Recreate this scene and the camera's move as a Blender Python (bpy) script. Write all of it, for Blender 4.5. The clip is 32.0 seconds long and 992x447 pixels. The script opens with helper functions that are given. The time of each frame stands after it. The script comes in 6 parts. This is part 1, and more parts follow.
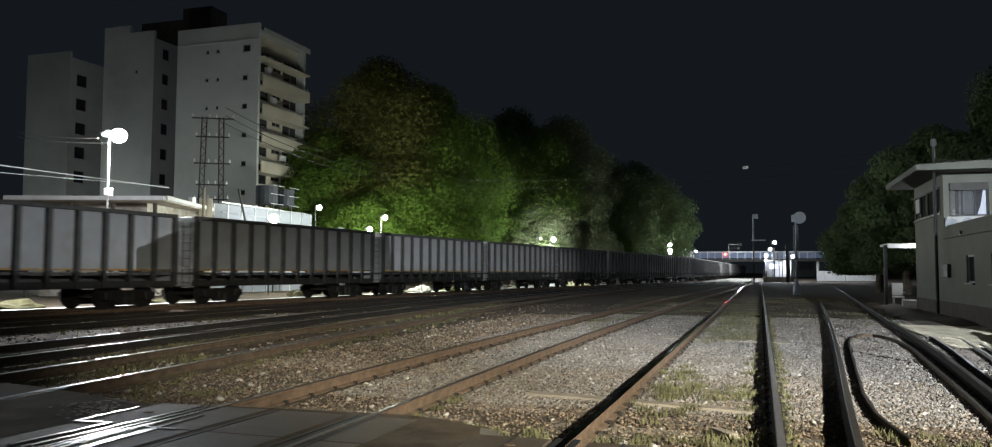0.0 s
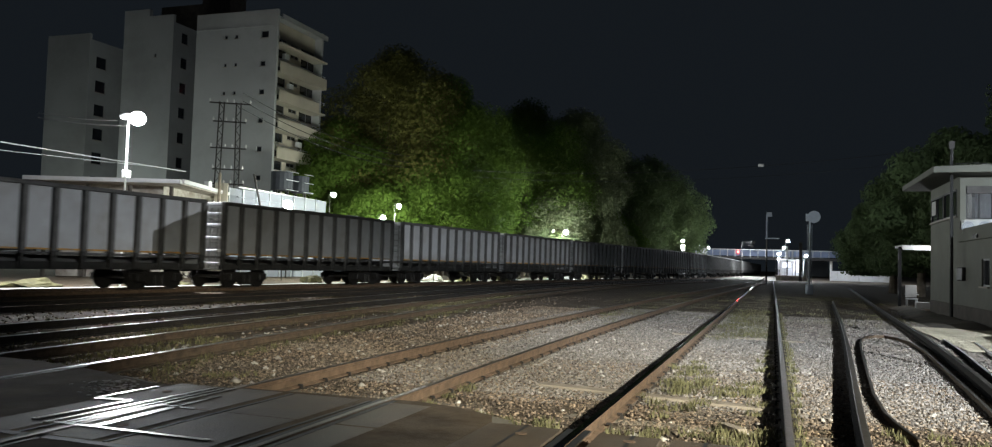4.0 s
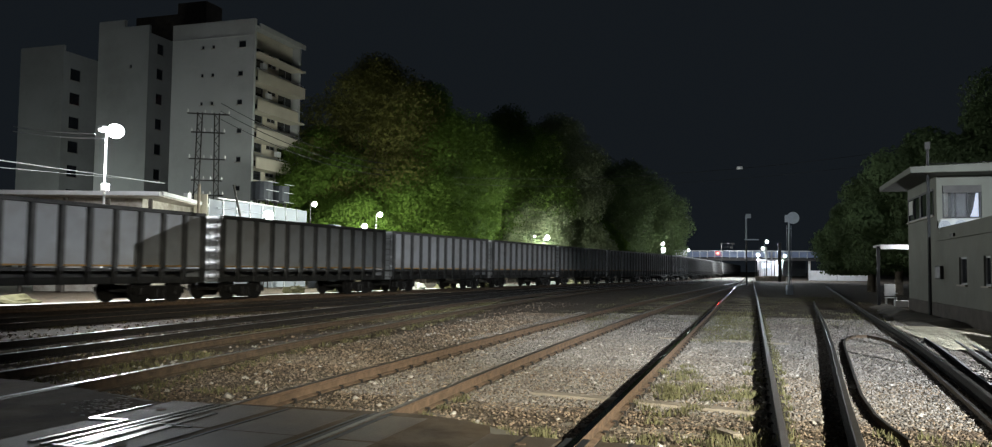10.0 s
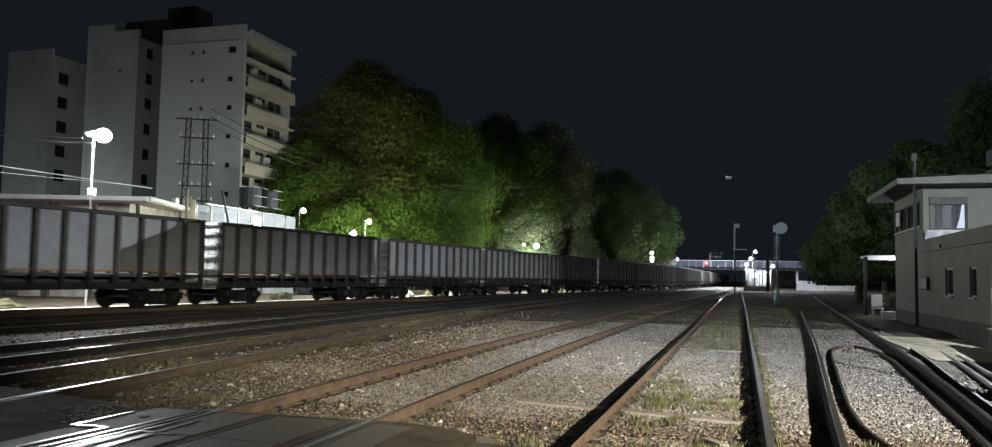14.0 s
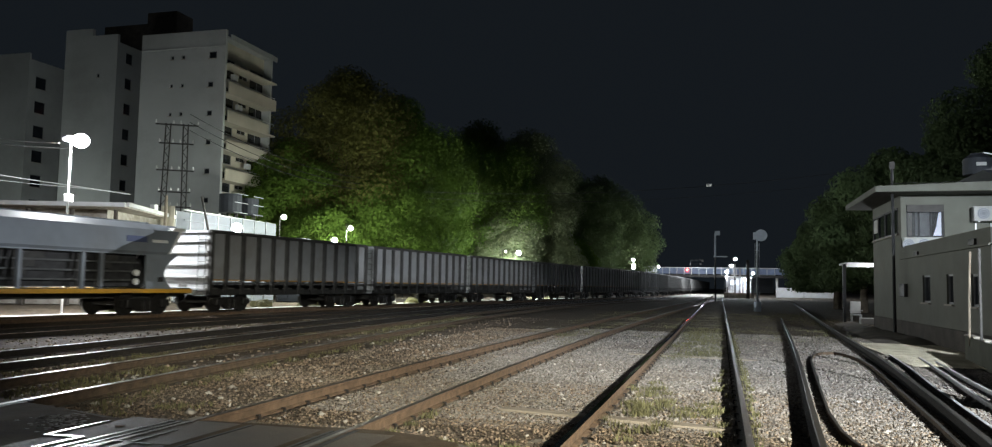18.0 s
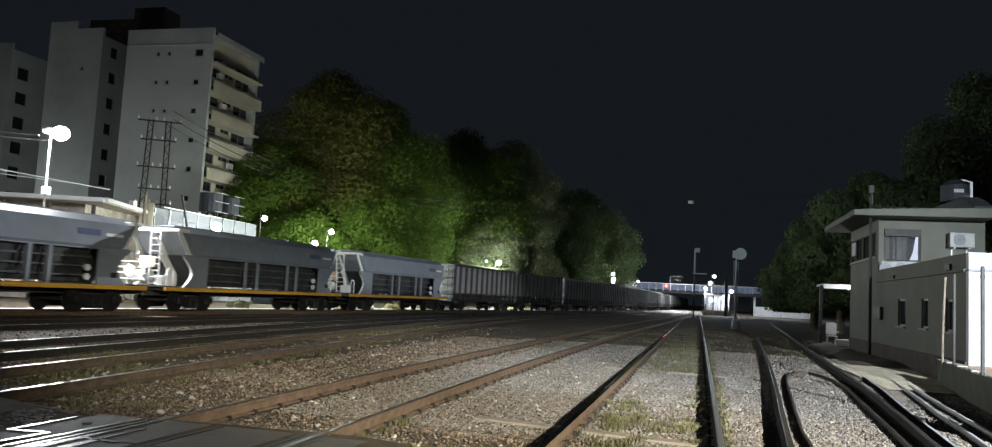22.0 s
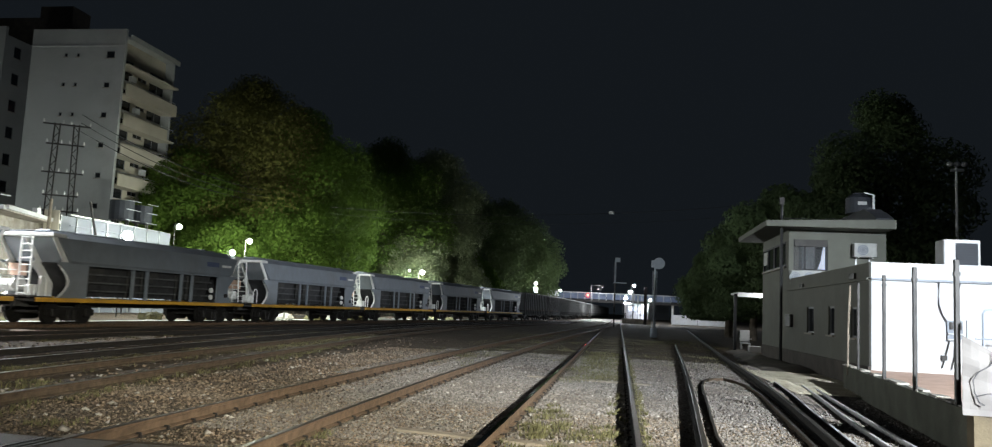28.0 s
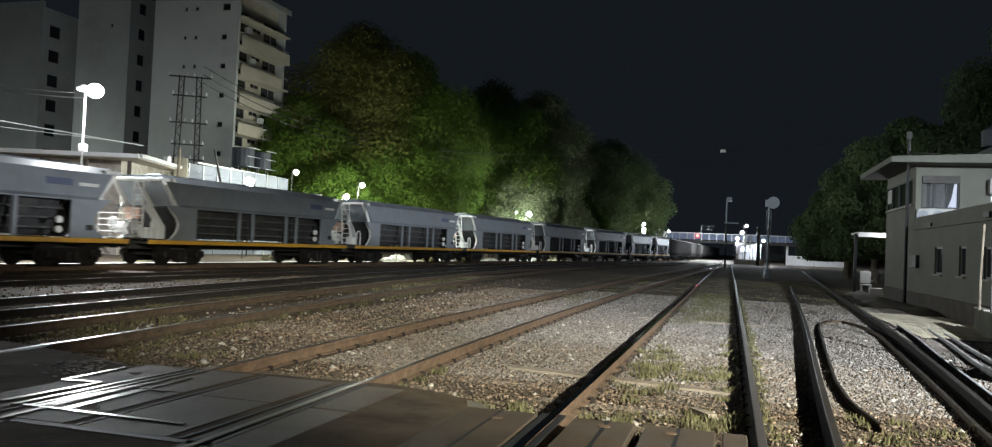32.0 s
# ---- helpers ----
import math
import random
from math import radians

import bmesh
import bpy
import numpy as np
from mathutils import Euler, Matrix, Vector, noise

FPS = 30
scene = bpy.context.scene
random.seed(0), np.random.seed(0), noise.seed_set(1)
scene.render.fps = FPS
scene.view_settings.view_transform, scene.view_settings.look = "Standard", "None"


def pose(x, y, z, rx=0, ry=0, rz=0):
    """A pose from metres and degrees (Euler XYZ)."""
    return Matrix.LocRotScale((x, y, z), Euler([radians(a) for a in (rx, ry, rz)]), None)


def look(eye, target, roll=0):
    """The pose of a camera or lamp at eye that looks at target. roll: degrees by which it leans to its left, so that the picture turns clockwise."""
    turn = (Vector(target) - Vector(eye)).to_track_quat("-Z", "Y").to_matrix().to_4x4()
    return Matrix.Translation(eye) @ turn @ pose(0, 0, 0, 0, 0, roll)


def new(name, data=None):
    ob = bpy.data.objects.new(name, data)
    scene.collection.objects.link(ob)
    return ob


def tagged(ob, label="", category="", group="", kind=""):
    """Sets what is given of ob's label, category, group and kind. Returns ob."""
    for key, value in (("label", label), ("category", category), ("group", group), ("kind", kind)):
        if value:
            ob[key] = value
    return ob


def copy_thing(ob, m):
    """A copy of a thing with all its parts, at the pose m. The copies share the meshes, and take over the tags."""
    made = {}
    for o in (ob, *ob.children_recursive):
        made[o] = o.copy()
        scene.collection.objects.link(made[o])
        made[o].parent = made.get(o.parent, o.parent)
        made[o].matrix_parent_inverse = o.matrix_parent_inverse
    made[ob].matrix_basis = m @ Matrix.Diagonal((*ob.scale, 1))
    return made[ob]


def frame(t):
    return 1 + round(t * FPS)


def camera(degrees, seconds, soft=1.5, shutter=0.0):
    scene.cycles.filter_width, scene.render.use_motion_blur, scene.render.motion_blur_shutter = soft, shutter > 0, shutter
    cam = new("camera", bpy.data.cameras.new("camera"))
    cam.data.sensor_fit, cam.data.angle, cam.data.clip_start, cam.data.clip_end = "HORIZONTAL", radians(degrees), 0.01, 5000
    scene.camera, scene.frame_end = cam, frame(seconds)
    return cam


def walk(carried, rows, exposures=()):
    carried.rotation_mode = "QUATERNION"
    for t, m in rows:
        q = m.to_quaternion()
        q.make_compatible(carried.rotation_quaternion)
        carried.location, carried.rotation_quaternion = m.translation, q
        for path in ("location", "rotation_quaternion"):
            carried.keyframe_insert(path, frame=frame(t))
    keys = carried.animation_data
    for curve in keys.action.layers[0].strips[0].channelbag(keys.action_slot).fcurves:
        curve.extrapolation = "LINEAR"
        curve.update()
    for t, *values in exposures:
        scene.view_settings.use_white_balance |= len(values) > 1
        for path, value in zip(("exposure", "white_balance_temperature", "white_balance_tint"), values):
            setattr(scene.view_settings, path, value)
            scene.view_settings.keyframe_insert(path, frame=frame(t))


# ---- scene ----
cam = camera(63.0, 32.0, soft=1.15, shutter=0.6)
PATH = [
    (0, (0.016, 0.047, 1.593), (-0.604, 1.945, 1.712), 0.2),
    (0.5, (0.005, 0.035, 1.599), (-0.62, 1.931, 1.712), 0.3),
    (1, (0.001, -0.01, 1.602), (-0.635, 1.883, 1.708), 0.5),
    (1.5, (0.004, -0.073, 1.603), (-0.641, 1.817, 1.704), 0.7),
    (2, (0.012, -0.085, 1.601), (-0.64, 1.803, 1.699), 0.9),
    (2.5, (0.016, -0.085, 1.599), (-0.639, 1.803, 1.694), 1.1),
    (3, (0.024, -0.044, 1.593), (-0.631, 1.843, 1.686), 1.4),
    (3.5, (0.018, -0.048, 1.589), (-0.635, 1.84, 1.683), 1.6),
    (5.5, (-0.017, -0.098, 1.599), (-0.657, 1.794, 1.707), 1.7),
    (6, (-0.017, -0.168, 1.601), (-0.657, 1.724, 1.713), 1.6),
    (6.5, (-0.02, -0.145, 1.599), (-0.654, 1.748, 1.719), 1.6),
    (7, (-0.044, -0.155, 1.607), (-0.665, 1.742, 1.74), 1.5),
    (7.5, (-0.098, -0.136, 1.643), (-0.709, 1.764, 1.78), 1.5),
    (8, (-0.101, -0.145, 1.644), (-0.709, 1.756, 1.779), 1.1),
    (8.5, (-0.103, -0.152, 1.643), (-0.706, 1.751, 1.772), 0.9),
    (9, (-0.101, -0.14, 1.643), (-0.702, 1.764, 1.763), 0.8),
    (9.5, (-0.102, -0.147, 1.643), (-0.703, 1.757, 1.756), 0.6),
    (10, (-0.102, -0.149, 1.643), (-0.705, 1.755, 1.755), 0.6),
    (10.5, (-0.103, -0.158, 1.643), (-0.712, 1.744, 1.753), 0.6),
    (11, (-0.111, -0.191, 1.642), (-0.719, 1.711, 1.752), 0.7),
    (11.5, (-0.098, -0.129, 1.643), (-0.705, 1.773, 1.755), 0.7),
    (12, (-0.097, -0.123, 1.643), (-0.701, 1.781, 1.761), 0.8),
    (12.5, (-0.099, -0.125, 1.642), (-0.699, 1.779, 1.761), 0.9),
    (13, (-0.1, -0.123, 1.642), (-0.695, 1.783, 1.765), 0.9),
    (13.5, (-0.103, -0.13, 1.642), (-0.688, 1.778, 1.77), 0.9),
    (14, (-0.099, -0.116, 1.641), (-0.677, 1.794, 1.773), 1.0),
    (14.5, (-0.099, -0.12, 1.641), (-0.671, 1.792, 1.772), 1.0),
    (16.5, (-0.11, -0.1, 1.639), (-0.66, 1.818, 1.776), 1.0),
    (17, (-0.114, -0.108, 1.638), (-0.66, 1.811, 1.779), 1.1),
    (17.5, (-0.113, -0.1, 1.639), (-0.655, 1.82, 1.785), 1.0),
    (18, (-0.109, -0.08, 1.639), (-0.644, 1.841, 1.789), 1.0),
    (18.5, (-0.107, -0.072, 1.638), (-0.637, 1.85, 1.793), 1.3),
    (19, (-0.112, -0.09, 1.637), (-0.646, 1.831, 1.796), 1.6),
    (19.5, (-0.111, -0.087, 1.637), (-0.646, 1.834, 1.796), 2.0),
    (20, (-0.113, -0.084, 1.623), (-0.645, 1.837, 1.785), 2.3),
    (20.5, (-0.11, -0.068, 1.624), (-0.636, 1.854, 1.788), 2.6),
    (21, (-0.114, -0.065, 1.624), (-0.626, 1.861, 1.791), 2.8),
    (21.5, (-0.113, -0.049, 1.625), (-0.612, 1.88, 1.795), 2.9),
    (22, (-0.113, -0.045, 1.624), (-0.605, 1.885, 1.799), 3.0),
    (22.5, (-0.109, -0.031, 1.625), (-0.591, 1.902, 1.801), 3.0),
    (23, (-0.106, -0.021, 1.626), (-0.582, 1.913, 1.802), 3.0),
    (23.5, (-0.108, -0.029, 1.625), (-0.578, 1.907, 1.805), 3.0),
    (24, (-0.106, -0.023, 1.626), (-0.568, 1.915, 1.809), 3.0),
    (24.5, (-0.103, -0.013, 1.626), (-0.561, 1.925, 1.809), 3.0),
    (25, (-0.108, -0.029, 1.625), (-0.564, 1.91, 1.807), 3.0),
    (25.5, (-0.103, -0.012, 1.626), (-0.555, 1.928, 1.807), 3.0),
    (27.5, (-0.108, -0.032, 1.625), (-0.456, 1.927, 1.828), 2.8),
    (28, (-0.107, -0.031, 1.625), (-0.415, 1.934, 1.833), 2.7),
    (28.5, (-0.107, -0.032, 1.625), (-0.384, 1.938, 1.836), 2.7),
    (29, (-0.119, -0.074, 1.622), (-0.34, 1.903, 1.832), 2.5),
    (29.5, (-0.114, -0.054, 1.624), (-0.316, 1.926, 1.815), 2.4),
    (30, (-0.118, -0.063, 1.622), (-0.309, 1.92, 1.801), 2.3),
    (30.5, (-0.116, -0.051, 1.624), (-0.477, 1.91, 1.777), 2.4),
    (31, (-0.139, -0.111, 1.627), (-0.671, 1.812, 1.755), 2.5),
    (31.5, (-0.13, -0.081, 1.628), (-0.684, 1.839, 1.699), 2.5),
    (32, (-0.134, -0.102, 1.629), (-0.693, 1.818, 1.681), 2.5),
]
walk(cam, [(t, look(e, g, r)) for t, e, g, r in PATH], [(0, -0.05), (5, 0.0), (25, 0.0), (27.5, -0.12), (30, -0.12), (31, 0.08), (32, 0.0)])


# ---- world and light ----
NIGHT = bpy.data.worlds.new("night")
scene.world = NIGHT
NIGHT.use_nodes = True
wn = NIGHT.node_tree
wn.nodes["Background"].inputs[0].default_value = (0.58, 0.76, 0.98, 1)
wn.nodes["Background"].inputs[1].default_value = 0.0125


def point_lamp(name, p, watts, size=0.15, color=(0.93, 0.97, 1.0)):
    d = bpy.data.lights.new(name, "POINT")
    d.energy, d.shadow_soft_size, d.color = watts, size, color
    ob = new(name, d)
    ob.location = p
    return ob


def spot_lamp(name, p, target, watts, angle, size=0.2, color=(1, 1, 1), blend=0.5):
    d = bpy.data.lights.new(name, "SPOT")
    d.energy, d.shadow_soft_size, d.color = watts, size, color
    d.spot_size, d.spot_blend = radians(angle), blend
    ob = new(name, d)
    ob.matrix_world = look(p, target)
    return ob


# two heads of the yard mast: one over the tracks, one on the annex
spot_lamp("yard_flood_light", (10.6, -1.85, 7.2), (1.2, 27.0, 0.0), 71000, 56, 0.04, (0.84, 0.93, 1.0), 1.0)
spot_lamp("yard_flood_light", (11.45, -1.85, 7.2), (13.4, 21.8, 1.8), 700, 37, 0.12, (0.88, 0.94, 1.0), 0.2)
# hooded street floodlight east of the cabin, whose light reaches the train past the cabin, and an unseen warm lamp
# added to fill the foreground
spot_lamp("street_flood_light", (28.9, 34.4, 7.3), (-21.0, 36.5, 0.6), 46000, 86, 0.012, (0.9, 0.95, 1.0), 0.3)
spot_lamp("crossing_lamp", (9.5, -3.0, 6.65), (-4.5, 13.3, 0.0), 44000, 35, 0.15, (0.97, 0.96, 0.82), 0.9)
point_lamp("platform_light", (-27.25, 28.9, 7.2), 4000, 0.2)
spot_lamp("platform_light", (-27.25, 28.9, 7.15), (-27.0, 28.7, 0.0), 7500, 150, 0.22, (0.93, 0.97, 1.0), 0.3)
point_lamp("platform_light", (-33.3, 12.8, 7.2), 900, 0.22)
point_lamp("wall_light", (-34.3, 52.0, 5.0), 45, 0.2)
spot_lamp("platform_light", (-33.3, 12.8, 7.15), (-32.2, 13.4, 0.0), 5000, 158, 0.22, (0.93, 0.97, 1.0), 0.3)
PARK = [(-32.4, 55.2, 6.5), (-30.3, 45.9, 4.75), (-27.6, 54.3, 4.7), (-29.2, 60.2, 6.0)]
for q, w in zip(PARK, (260, 1400, 3500, 6200)):
    point_lamp("park_light", (q[0] + 0.25, q[1] - 0.1, q[2] - 0.35), w, 0.2, (0.92, 1.0, 0.88))
FAR = [(-22.3, 89.4, 5.28), (-14.5, 139.3, 6.2), (-14.4, 169.5, 6.5), (-13.9, 189.5, 6.4)]
for q, w in zip(FAR, (6500, 1600, 2600, 3000)):
    point_lamp("far_light", (q[0] + 0.2, q[1] - 0.3, q[2] - 0.7), w, 0.25, (0.9, 0.97, 1.0))
STATION = [(2.4, 150.0, 6.9), (1.7, 150.0, 5.7), (0.9, 149.0, 4.6), (5.4, 151.0, 4.4)]
for q in STATION:
    point_lamp("station_light", (q[0], q[1] - 0.6, q[2] - 0.8), 2600, 0.25, (0.82, 0.91, 1.0))
# fill lamps added out of sight behind the station and among the trees, to light flats and crowns
HIDDEN_FILL = [(-45.0, 52.0, 5.0), (-60.0, 58.0, 5.2), (-76.0, 64.0, 6.0), (-33.0, 82.0, 4.6), (-25.2, 96.5, 4.0), (-29.0, 120.0, 5.0)]
for q, w in zip(HIDDEN_FILL, (200, 2000, 1700, 1500, 2000, 5500)):
    point_lamp("street_light", (q[0], q[1] - 0.3, q[2] - 0.4), w, 0.25, (0.88, 1.0, 0.93))

# ---- materials ----
MATS = {}


def mat(name, col, rough=0.7, metal=0.0, var=0.25, scale=4.0, bump=0.15, fine=60.0, dirt=None, dirt_amt=0.0,
        dirt_scale=0.8, emit=None, power=0.0, spec=0.4, rand=0.0, trans=0.0, thin=0.0, island=False):
    """One procedural surface: base colour varied at two scales, optional dirt, fine relief."""
    m = bpy.data.materials.new(name)
    m.use_nodes = True
    t = m.node_tree
    n, l = t.nodes, t.links
    b = n["Principled BSDF"]
    b.inputs["Roughness"].default_value, b.inputs["Metallic"].default_value = rough, metal
    b.inputs["Specular IOR Level"].default_value = spec
    geo = n.new("ShaderNodeTexCoord")
    big = n.new("ShaderNodeTexNoise")
    big.inputs["Scale"].default_value, big.inputs["Detail"].default_value = scale, 5
    l.new(geo.outputs["Object"], big.inputs["Vector"])
    ramp = n.new("ShaderNodeValToRGB")
    lo, hi = [max(0, c * (1 - var)) for c in col], [min(1, c * (1 + var)) for c in col]
    ramp.color_ramp.elements[0].position, ramp.color_ramp.elements[1].position = 0.3, 0.7
    ramp.color_ramp.elements[0].color, ramp.color_ramp.elements[1].color = (*lo, 1), (*hi, 1)
    l.new(big.outputs["Fac"], ramp.inputs["Fac"])
    out = ramp.outputs["Color"]
    if dirt:
        dn = n.new("ShaderNodeTexNoise")
        dn.inputs["Scale"].default_value, dn.inputs["Detail"].default_value = dirt_scale, 8
        dn.inputs["Roughness"].default_value = 0.7
        l.new(geo.outputs["Object"], dn.inputs["Vector"])
        dr = n.new("ShaderNodeValToRGB")
        dr.color_ramp.elements[0].position, dr.color_ramp.elements[1].position = 0.45, 0.68
        dr.color_ramp.elements[1].color = (dirt_amt,) * 3 + (1,)
        l.new(dn.outputs["Fac"], dr.inputs["Fac"])
        mx = n.new("ShaderNodeMix")
        mx.data_type = "RGBA"
        mx.inputs["B"].default_value = (*dirt, 1)
        l.new(dr.outputs["Color"], mx.inputs["Factor"])
        l.new(out, mx.inputs["A"])
        out = mx.outputs["Result"]
    if rand:
        info = n.new("ShaderNodeObjectInfo")
        isl = n.new("ShaderNodeNewGeometry")
        add = n.new("ShaderNodeMath")
        add.operation = "ADD"
        if not island:
            l.new(info.outputs["Random"], add.inputs[0])
        add.inputs[0].default_value = 0.0
        l.new(isl.outputs["Random Per Island"], add.inputs[1])
        mr = n.new("ShaderNodeMapRange")
        mr.inputs["From Max"].default_value = 1.0 if island else 2.0
        mr.inputs["To Min"].default_value, mr.inputs["To Max"].default_value = 1 - rand, 1 + rand
        l.new(add.outputs[0], mr.inputs["Value"])
        hsv = n.new("ShaderNodeHueSaturation")
        l.new(mr.outputs["Result"], hsv.inputs["Value"])
        l.new(out, hsv.inputs["Color"])
        out = hsv.outputs["Color"]
    l.new(out, b.inputs["Base Color"])
    if bump:
        fn = n.new("ShaderNodeTexNoise")
        fn.inputs["Scale"].default_value, fn.inputs["Detail"].default_value = fine, 4
        l.new(geo.outputs["Object"], fn.inputs["Vector"])
        bp = n.new("ShaderNodeBump")
        bp.inputs["Strength"].default_value, bp.inputs["Distance"].default_value = bump, 0.02
        l.new(fn.outputs["Fac"], bp.inputs["Height"])
        l.new(bp.outputs["Normal"], b.inputs["Normal"])
    if trans:
        b.inputs["Transmission Weight"].default_value = trans
    if emit:
        b.inputs["Emission Color"].default_value = (*emit, 1)
        b.inputs["Emission Strength"].default_value = power
    if thin:
        tl = n.new("ShaderNodeBsdfTranslucent")
        l.new(out, tl.inputs["Color"])
        ms = n.new("ShaderNodeMixShader")
        ms.inputs[0].default_value = thin
        l.new(b.outputs[0], ms.inputs[1])
        l.new(tl.outputs[0], ms.inputs[2])
        l.new(ms.outputs[0], n["Material Output"].inputs["Surface"])
    MATS[name] = m
    return m


M_SOIL = mat("soil_gravel", (0.095, 0.078, 0.062), 0.95, var=0.45, scale=0.6, bump=0.9, fine=28, dirt=(0.05, 0.055, 0.03), dirt_amt=0.7, dirt_scale=0.35)
M_STONE = mat("ballast_stone", (0.182, 0.161, 0.142), 0.9, var=0.3, scale=9, bump=0.3, fine=90, rand=0.4, dirt=(0.12, 0.095, 0.075), dirt_amt=0.8, dirt_scale=0.3, island=True)
M_STONEB = mat("brown_ballast_stone", (0.138, 0.1, 0.068), 0.92, var=0.35, scale=9, bump=0.3, fine=90, rand=0.8, dirt=(0.16, 0.14, 0.115), dirt_amt=0.7, dirt_scale=0.5, island=True)


def gravel(name, soil, grit, scale=34.0, amount=0.5):
    """Trodden soil with fine grit bedded in it: cells of their own tone, patchy cover."""
    m = bpy.data.materials.new(name)
    m.use_nodes = True
    n, l = m.node_tree.nodes, m.node_tree.links
    b = n["Principled BSDF"]
    b.inputs["Roughness"].default_value, b.inputs["Specular IOR Level"].default_value = 0.95, 0.25
    co = n.new("ShaderNodeTexCoord")
    vo = n.new("ShaderNodeTexVoronoi")
    vo.inputs["Scale"].default_value = scale
    l.new(co.outputs["Object"], vo.inputs["Vector"])
    bw = n.new("ShaderNodeRGBToBW")
    l.new(vo.outputs["Color"], bw.inputs["Color"])
    tone = n.new("ShaderNodeValToRGB")
    tone.color_ramp.elements[0].position, tone.color_ramp.elements[1].position = 0.2, 0.85
    tone.color_ramp.elements[0].color = (*[c * 0.35 for c in grit], 1)
    tone.color_ramp.elements[1].color = (*[c * 1.7 for c in grit], 1)
    l.new(bw.outputs["Val"], tone.inputs["Fac"])
    big = n.new("ShaderNodeTexNoise")
    big.inputs["Scale"].default_value, big.inputs["Detail"].default_value, big.inputs["Roughness"].default_value = 0.7, 9, 0.75
    l.new(co.outputs["Object"], big.inputs["Vector"])
    patch = n.new("ShaderNodeValToRGB")
    patch.color_ramp.elements[0].position, patch.color_ramp.elements[1].position = 0.62 - 0.3 * amount, 0.78 - 0.3 * amount
    l.new(big.outputs["Fac"], patch.inputs["Fac"])
    earth = n.new("ShaderNodeTexNoise")
    earth.inputs["Scale"].default_value, earth.inputs["Detail"].default_value = 9.0, 8
    l.new(co.outputs["Object"], earth.inputs["Vector"])
    eramp = n.new("ShaderNodeValToRGB")
    eramp.color_ramp.elements[0].position, eramp.color_ramp.elements[1].position = 0.3, 0.7
    eramp.color_ramp.elements[0].color = (*[c * 0.5 for c in soil], 1)
    eramp.color_ramp.elements[1].color = (*[c * 1.5 for c in soil], 1)
    l.new(earth.outputs["Fac"], eramp.inputs["Fac"])
    mx = n.new("ShaderNodeMix")
    mx.data_type = "RGBA"
    l.new(patch.outputs["Color"], mx.inputs["Factor"])
    l.new(eramp.outputs["Color"], mx.inputs["A"])
    l.new(tone.outputs["Color"], mx.inputs["B"])
    l.new(mx.outputs["Result"], b.inputs["Base Color"])
    bp = n.new("ShaderNodeBump")
    bp.inputs["Strength"].default_value, bp.inputs["Distance"].default_value, bp.invert = 0.8, 0.02, True
    l.new(vo.outputs["Distance"], bp.inputs["Height"])
    l.new(bp.outputs["Normal"], b.inputs["Normal"])
    return m


M_YARD = gravel("yard_soil_and_grit", (0.078, 0.056, 0.036), (0.11, 0.088, 0.066), 30.0, 0.5)
M_BED = gravel("grey_ballast_grit", (0.12, 0.086, 0.06), (0.18, 0.15, 0.125), 30.0, 0.75)
M_DUST = gravel("pale_dust_and_grit", (0.13, 0.112, 0.08), (0.17, 0.15, 0.115), 24.0, 0.6)
M_ROADWAY = mat("tarred_crossing", (0.056, 0.039, 0.023), 0.92, var=0.4, scale=1.6, bump=0.5, fine=45, dirt=(0.13, 0.11, 0.09), dirt_amt=0.5, dirt_scale=1.1, spec=0.12)
M_SLAB = mat("crossing_concrete", (0.058, 0.041, 0.026), 0.62, var=0.3, scale=2.5, bump=0.3, fine=50, dirt=(0.06, 0.05, 0.04), dirt_amt=0.8, dirt_scale=1.5, spec=0.35)
M_PLATE = mat("wet_steel_plate", (0.3, 0.29, 0.28), 0.27, 0.9, var=0.25, scale=3, bump=0.05, fine=30)
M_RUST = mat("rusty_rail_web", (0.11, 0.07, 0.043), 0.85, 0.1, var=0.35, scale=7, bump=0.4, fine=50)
M_RAILTOP = mat("worn_rail_head", (0.14, 0.12, 0.105), 0.42, 0.8, var=0.25, scale=14, bump=0.06, fine=80, dirt=(0.1, 0.06, 0.04), dirt_amt=0.5, dirt_scale=3)
M_POLISH = mat("polished_rail_head", (0.3, 0.27, 0.25), 0.07, 1.0, var=0.2, scale=10, bump=0)
M_PALERAIL = mat("pale_rail_steel", (0.4, 0.39, 0.38), 0.6, 0.2, var=0.3, scale=8, bump=0.3)
M_TAN = mat("stained_tan_render", (0.13, 0.1, 0.06), 0.9, var=0.25, scale=2, bump=0.3, fine=35, dirt=(0.06, 0.045, 0.028), dirt_amt=0.9, dirt_scale=2.2)
# shade on the low wall's west face is put into this colour
M_KERB = mat("shade_dark_concrete", (0.082, 0.082, 0.06), 0.9, var=0.3, scale=2, bump=0.4, fine=35, dirt=(0.07, 0.07, 0.05), dirt_amt=0.8, dirt_scale=1.4)
M_MIDRAIL = mat("brown_rail_web", (0.085, 0.058, 0.037), 0.85, 0.1, var=0.35, scale=7, bump=0.4, fine=50)
M_DARKHEAD = mat("dull_rail_head", (0.1, 0.09, 0.08), 0.45, 0.8, var=0.3, scale=10, bump=0.05, fine=80)
# near black holds the shade of rail sides turned from the lamps
M_DARKRAIL = mat("shade_black_rail_web", (0.02, 0.016, 0.013), 0.85, 0.1, var=0.35, scale=7, bump=0.4, fine=50)
M_PANELW = mat("white_sheet_panel", (0.2, 0.215, 0.245), 0.7, var=0.08, scale=1.2, bump=0.1, dirt=(0.15, 0.155, 0.17), dirt_amt=0.6, dirt_scale=0.6)
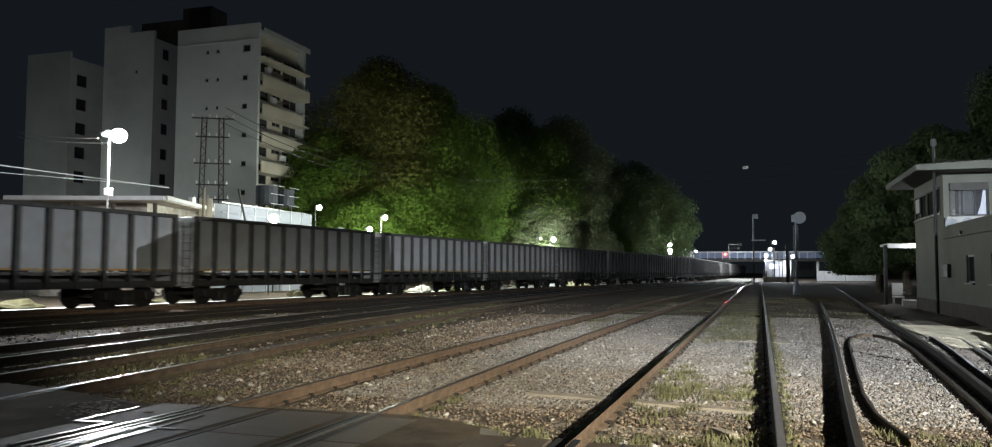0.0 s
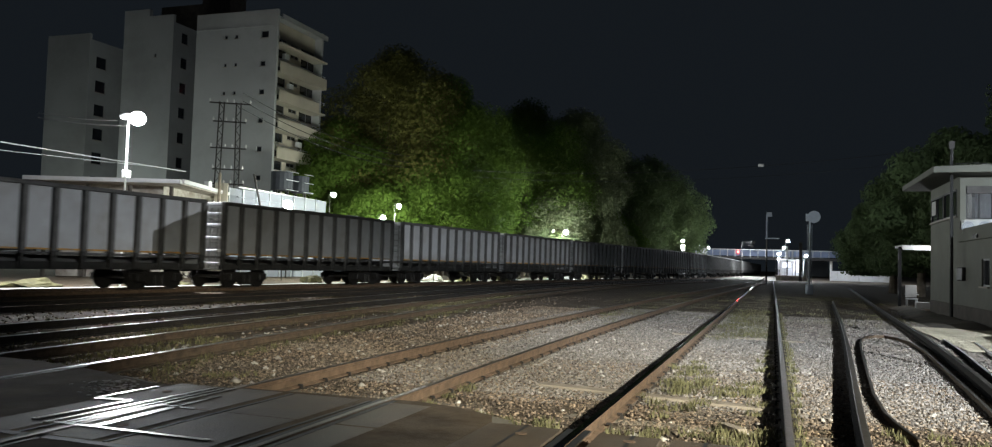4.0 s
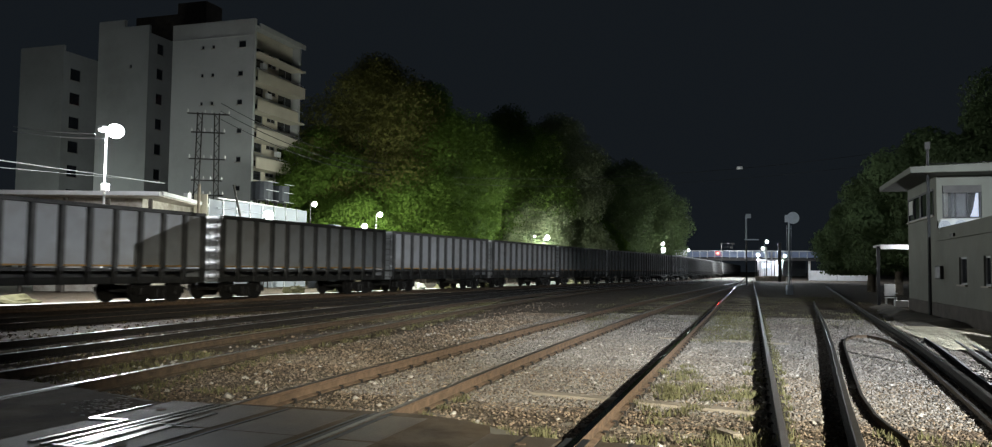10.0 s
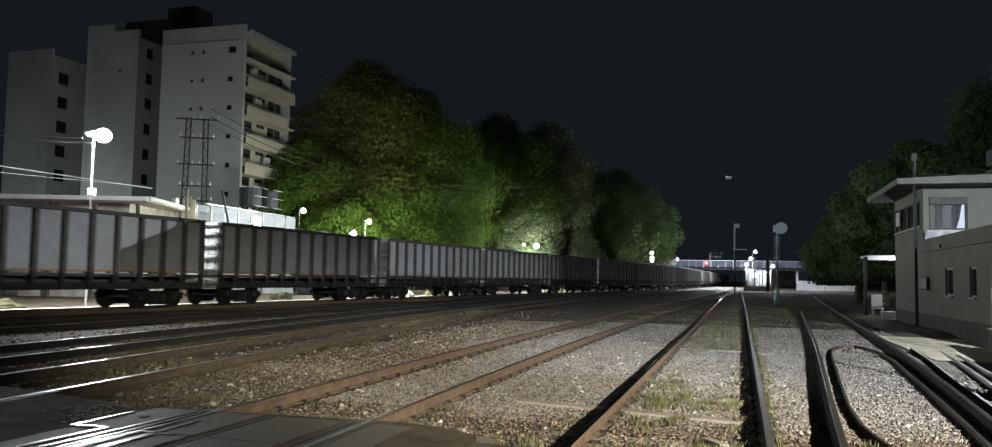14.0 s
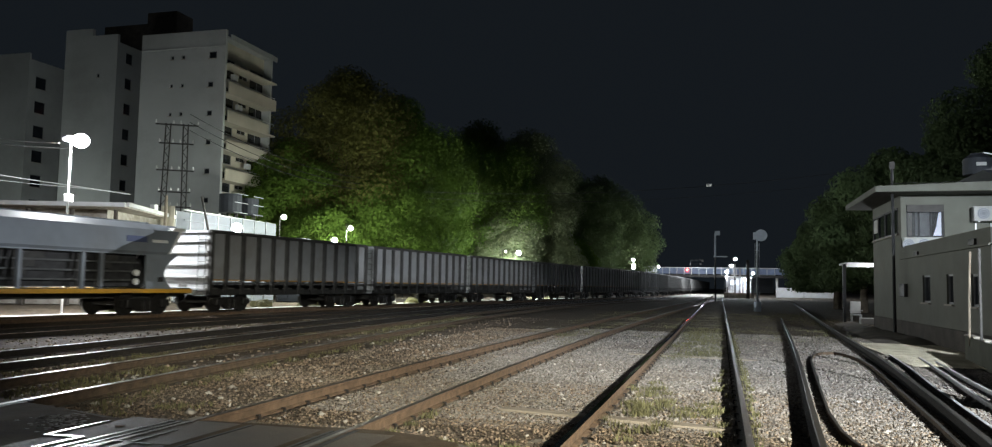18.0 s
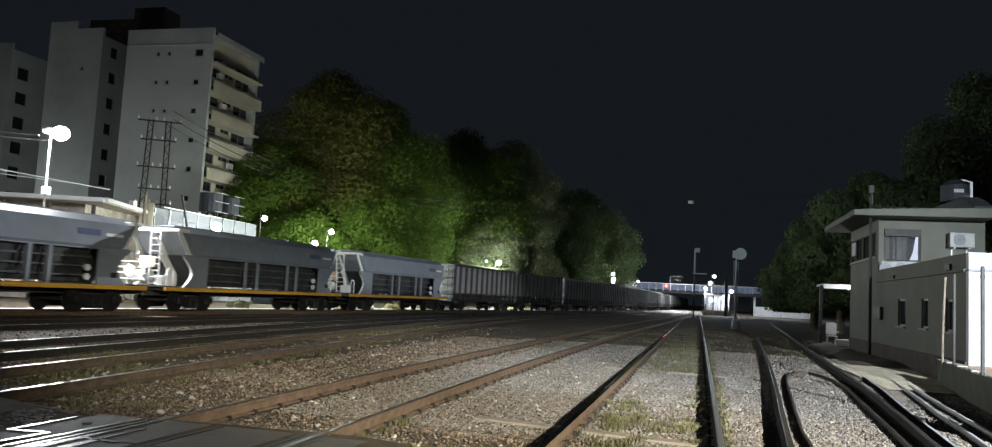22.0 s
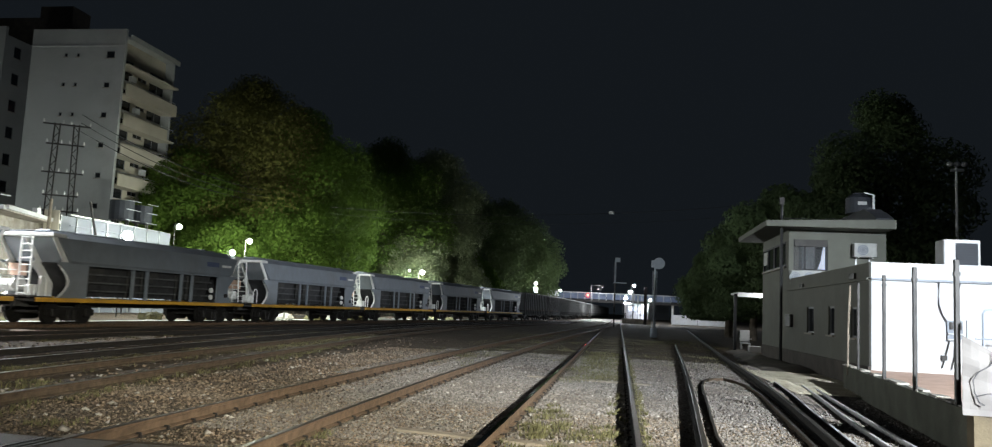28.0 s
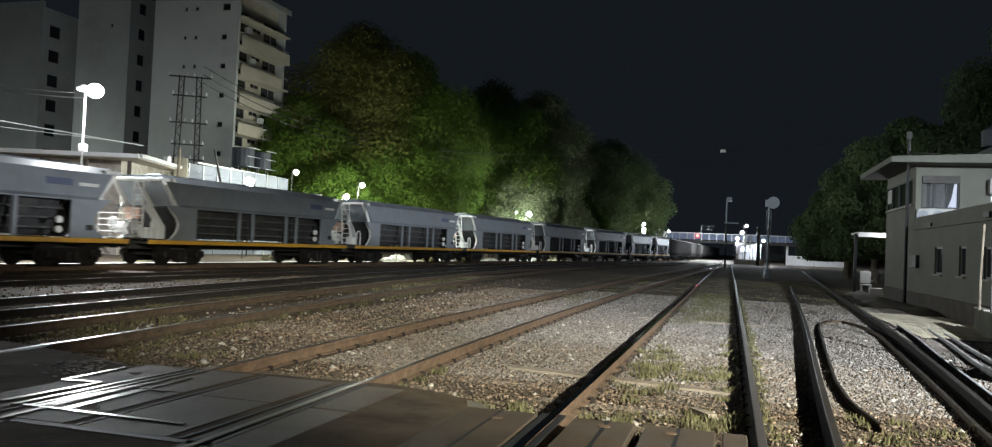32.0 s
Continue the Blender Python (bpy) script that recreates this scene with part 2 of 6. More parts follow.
M_SHINY = mat("bright_rail_head", (0.5, 0.48, 0.45), 0.28, 0.95, var=0.1, scale=14, bump=0.03)
M_TIE = mat("weathered_tie", (0.12, 0.1, 0.076), 0.9, var=0.35, scale=6, bump=0.6, fine=40, rand=0.3)
M_CONC = mat("weathered_concrete", (0.36, 0.33, 0.29), 0.85, var=0.2, scale=2, bump=0.35, fine=35, dirt=(0.16, 0.13, 0.1), dirt_amt=0.8, dirt_scale=1.2)
M_PALEC = mat("pale_platform_concrete", (0.52, 0.51, 0.47), 0.85, var=0.2, scale=1.2, bump=0.35, fine=25, dirt=(0.3, 0.28, 0.22), dirt_amt=0.8, dirt_scale=0.7)
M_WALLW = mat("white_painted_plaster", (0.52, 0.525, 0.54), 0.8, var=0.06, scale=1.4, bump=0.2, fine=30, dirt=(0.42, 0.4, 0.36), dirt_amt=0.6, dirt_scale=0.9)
# cream darkened well below its paint, carrying shade of the track-side walls
M_CABIN = mat("dimmed_cream_plaster", (0.138, 0.141, 0.12), 0.85, var=0.1, scale=1.2, bump=0.25, fine=30, dirt=(0.115, 0.11, 0.09), dirt_amt=0.6, dirt_scale=0.8)
M_TERRA = mat("pinkish_paving", (0.52, 0.35, 0.27), 0.85, var=0.12, scale=3, bump=0.25, fine=40)
M_SAND = mat("pale_trodden_sand", (0.4, 0.36, 0.27), 0.95, var=0.2, scale=2, bump=0.5, fine=60)
M_DARKST = mat("dark_steel", (0.045, 0.042, 0.04), 0.6, 0.5, var=0.3, scale=5, bump=0.2)
M_POLE = mat("galvanised_steel", (0.5, 0.51, 0.52), 0.45, 0.6, var=0.12, scale=4, bump=0.08)
M_WAGON = mat("grey_wagon_paint", (0.3, 0.305, 0.31), 0.62, 0.1, var=0.1, scale=1.1, bump=0.1, fine=20, dirt=(0.2, 0.185, 0.165), dirt_amt=0.6, dirt_scale=0.6, rand=0.15)
M_STRIP = mat("worn_orange_strip", (0.4, 0.2, 0.03), 0.7, var=0.4, scale=1.5, bump=0.08, dirt=(0.1, 0.085, 0.06), dirt_amt=1.0, dirt_scale=1.6)
M_RIB = mat("dark_wagon_rib", (0.06, 0.058, 0.055), 0.7, 0.2, var=0.3, scale=3, bump=0.2)
# dark paint taken blacker for the shade low on the wagons
M_SKIRT = mat("shade_black_sill", (0.024, 0.023, 0.021), 0.75, 0.2, var=0.3, scale=3, bump=0.2)
M_HOPPER = mat("light_grey_hopper_paint", (0.235, 0.262, 0.295), 0.5, 0.1, var=0.1, scale=1.1, bump=0.08, fine=20, dirt=(0.17, 0.165, 0.16), dirt_amt=0.5, dirt_scale=0.5)
# shade inside the hopper recesses, put into the colour
M_HOPPERD = mat("shade_dark_hopper_recess", (0.05, 0.05, 0.052), 0.7, 0.2, var=0.3, scale=3, bump=0.2)
M_SLAT = mat("dirty_grey_slat", (0.11, 0.115, 0.115), 0.75, 0.1, var=0.35, scale=2.5, bump=0.15, dirt=(0.04, 0.04, 0.036), dirt_amt=0.9, dirt_scale=1.3)
M_SILL = mat("orange_yellow_sill", (0.62, 0.33, 0.035), 0.55, 0.0, var=0.15, scale=2, bump=0.08, dirt=(0.25, 0.15, 0.05), dirt_amt=0.5, dirt_scale=1)
M_LADDER = mat("white_ladder_paint", (0.78, 0.78, 0.76), 0.5, 0.0, var=0.08, scale=3, bump=0.05)
# steel darkened further for the shade under the wagons
M_WHEEL = mat("shade_dark_wheel_steel", (0.018, 0.016, 0.014), 0.6, 0.4, var=0.3, scale=6, bump=0.2)
M_DADO = mat("dark_brown_dado", (0.06, 0.05, 0.042), 0.85, var=0.3, scale=2, bump=0.3)
M_BLUE = mat("blue_plate_paint", (0.09, 0.11, 0.2), 0.5, 0.0, var=0.1, scale=4, bump=0.05)
M_APT = mat("apartment_render", (0.4, 0.41, 0.41), 0.9, var=0.1, scale=0.12, bump=0.15, fine=6, dirt=(0.27, 0.27, 0.26), dirt_amt=0.7, dirt_scale=0.1)
M_BALC = mat("balcony_cream", (0.46, 0.42, 0.34), 0.85, var=0.1, scale=0.5, bump=0.1, fine=10)
M_GLASS = mat("dark_window_glass", (0.02, 0.022, 0.026), 0.08, 0.0, var=0.3, scale=1, bump=0.0, spec=0.5)
M_FRAME = mat("window_frame_grey", (0.2, 0.205, 0.21), 0.5, 0.3, var=0.1, scale=5, bump=0.05)
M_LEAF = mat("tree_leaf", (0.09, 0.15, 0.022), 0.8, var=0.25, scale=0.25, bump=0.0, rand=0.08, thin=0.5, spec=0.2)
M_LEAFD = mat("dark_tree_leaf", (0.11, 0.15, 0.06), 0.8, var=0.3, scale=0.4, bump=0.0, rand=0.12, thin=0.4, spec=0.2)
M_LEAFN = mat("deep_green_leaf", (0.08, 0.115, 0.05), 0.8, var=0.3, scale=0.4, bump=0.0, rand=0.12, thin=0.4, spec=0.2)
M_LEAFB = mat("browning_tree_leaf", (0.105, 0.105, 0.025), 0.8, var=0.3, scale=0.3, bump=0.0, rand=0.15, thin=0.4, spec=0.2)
M_LEAFP = mat("pale_leaf", (0.17, 0.2, 0.1), 0.8, var=0.25, scale=0.3, bump=0.0, rand=0.15, thin=0.4, spec=0.2)
M_BARK = mat("tree_bark", (0.1, 0.08, 0.06), 0.95, var=0.4, scale=3, bump=0.6, fine=18)
M_GRASS = mat("dry_grass", (0.1, 0.092, 0.04), 0.85, var=0.4, scale=3, bump=0.0, rand=0.5)
M_LITW = mat("glowing_lamp_white", (0.9, 0.9, 0.9), 0.5, var=0.0, bump=0, emit=(0.93, 0.97, 1.0), power=60)
M_LITS = mat("glowing_lamp_small", (0.9, 0.9, 0.9), 0.5, var=0.0, bump=0, emit=(0.93, 0.98, 0.98), power=30)
M_LITR = mat("glowing_red_lamp", (0.9, 0.1, 0.08), 0.5, var=0.0, bump=0, emit=(1.0, 0.05, 0.03), power=45)
M_LITRM = mat("dim_red_beacon", (0.6, 0.05, 0.04), 0.5, var=0.0, bump=0, emit=(1.0, 0.06, 0.03), power=3)
M_LITROOM = mat("glowing_window_panel", (0.8, 0.82, 0.9), 0.5, var=0.1, scale=2, bump=0, emit=(0.75, 0.82, 1.0), power=0.9)
M_LITSIGN = mat("glowing_sign", (0.8, 0.82, 0.9), 0.5, var=0.1, scale=2, bump=0, emit=(0.75, 0.85, 1.0), power=1.3)
M_CASE = mat("grey_white_casing", (0.4, 0.4, 0.39), 0.55, var=0.1, scale=3, bump=0.05, dirt=(0.25, 0.24, 0.22), dirt_amt=0.6, dirt_scale=2)
M_CURTAIN = mat("pale_curtain", (0.5, 0.5, 0.49), 0.9, var=0.05, scale=6, bump=0.1, fine=20)
M_CABLE = mat("cable_rubber", (0.012, 0.012, 0.013), 0.6, var=0.1, bump=0)
M_CABLEW = mat("pale_cable", (0.6, 0.62, 0.64), 0.4, var=0.1, bump=0)
M_BANNER = mat("white_banner_cloth", (0.19, 0.172, 0.16), 0.9, var=0.08, scale=3, bump=0.3, fine=12)
M_INK = mat("faded_black_ink", (0.055, 0.052, 0.055), 0.8, var=0.2, bump=0)
M_GREYP = mat("grey_panel", (0.2, 0.22, 0.25), 0.5, var=0.12, scale=4, bump=0.05)
M_TANK = mat("dark_water_tank", (0.022, 0.025, 0.032), 0.7, var=0.15, scale=3, bump=0.05)
M_BRIDGE = mat("blue_grey_bridge_panel", (0.16, 0.2, 0.3), 0.6, var=0.25, scale=0.6, bump=0.1)
M_WOOD = mat("weathered_timber", (0.21, 0.175, 0.135), 0.9, var=0.25, scale=3, bump=0.4, fine=25)


# ---- mesh helpers ----
def B():
    return bmesh.new()


def box(bm, c, s, rz=0.0, m=None, taper=1.0):
    """A box with centre c and size s; taper scales the top."""
    r = Matrix.Rotation(radians(rz), 3, "Z")
    vs = []
    for z in (-1, 1):
        k = taper if z > 0 else 1.0
        for x, y in ((-1, -1), (1, -1), (1, 1), (-1, 1)):
            v = Vector(c) + r @ Vector((x * s[0] / 2 * k, y * s[1] / 2 * k, z * s[2] / 2))
            vs.append(bm.verts.new(m @ v if m else v))
    for f in ((3, 2, 1, 0), (4, 5, 6, 7), (0, 1, 5, 4), (1, 2, 6, 5), (2, 3, 7, 6), (3, 0, 4, 7)):
        bm.faces.new([vs[i] for i in f])
    return bm


def tube(bm, p, q, r, seg=8, r2=None, cap=True):
    """A round bar from p to q, radius r (r2 at q)."""
    p, q = Vector(p), Vector(q)
    d = q - p
    m = Matrix.Translation(p) @ d.to_track_quat("Z", "Y").to_matrix().to_4x4()
    r2 = r if r2 is None else r2
    a = [bm.verts.new(m @ Vector((r * math.cos(i * math.tau / seg), r * math.sin(i * math.tau / seg), 0))) for i in range(seg)]
    b = [bm.verts.new(m @ Vector((r2 * math.cos(i * math.tau / seg), r2 * math.sin(i * math.tau / seg), d.length))) for i in range(seg)]
    for i in range(seg):
        bm.faces.new((a[i], a[(i + 1) % seg], b[(i + 1) % seg], b[i]))
    if cap:
        bm.faces.new(a[::-1])
        bm.faces.new(b)
    return bm


def prism(bm, pts, u, v, w, o, length):
    """Profile pts (a, b) in the plane of u and v at o, drawn out along w by length."""
    u, v, w, o = Vector(u), Vector(v), Vector(w), Vector(o)
    a = [bm.verts.new(o + u * x + v * y) for x, y in pts]
    b = [bm.verts.new(o + u * x + v * y + w * length) for x, y in pts]
    n = len(pts)
    for i in range(n):
        bm.faces.new((a[i], a[(i + 1) % n], b[(i + 1) % n], b[i]))
    bm.faces.new(a[::-1])
    bm.faces.new(b)
    return bm


def ball(bm, c, r, seg=12, squash=1.0):
    bmesh.ops.create_uvsphere(bm, u_segments=seg, v_segments=max(6, seg // 2), radius=r,
                              matrix=Matrix.Translation(c) @ Matrix.Diagonal((1, 1, squash, 1)))
    return bm


def to_mesh(name, bm, material, smooth=False):
    bmesh.ops.recalc_face_normals(bm, faces=bm.faces)
    me = bpy.data.meshes.new(name)
    bm.to_mesh(me)
    bm.free()
    me.materials.append(material)
    if smooth:
        me.polygons.foreach_set("use_smooth", [True] * len(me.polygons))
    return me


def bevelled(bm, w=0.02, seg=1):
    bmesh.ops.bevel(bm, geom=bm.edges[:], offset=w, segments=seg, affect="EDGES", clamp_overlap=True)
    return bm


def part(name, bm, material, parent=None, label="", smooth=False):
    """A bmesh as one mesh object under a thing or a part."""
    ob = new(name, to_mesh(name, bm, material, smooth))
    ob.parent = parent
    if label:
        ob["label"] = label
    return ob


def share(name, mesh, parent, m):
    """A piece on a mesh that it shares with its like."""
    ob = new(name, mesh)
    ob.parent = parent
    ob.matrix_basis = m
    return ob


def thing(name, label, category, at=(0, 0, 0), rz=0, group="", kind=""):
    ob = new(name)
    ob.matrix_basis = pose(*at, 0, 0, rz)
    ob.empty_display_size = 0.2
    return tagged(ob, label, category, group, kind)


def solid(name, bm, material, label, category, kind="", group="", smooth=False):
    return tagged(new(name, to_mesh(name, bm, material, smooth)), label, category, group, kind)


def raw(name, verts, faces, material, parent=None):
    me = bpy.data.meshes.new(name)
    me.from_pydata(verts, [], faces)
    me.materials.append(material)
    ob = new(name, me)
    ob.parent = parent
    return ob


def sweep(bm, pts, r, seg=6):
    """One unbroken round bar along points."""
    pts = [Vector(p) for p in pts]
    rings = []
    for i, p in enumerate(pts):
        d = pts[min(i + 1, len(pts) - 1)] - pts[max(i - 1, 0)]
        q = d.to_track_quat("Z", "Y").to_matrix()
        rings.append([bm.verts.new(p + q @ Vector((r * math.cos(k * math.tau / seg), r * math.sin(k * math.tau / seg), 0))) for k in range(seg)])
    for a, b in zip(rings, rings[1:]):
        for k in range(seg):
            bm.faces.new((a[k], a[(k + 1) % seg], b[(k + 1) % seg], b[k]))
    bm.faces.new(rings[0][::-1])
    bm.faces.new(rings[-1])
    return bm


# ---- lines of the tracks ----
SLOPE_Y = [-400, 40, 95, 145, 300, 460, 640]
SLOPE = [0.0986, 0.0986, 0.1601, 0.03, 0.03, -0.22, -0.22]
LY = np.arange(-400, 640.1, 1.0)
LSL = np.interp(LY, SLOPE_Y, SLOPE)
LX = np.concatenate([[0], np.cumsum((LSL[1:] + LSL[:-1]) / 2)])
LX += -26.61 - np.interp(0.0, LY, LX)                      # centre of the train's track
LS = np.concatenate([[0], np.cumsum(np.hypot(np.diff(LX), np.diff(LY)))])
LS -= np.interp(0.0, LY, LS)


def on_line(s):
    """Place and heading of the train's track s metres along it."""
    y, x = float(np.interp(s, LS, LY)), float(np.interp(s, LS, LX))
    return x, y, math.degrees(math.atan(float(np.interp(y, LY, LSL))))


RAIL = [(-0.07, 0), (0.07, 0), (0.07, 0.012), (0.012, 0.03), (0.012, 0.108), (0.036, 0.12), (0.036, 0.15), (0.028, 0.158),
        (-0.028, 0.158), (-0.036, 0.15), (-0.036, 0.12), (-0.012, 0.108), (-0.012, 0.03), (-0.07, 0.012)]


def rail_mesh(name, pts, web, head, parent, label="", size=1.0, z0=0.0):
    """A rail along ground points (x, y), rusty web and worn head."""
    n = len(RAIL)
    v, f, mi = [], [], []
    for i, (x, y) in enumerate(pts):
        a, b = pts[max(0, i - 1)], pts[min(len(pts) - 1, i + 1)]
        d = math.hypot(b[0] - a[0], b[1] - a[1])
        nx, ny = (b[1] - a[1]) / d, -(b[0] - a[0]) / d
        v += [(x + nx * px * size, y + ny * px * size, z0 + pz * size) for px, pz in RAIL]
        if i:
            for k in range(n):
                k2 = (k + 1) % n
                f.append(((i - 1) * n + k, (i - 1) * n + k2, i * n + k2, i * n + k))
                mi.append(1 if k in (6, 7, 8) else 0)
    e = (len(pts) - 1) * n
    f += [tuple(range(n))[::-1], tuple(range(e, e + n))]
    mi += [0, 0]
    ob = raw(name, v, f, web, parent)
    ob.data.materials.append(head)
    ob.data.polygons.foreach_set("material_index", mi)
    if label:
        ob["label"] = label
    return ob


def line(fn, y0, y1, step=2.0):
    n = max(2, int(abs(y1 - y0) / step) + 1)
    return [(fn(y0 + (y1 - y0) * i / (n - 1)), y0 + (y1 - y0) * i / (n - 1)) for i in range(n)]


def curve(*knots):
    """A smooth line x(y) through (y, x) knots."""
    ky, kx = [k[0] for k in knots], [k[1] for k in knots]
    ys = np.arange(ky[0], ky[-1] + 0.01, 1.0)
    xs = np.interp(ys, ky, kx)
    for _ in range(3):
        p = np.pad(xs, 4, "reflect", reflect_type="odd")
        xs = np.convolve(p, np.ones(9) / 9, "valid")
    return lambda y: float(np.interp(y, ys, xs))


GAUGE = 1.745
CA = curve((-60, -0.7), (50, -0.72), (100, -0.8), (200, -0.8), (320, -0.8))
CB = curve((-60, -4.3), (0, -4.4), (6, -4.54), (9, -4.67), (12, -4.74), (18, -4.74), (30, -4.58), (45, -4.15), (70, -3.2), (100, -2.0), (130, -1.1), (150, -0.9))
CC = curve((-60, -7.8), (0, -8.4), (7, -8.9), (11, -9.38), (14, -9.74), (20, -10.27), (30, -11.2), (40, -11.9), (55, -12.0), (80, -10.2), (110, -6.6))
CD = curve((-60, -12.0), (0, -12.2), (10, -12.68), (14, -13.05), (18, -13.36), (30, -14.3), (45, -14.9), (70, -14.3), (100, -11.2), (130, -6.9))
CE = curve((-60, -21.0), (15, -18.67), (25, -18.5), (45, -17.4), (80, -13.9), (110, -9.2), (130, -6.7))
TRACKS = []
for nm, fn, y0, y1, head, lab in (
        ("railway_track", CA, -40, 300, M_POLISH, "rusty broad-gauge track in grey ballast beside the camera"),
        ("railway_track", CB, -40, 140, M_RAILTOP, "rusty track with spiked rails running through loose ballast"),
        ("railway_track", CC, -40, 105, M_SHINY, "track with rust-brown webs and bright rail heads in weeds"),
        ("railway_track", CD, -40, 125, M_SHINY, "dim track with bright worn rail heads in dark soil"),
        ("railway_track", CE, -40, 125, M_RUST, "dark track next to the freight train")):
    tr = thing(nm, lab, "railway track", (0, 0, 0), 0, "tracks of the yard", "structure")
    for sgn in (-1, 1):
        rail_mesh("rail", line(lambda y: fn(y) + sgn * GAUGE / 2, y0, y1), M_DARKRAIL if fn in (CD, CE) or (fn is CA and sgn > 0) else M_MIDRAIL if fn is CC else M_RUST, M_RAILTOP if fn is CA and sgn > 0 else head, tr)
    TRACKS.append((tr, fn))
tr = thing("railway_track", "main track under the standing weight of the freight train", "railway track", (0, 0, 0), 0, "tracks of the yard", "structure")
for sgn in (-1, 1):
    rail_mesh("rail", [(x + sgn * GAUGE / 2, y) for x, y in zip(LX[::3], LY[::3]) if -60 < y < 636], M_RUST, M_RAILTOP, tr)

# sidings and loose rails on the right
sd = thing("siding_track", "rusty siding rails diverging beside the main track", "railway track", (0, 0, 0), 0, "", "structure")
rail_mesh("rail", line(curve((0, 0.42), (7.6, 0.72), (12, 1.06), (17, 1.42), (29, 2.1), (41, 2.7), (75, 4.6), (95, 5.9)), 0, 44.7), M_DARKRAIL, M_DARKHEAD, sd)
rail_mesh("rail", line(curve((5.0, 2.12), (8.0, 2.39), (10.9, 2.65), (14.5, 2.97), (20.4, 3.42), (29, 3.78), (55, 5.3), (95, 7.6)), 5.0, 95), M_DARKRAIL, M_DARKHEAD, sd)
rail_mesh("guard_rail", [(1.32, 8.45), (1.24, 9.2), (1.2, 9.9), (1.24, 11.4), (1.4, 13.7), (1.76, 18.6), (1.88, 19.9), (2.0, 20.9), (2.15, 21.7), (2.4, 22.35), (2.68, 22.45), (2.88, 21.8), (3.0, 20.6), (2.97, 18.6), (2.79, 16.1), (2.57, 13.0), (2.43, 11.1), (2.26, 9.0), (2.05, 6.0)], M_MIDRAIL, M_DARKHEAD, sd, size=0.6, z0=-0.03)
for k, pts in enumerate(([(3.95, 22.2), (3.65, 18.4), (3.33, 15.2), (3.0, 11.3), (2.85, 9.5), (2.55, 5.5)],
                         [(4.5, 21.6), (4.05, 17.3), (3.79, 15.1), (3.46, 11.6), (3.2, 8.5)], [(4.62, 20.6), (4.25, 16.8), (3.97, 13.6), (3.62, 9.4)])):
    lr = rail_mesh("stacked_rail", pts, M_PALERAIL if k else M_DARKRAIL, M_PALERAIL, None, size=0.72, z0=-0.045)
    tagged(lr, "loose pale rail lying on the ballast" if k else "loose rusty rail lying on the ballast beside the siding", "rail", "loose rails on the ballast")

# ---- ground ----
bm = B()
XS = [-1500, -300, -80] + list(np.arange(-45, 20.1, 1.0)) + [60, 300, 1500]
YS = [-600, -60] + list(np.arange(-12, 60.1, 1.0)) + list(range(65, 320, 8)) + [600, 2500]
rows_ = []
for y in YS:
    rows_.append([bm.verts.new((x, y, (0.012 * noise.noise(Vector((x * 0.5, y * 0.5, 0))) - 0.03) if -45 <= x <= 20 and -12 < y < 60 else -0.015)) for x in XS])
for i in range(len(YS) - 1):
    for j in range(len(XS) - 1):
        bm.faces.new((rows_[i][j], rows_[i][j + 1], rows_[i + 1][j + 1], rows_[i + 1][j]))
solid("ground", bm, M_YARD, "dark gravelly railway yard ground with sparse weeds", "ground", "structure")

# ---- freight train ----
GP, HP = 14.743, 15.686           # wagon pitches
JOINT0, SPEED = -104.7, 7.544     # coupling between gondolas and hoppers at the start; metres a second


def bogie(parent, y):
    bg = part("bogie", box(B(), (0, y, 0.7), (2.0, 0.4, 0.22)), M_WHEEL, parent)
    for sx in (-1, 1):
        part("side_frame", prism(B(), [(-1.3, 0.5), (-1.3, 0.76), (-0.55, 0.84), (0.55, 0.84), (1.3, 0.76), (1.3, 0.5), (0.7, 0.55), (0.42, 0.28), (-0.42, 0.28), (-0.7, 0.55)],
                                 (0, 1, 0), (0, 0, 1), (sx, 0, 0), (sx * 0.98, y, 0), 0.12), M_WHEEL, bg)
        for k in (-0.92, 0.92):
            part("axle_box", bevelled(box(B(), (sx * 1.08, y + k, 0.62), (0.24, 0.32, 0.34)), 0.03), M_WHEEL, bg)
        for k in (-0.17, 0.17):
            part("spring", tube(B(), (sx * 1.1, y + k, 0.32), (sx * 1.1, y + k, 0.72), 0.09, 8), M_WHEEL, bg)
    for k in (-0.92, 0.92):
        wh = B()
        tube(wh, (-0.9, 0, 0), (0.9, 0, 0), 0.075, 8)
        for sx in (-1, 1):
            tube(wh, (sx * 0.80, 0, 0), (sx * 0.84, 0, 0), 0.49, 20)
            tube(wh, (sx * 0.84, 0, 0), (sx * 0.94, 0, 0), 0.455, 20)
            tube(wh, (sx * 0.94, 0, 0), (sx * 0.955, 0, 0), 0.15, 8)
        w = part("wheelset", wh, M_WHEEL, bg)
        w.location = (0, y + k, 0.158 + 0.46)
    return bg


def coupler(parent, y, s):
    c = B()
    box(c, (0, y + s * 0.3, 0.98), (0.16, 0.65, 0.18))
    box(c, (0, y + s * 0.55, 0.98), (0.3, 0.2, 0.28))
    part("coupler", c, M_WHEEL, parent)
    hose = sweep(B(), [(x, y + s * a, z) for x, a, z in ((0.25, 0, 0.95), (0.26, 0.15, 0.7), (0.22, 0.3, 0.62), (0.16, 0.42, 0.66))], 0.025)
    part("brake_hose", hose, M_CABLE, parent)


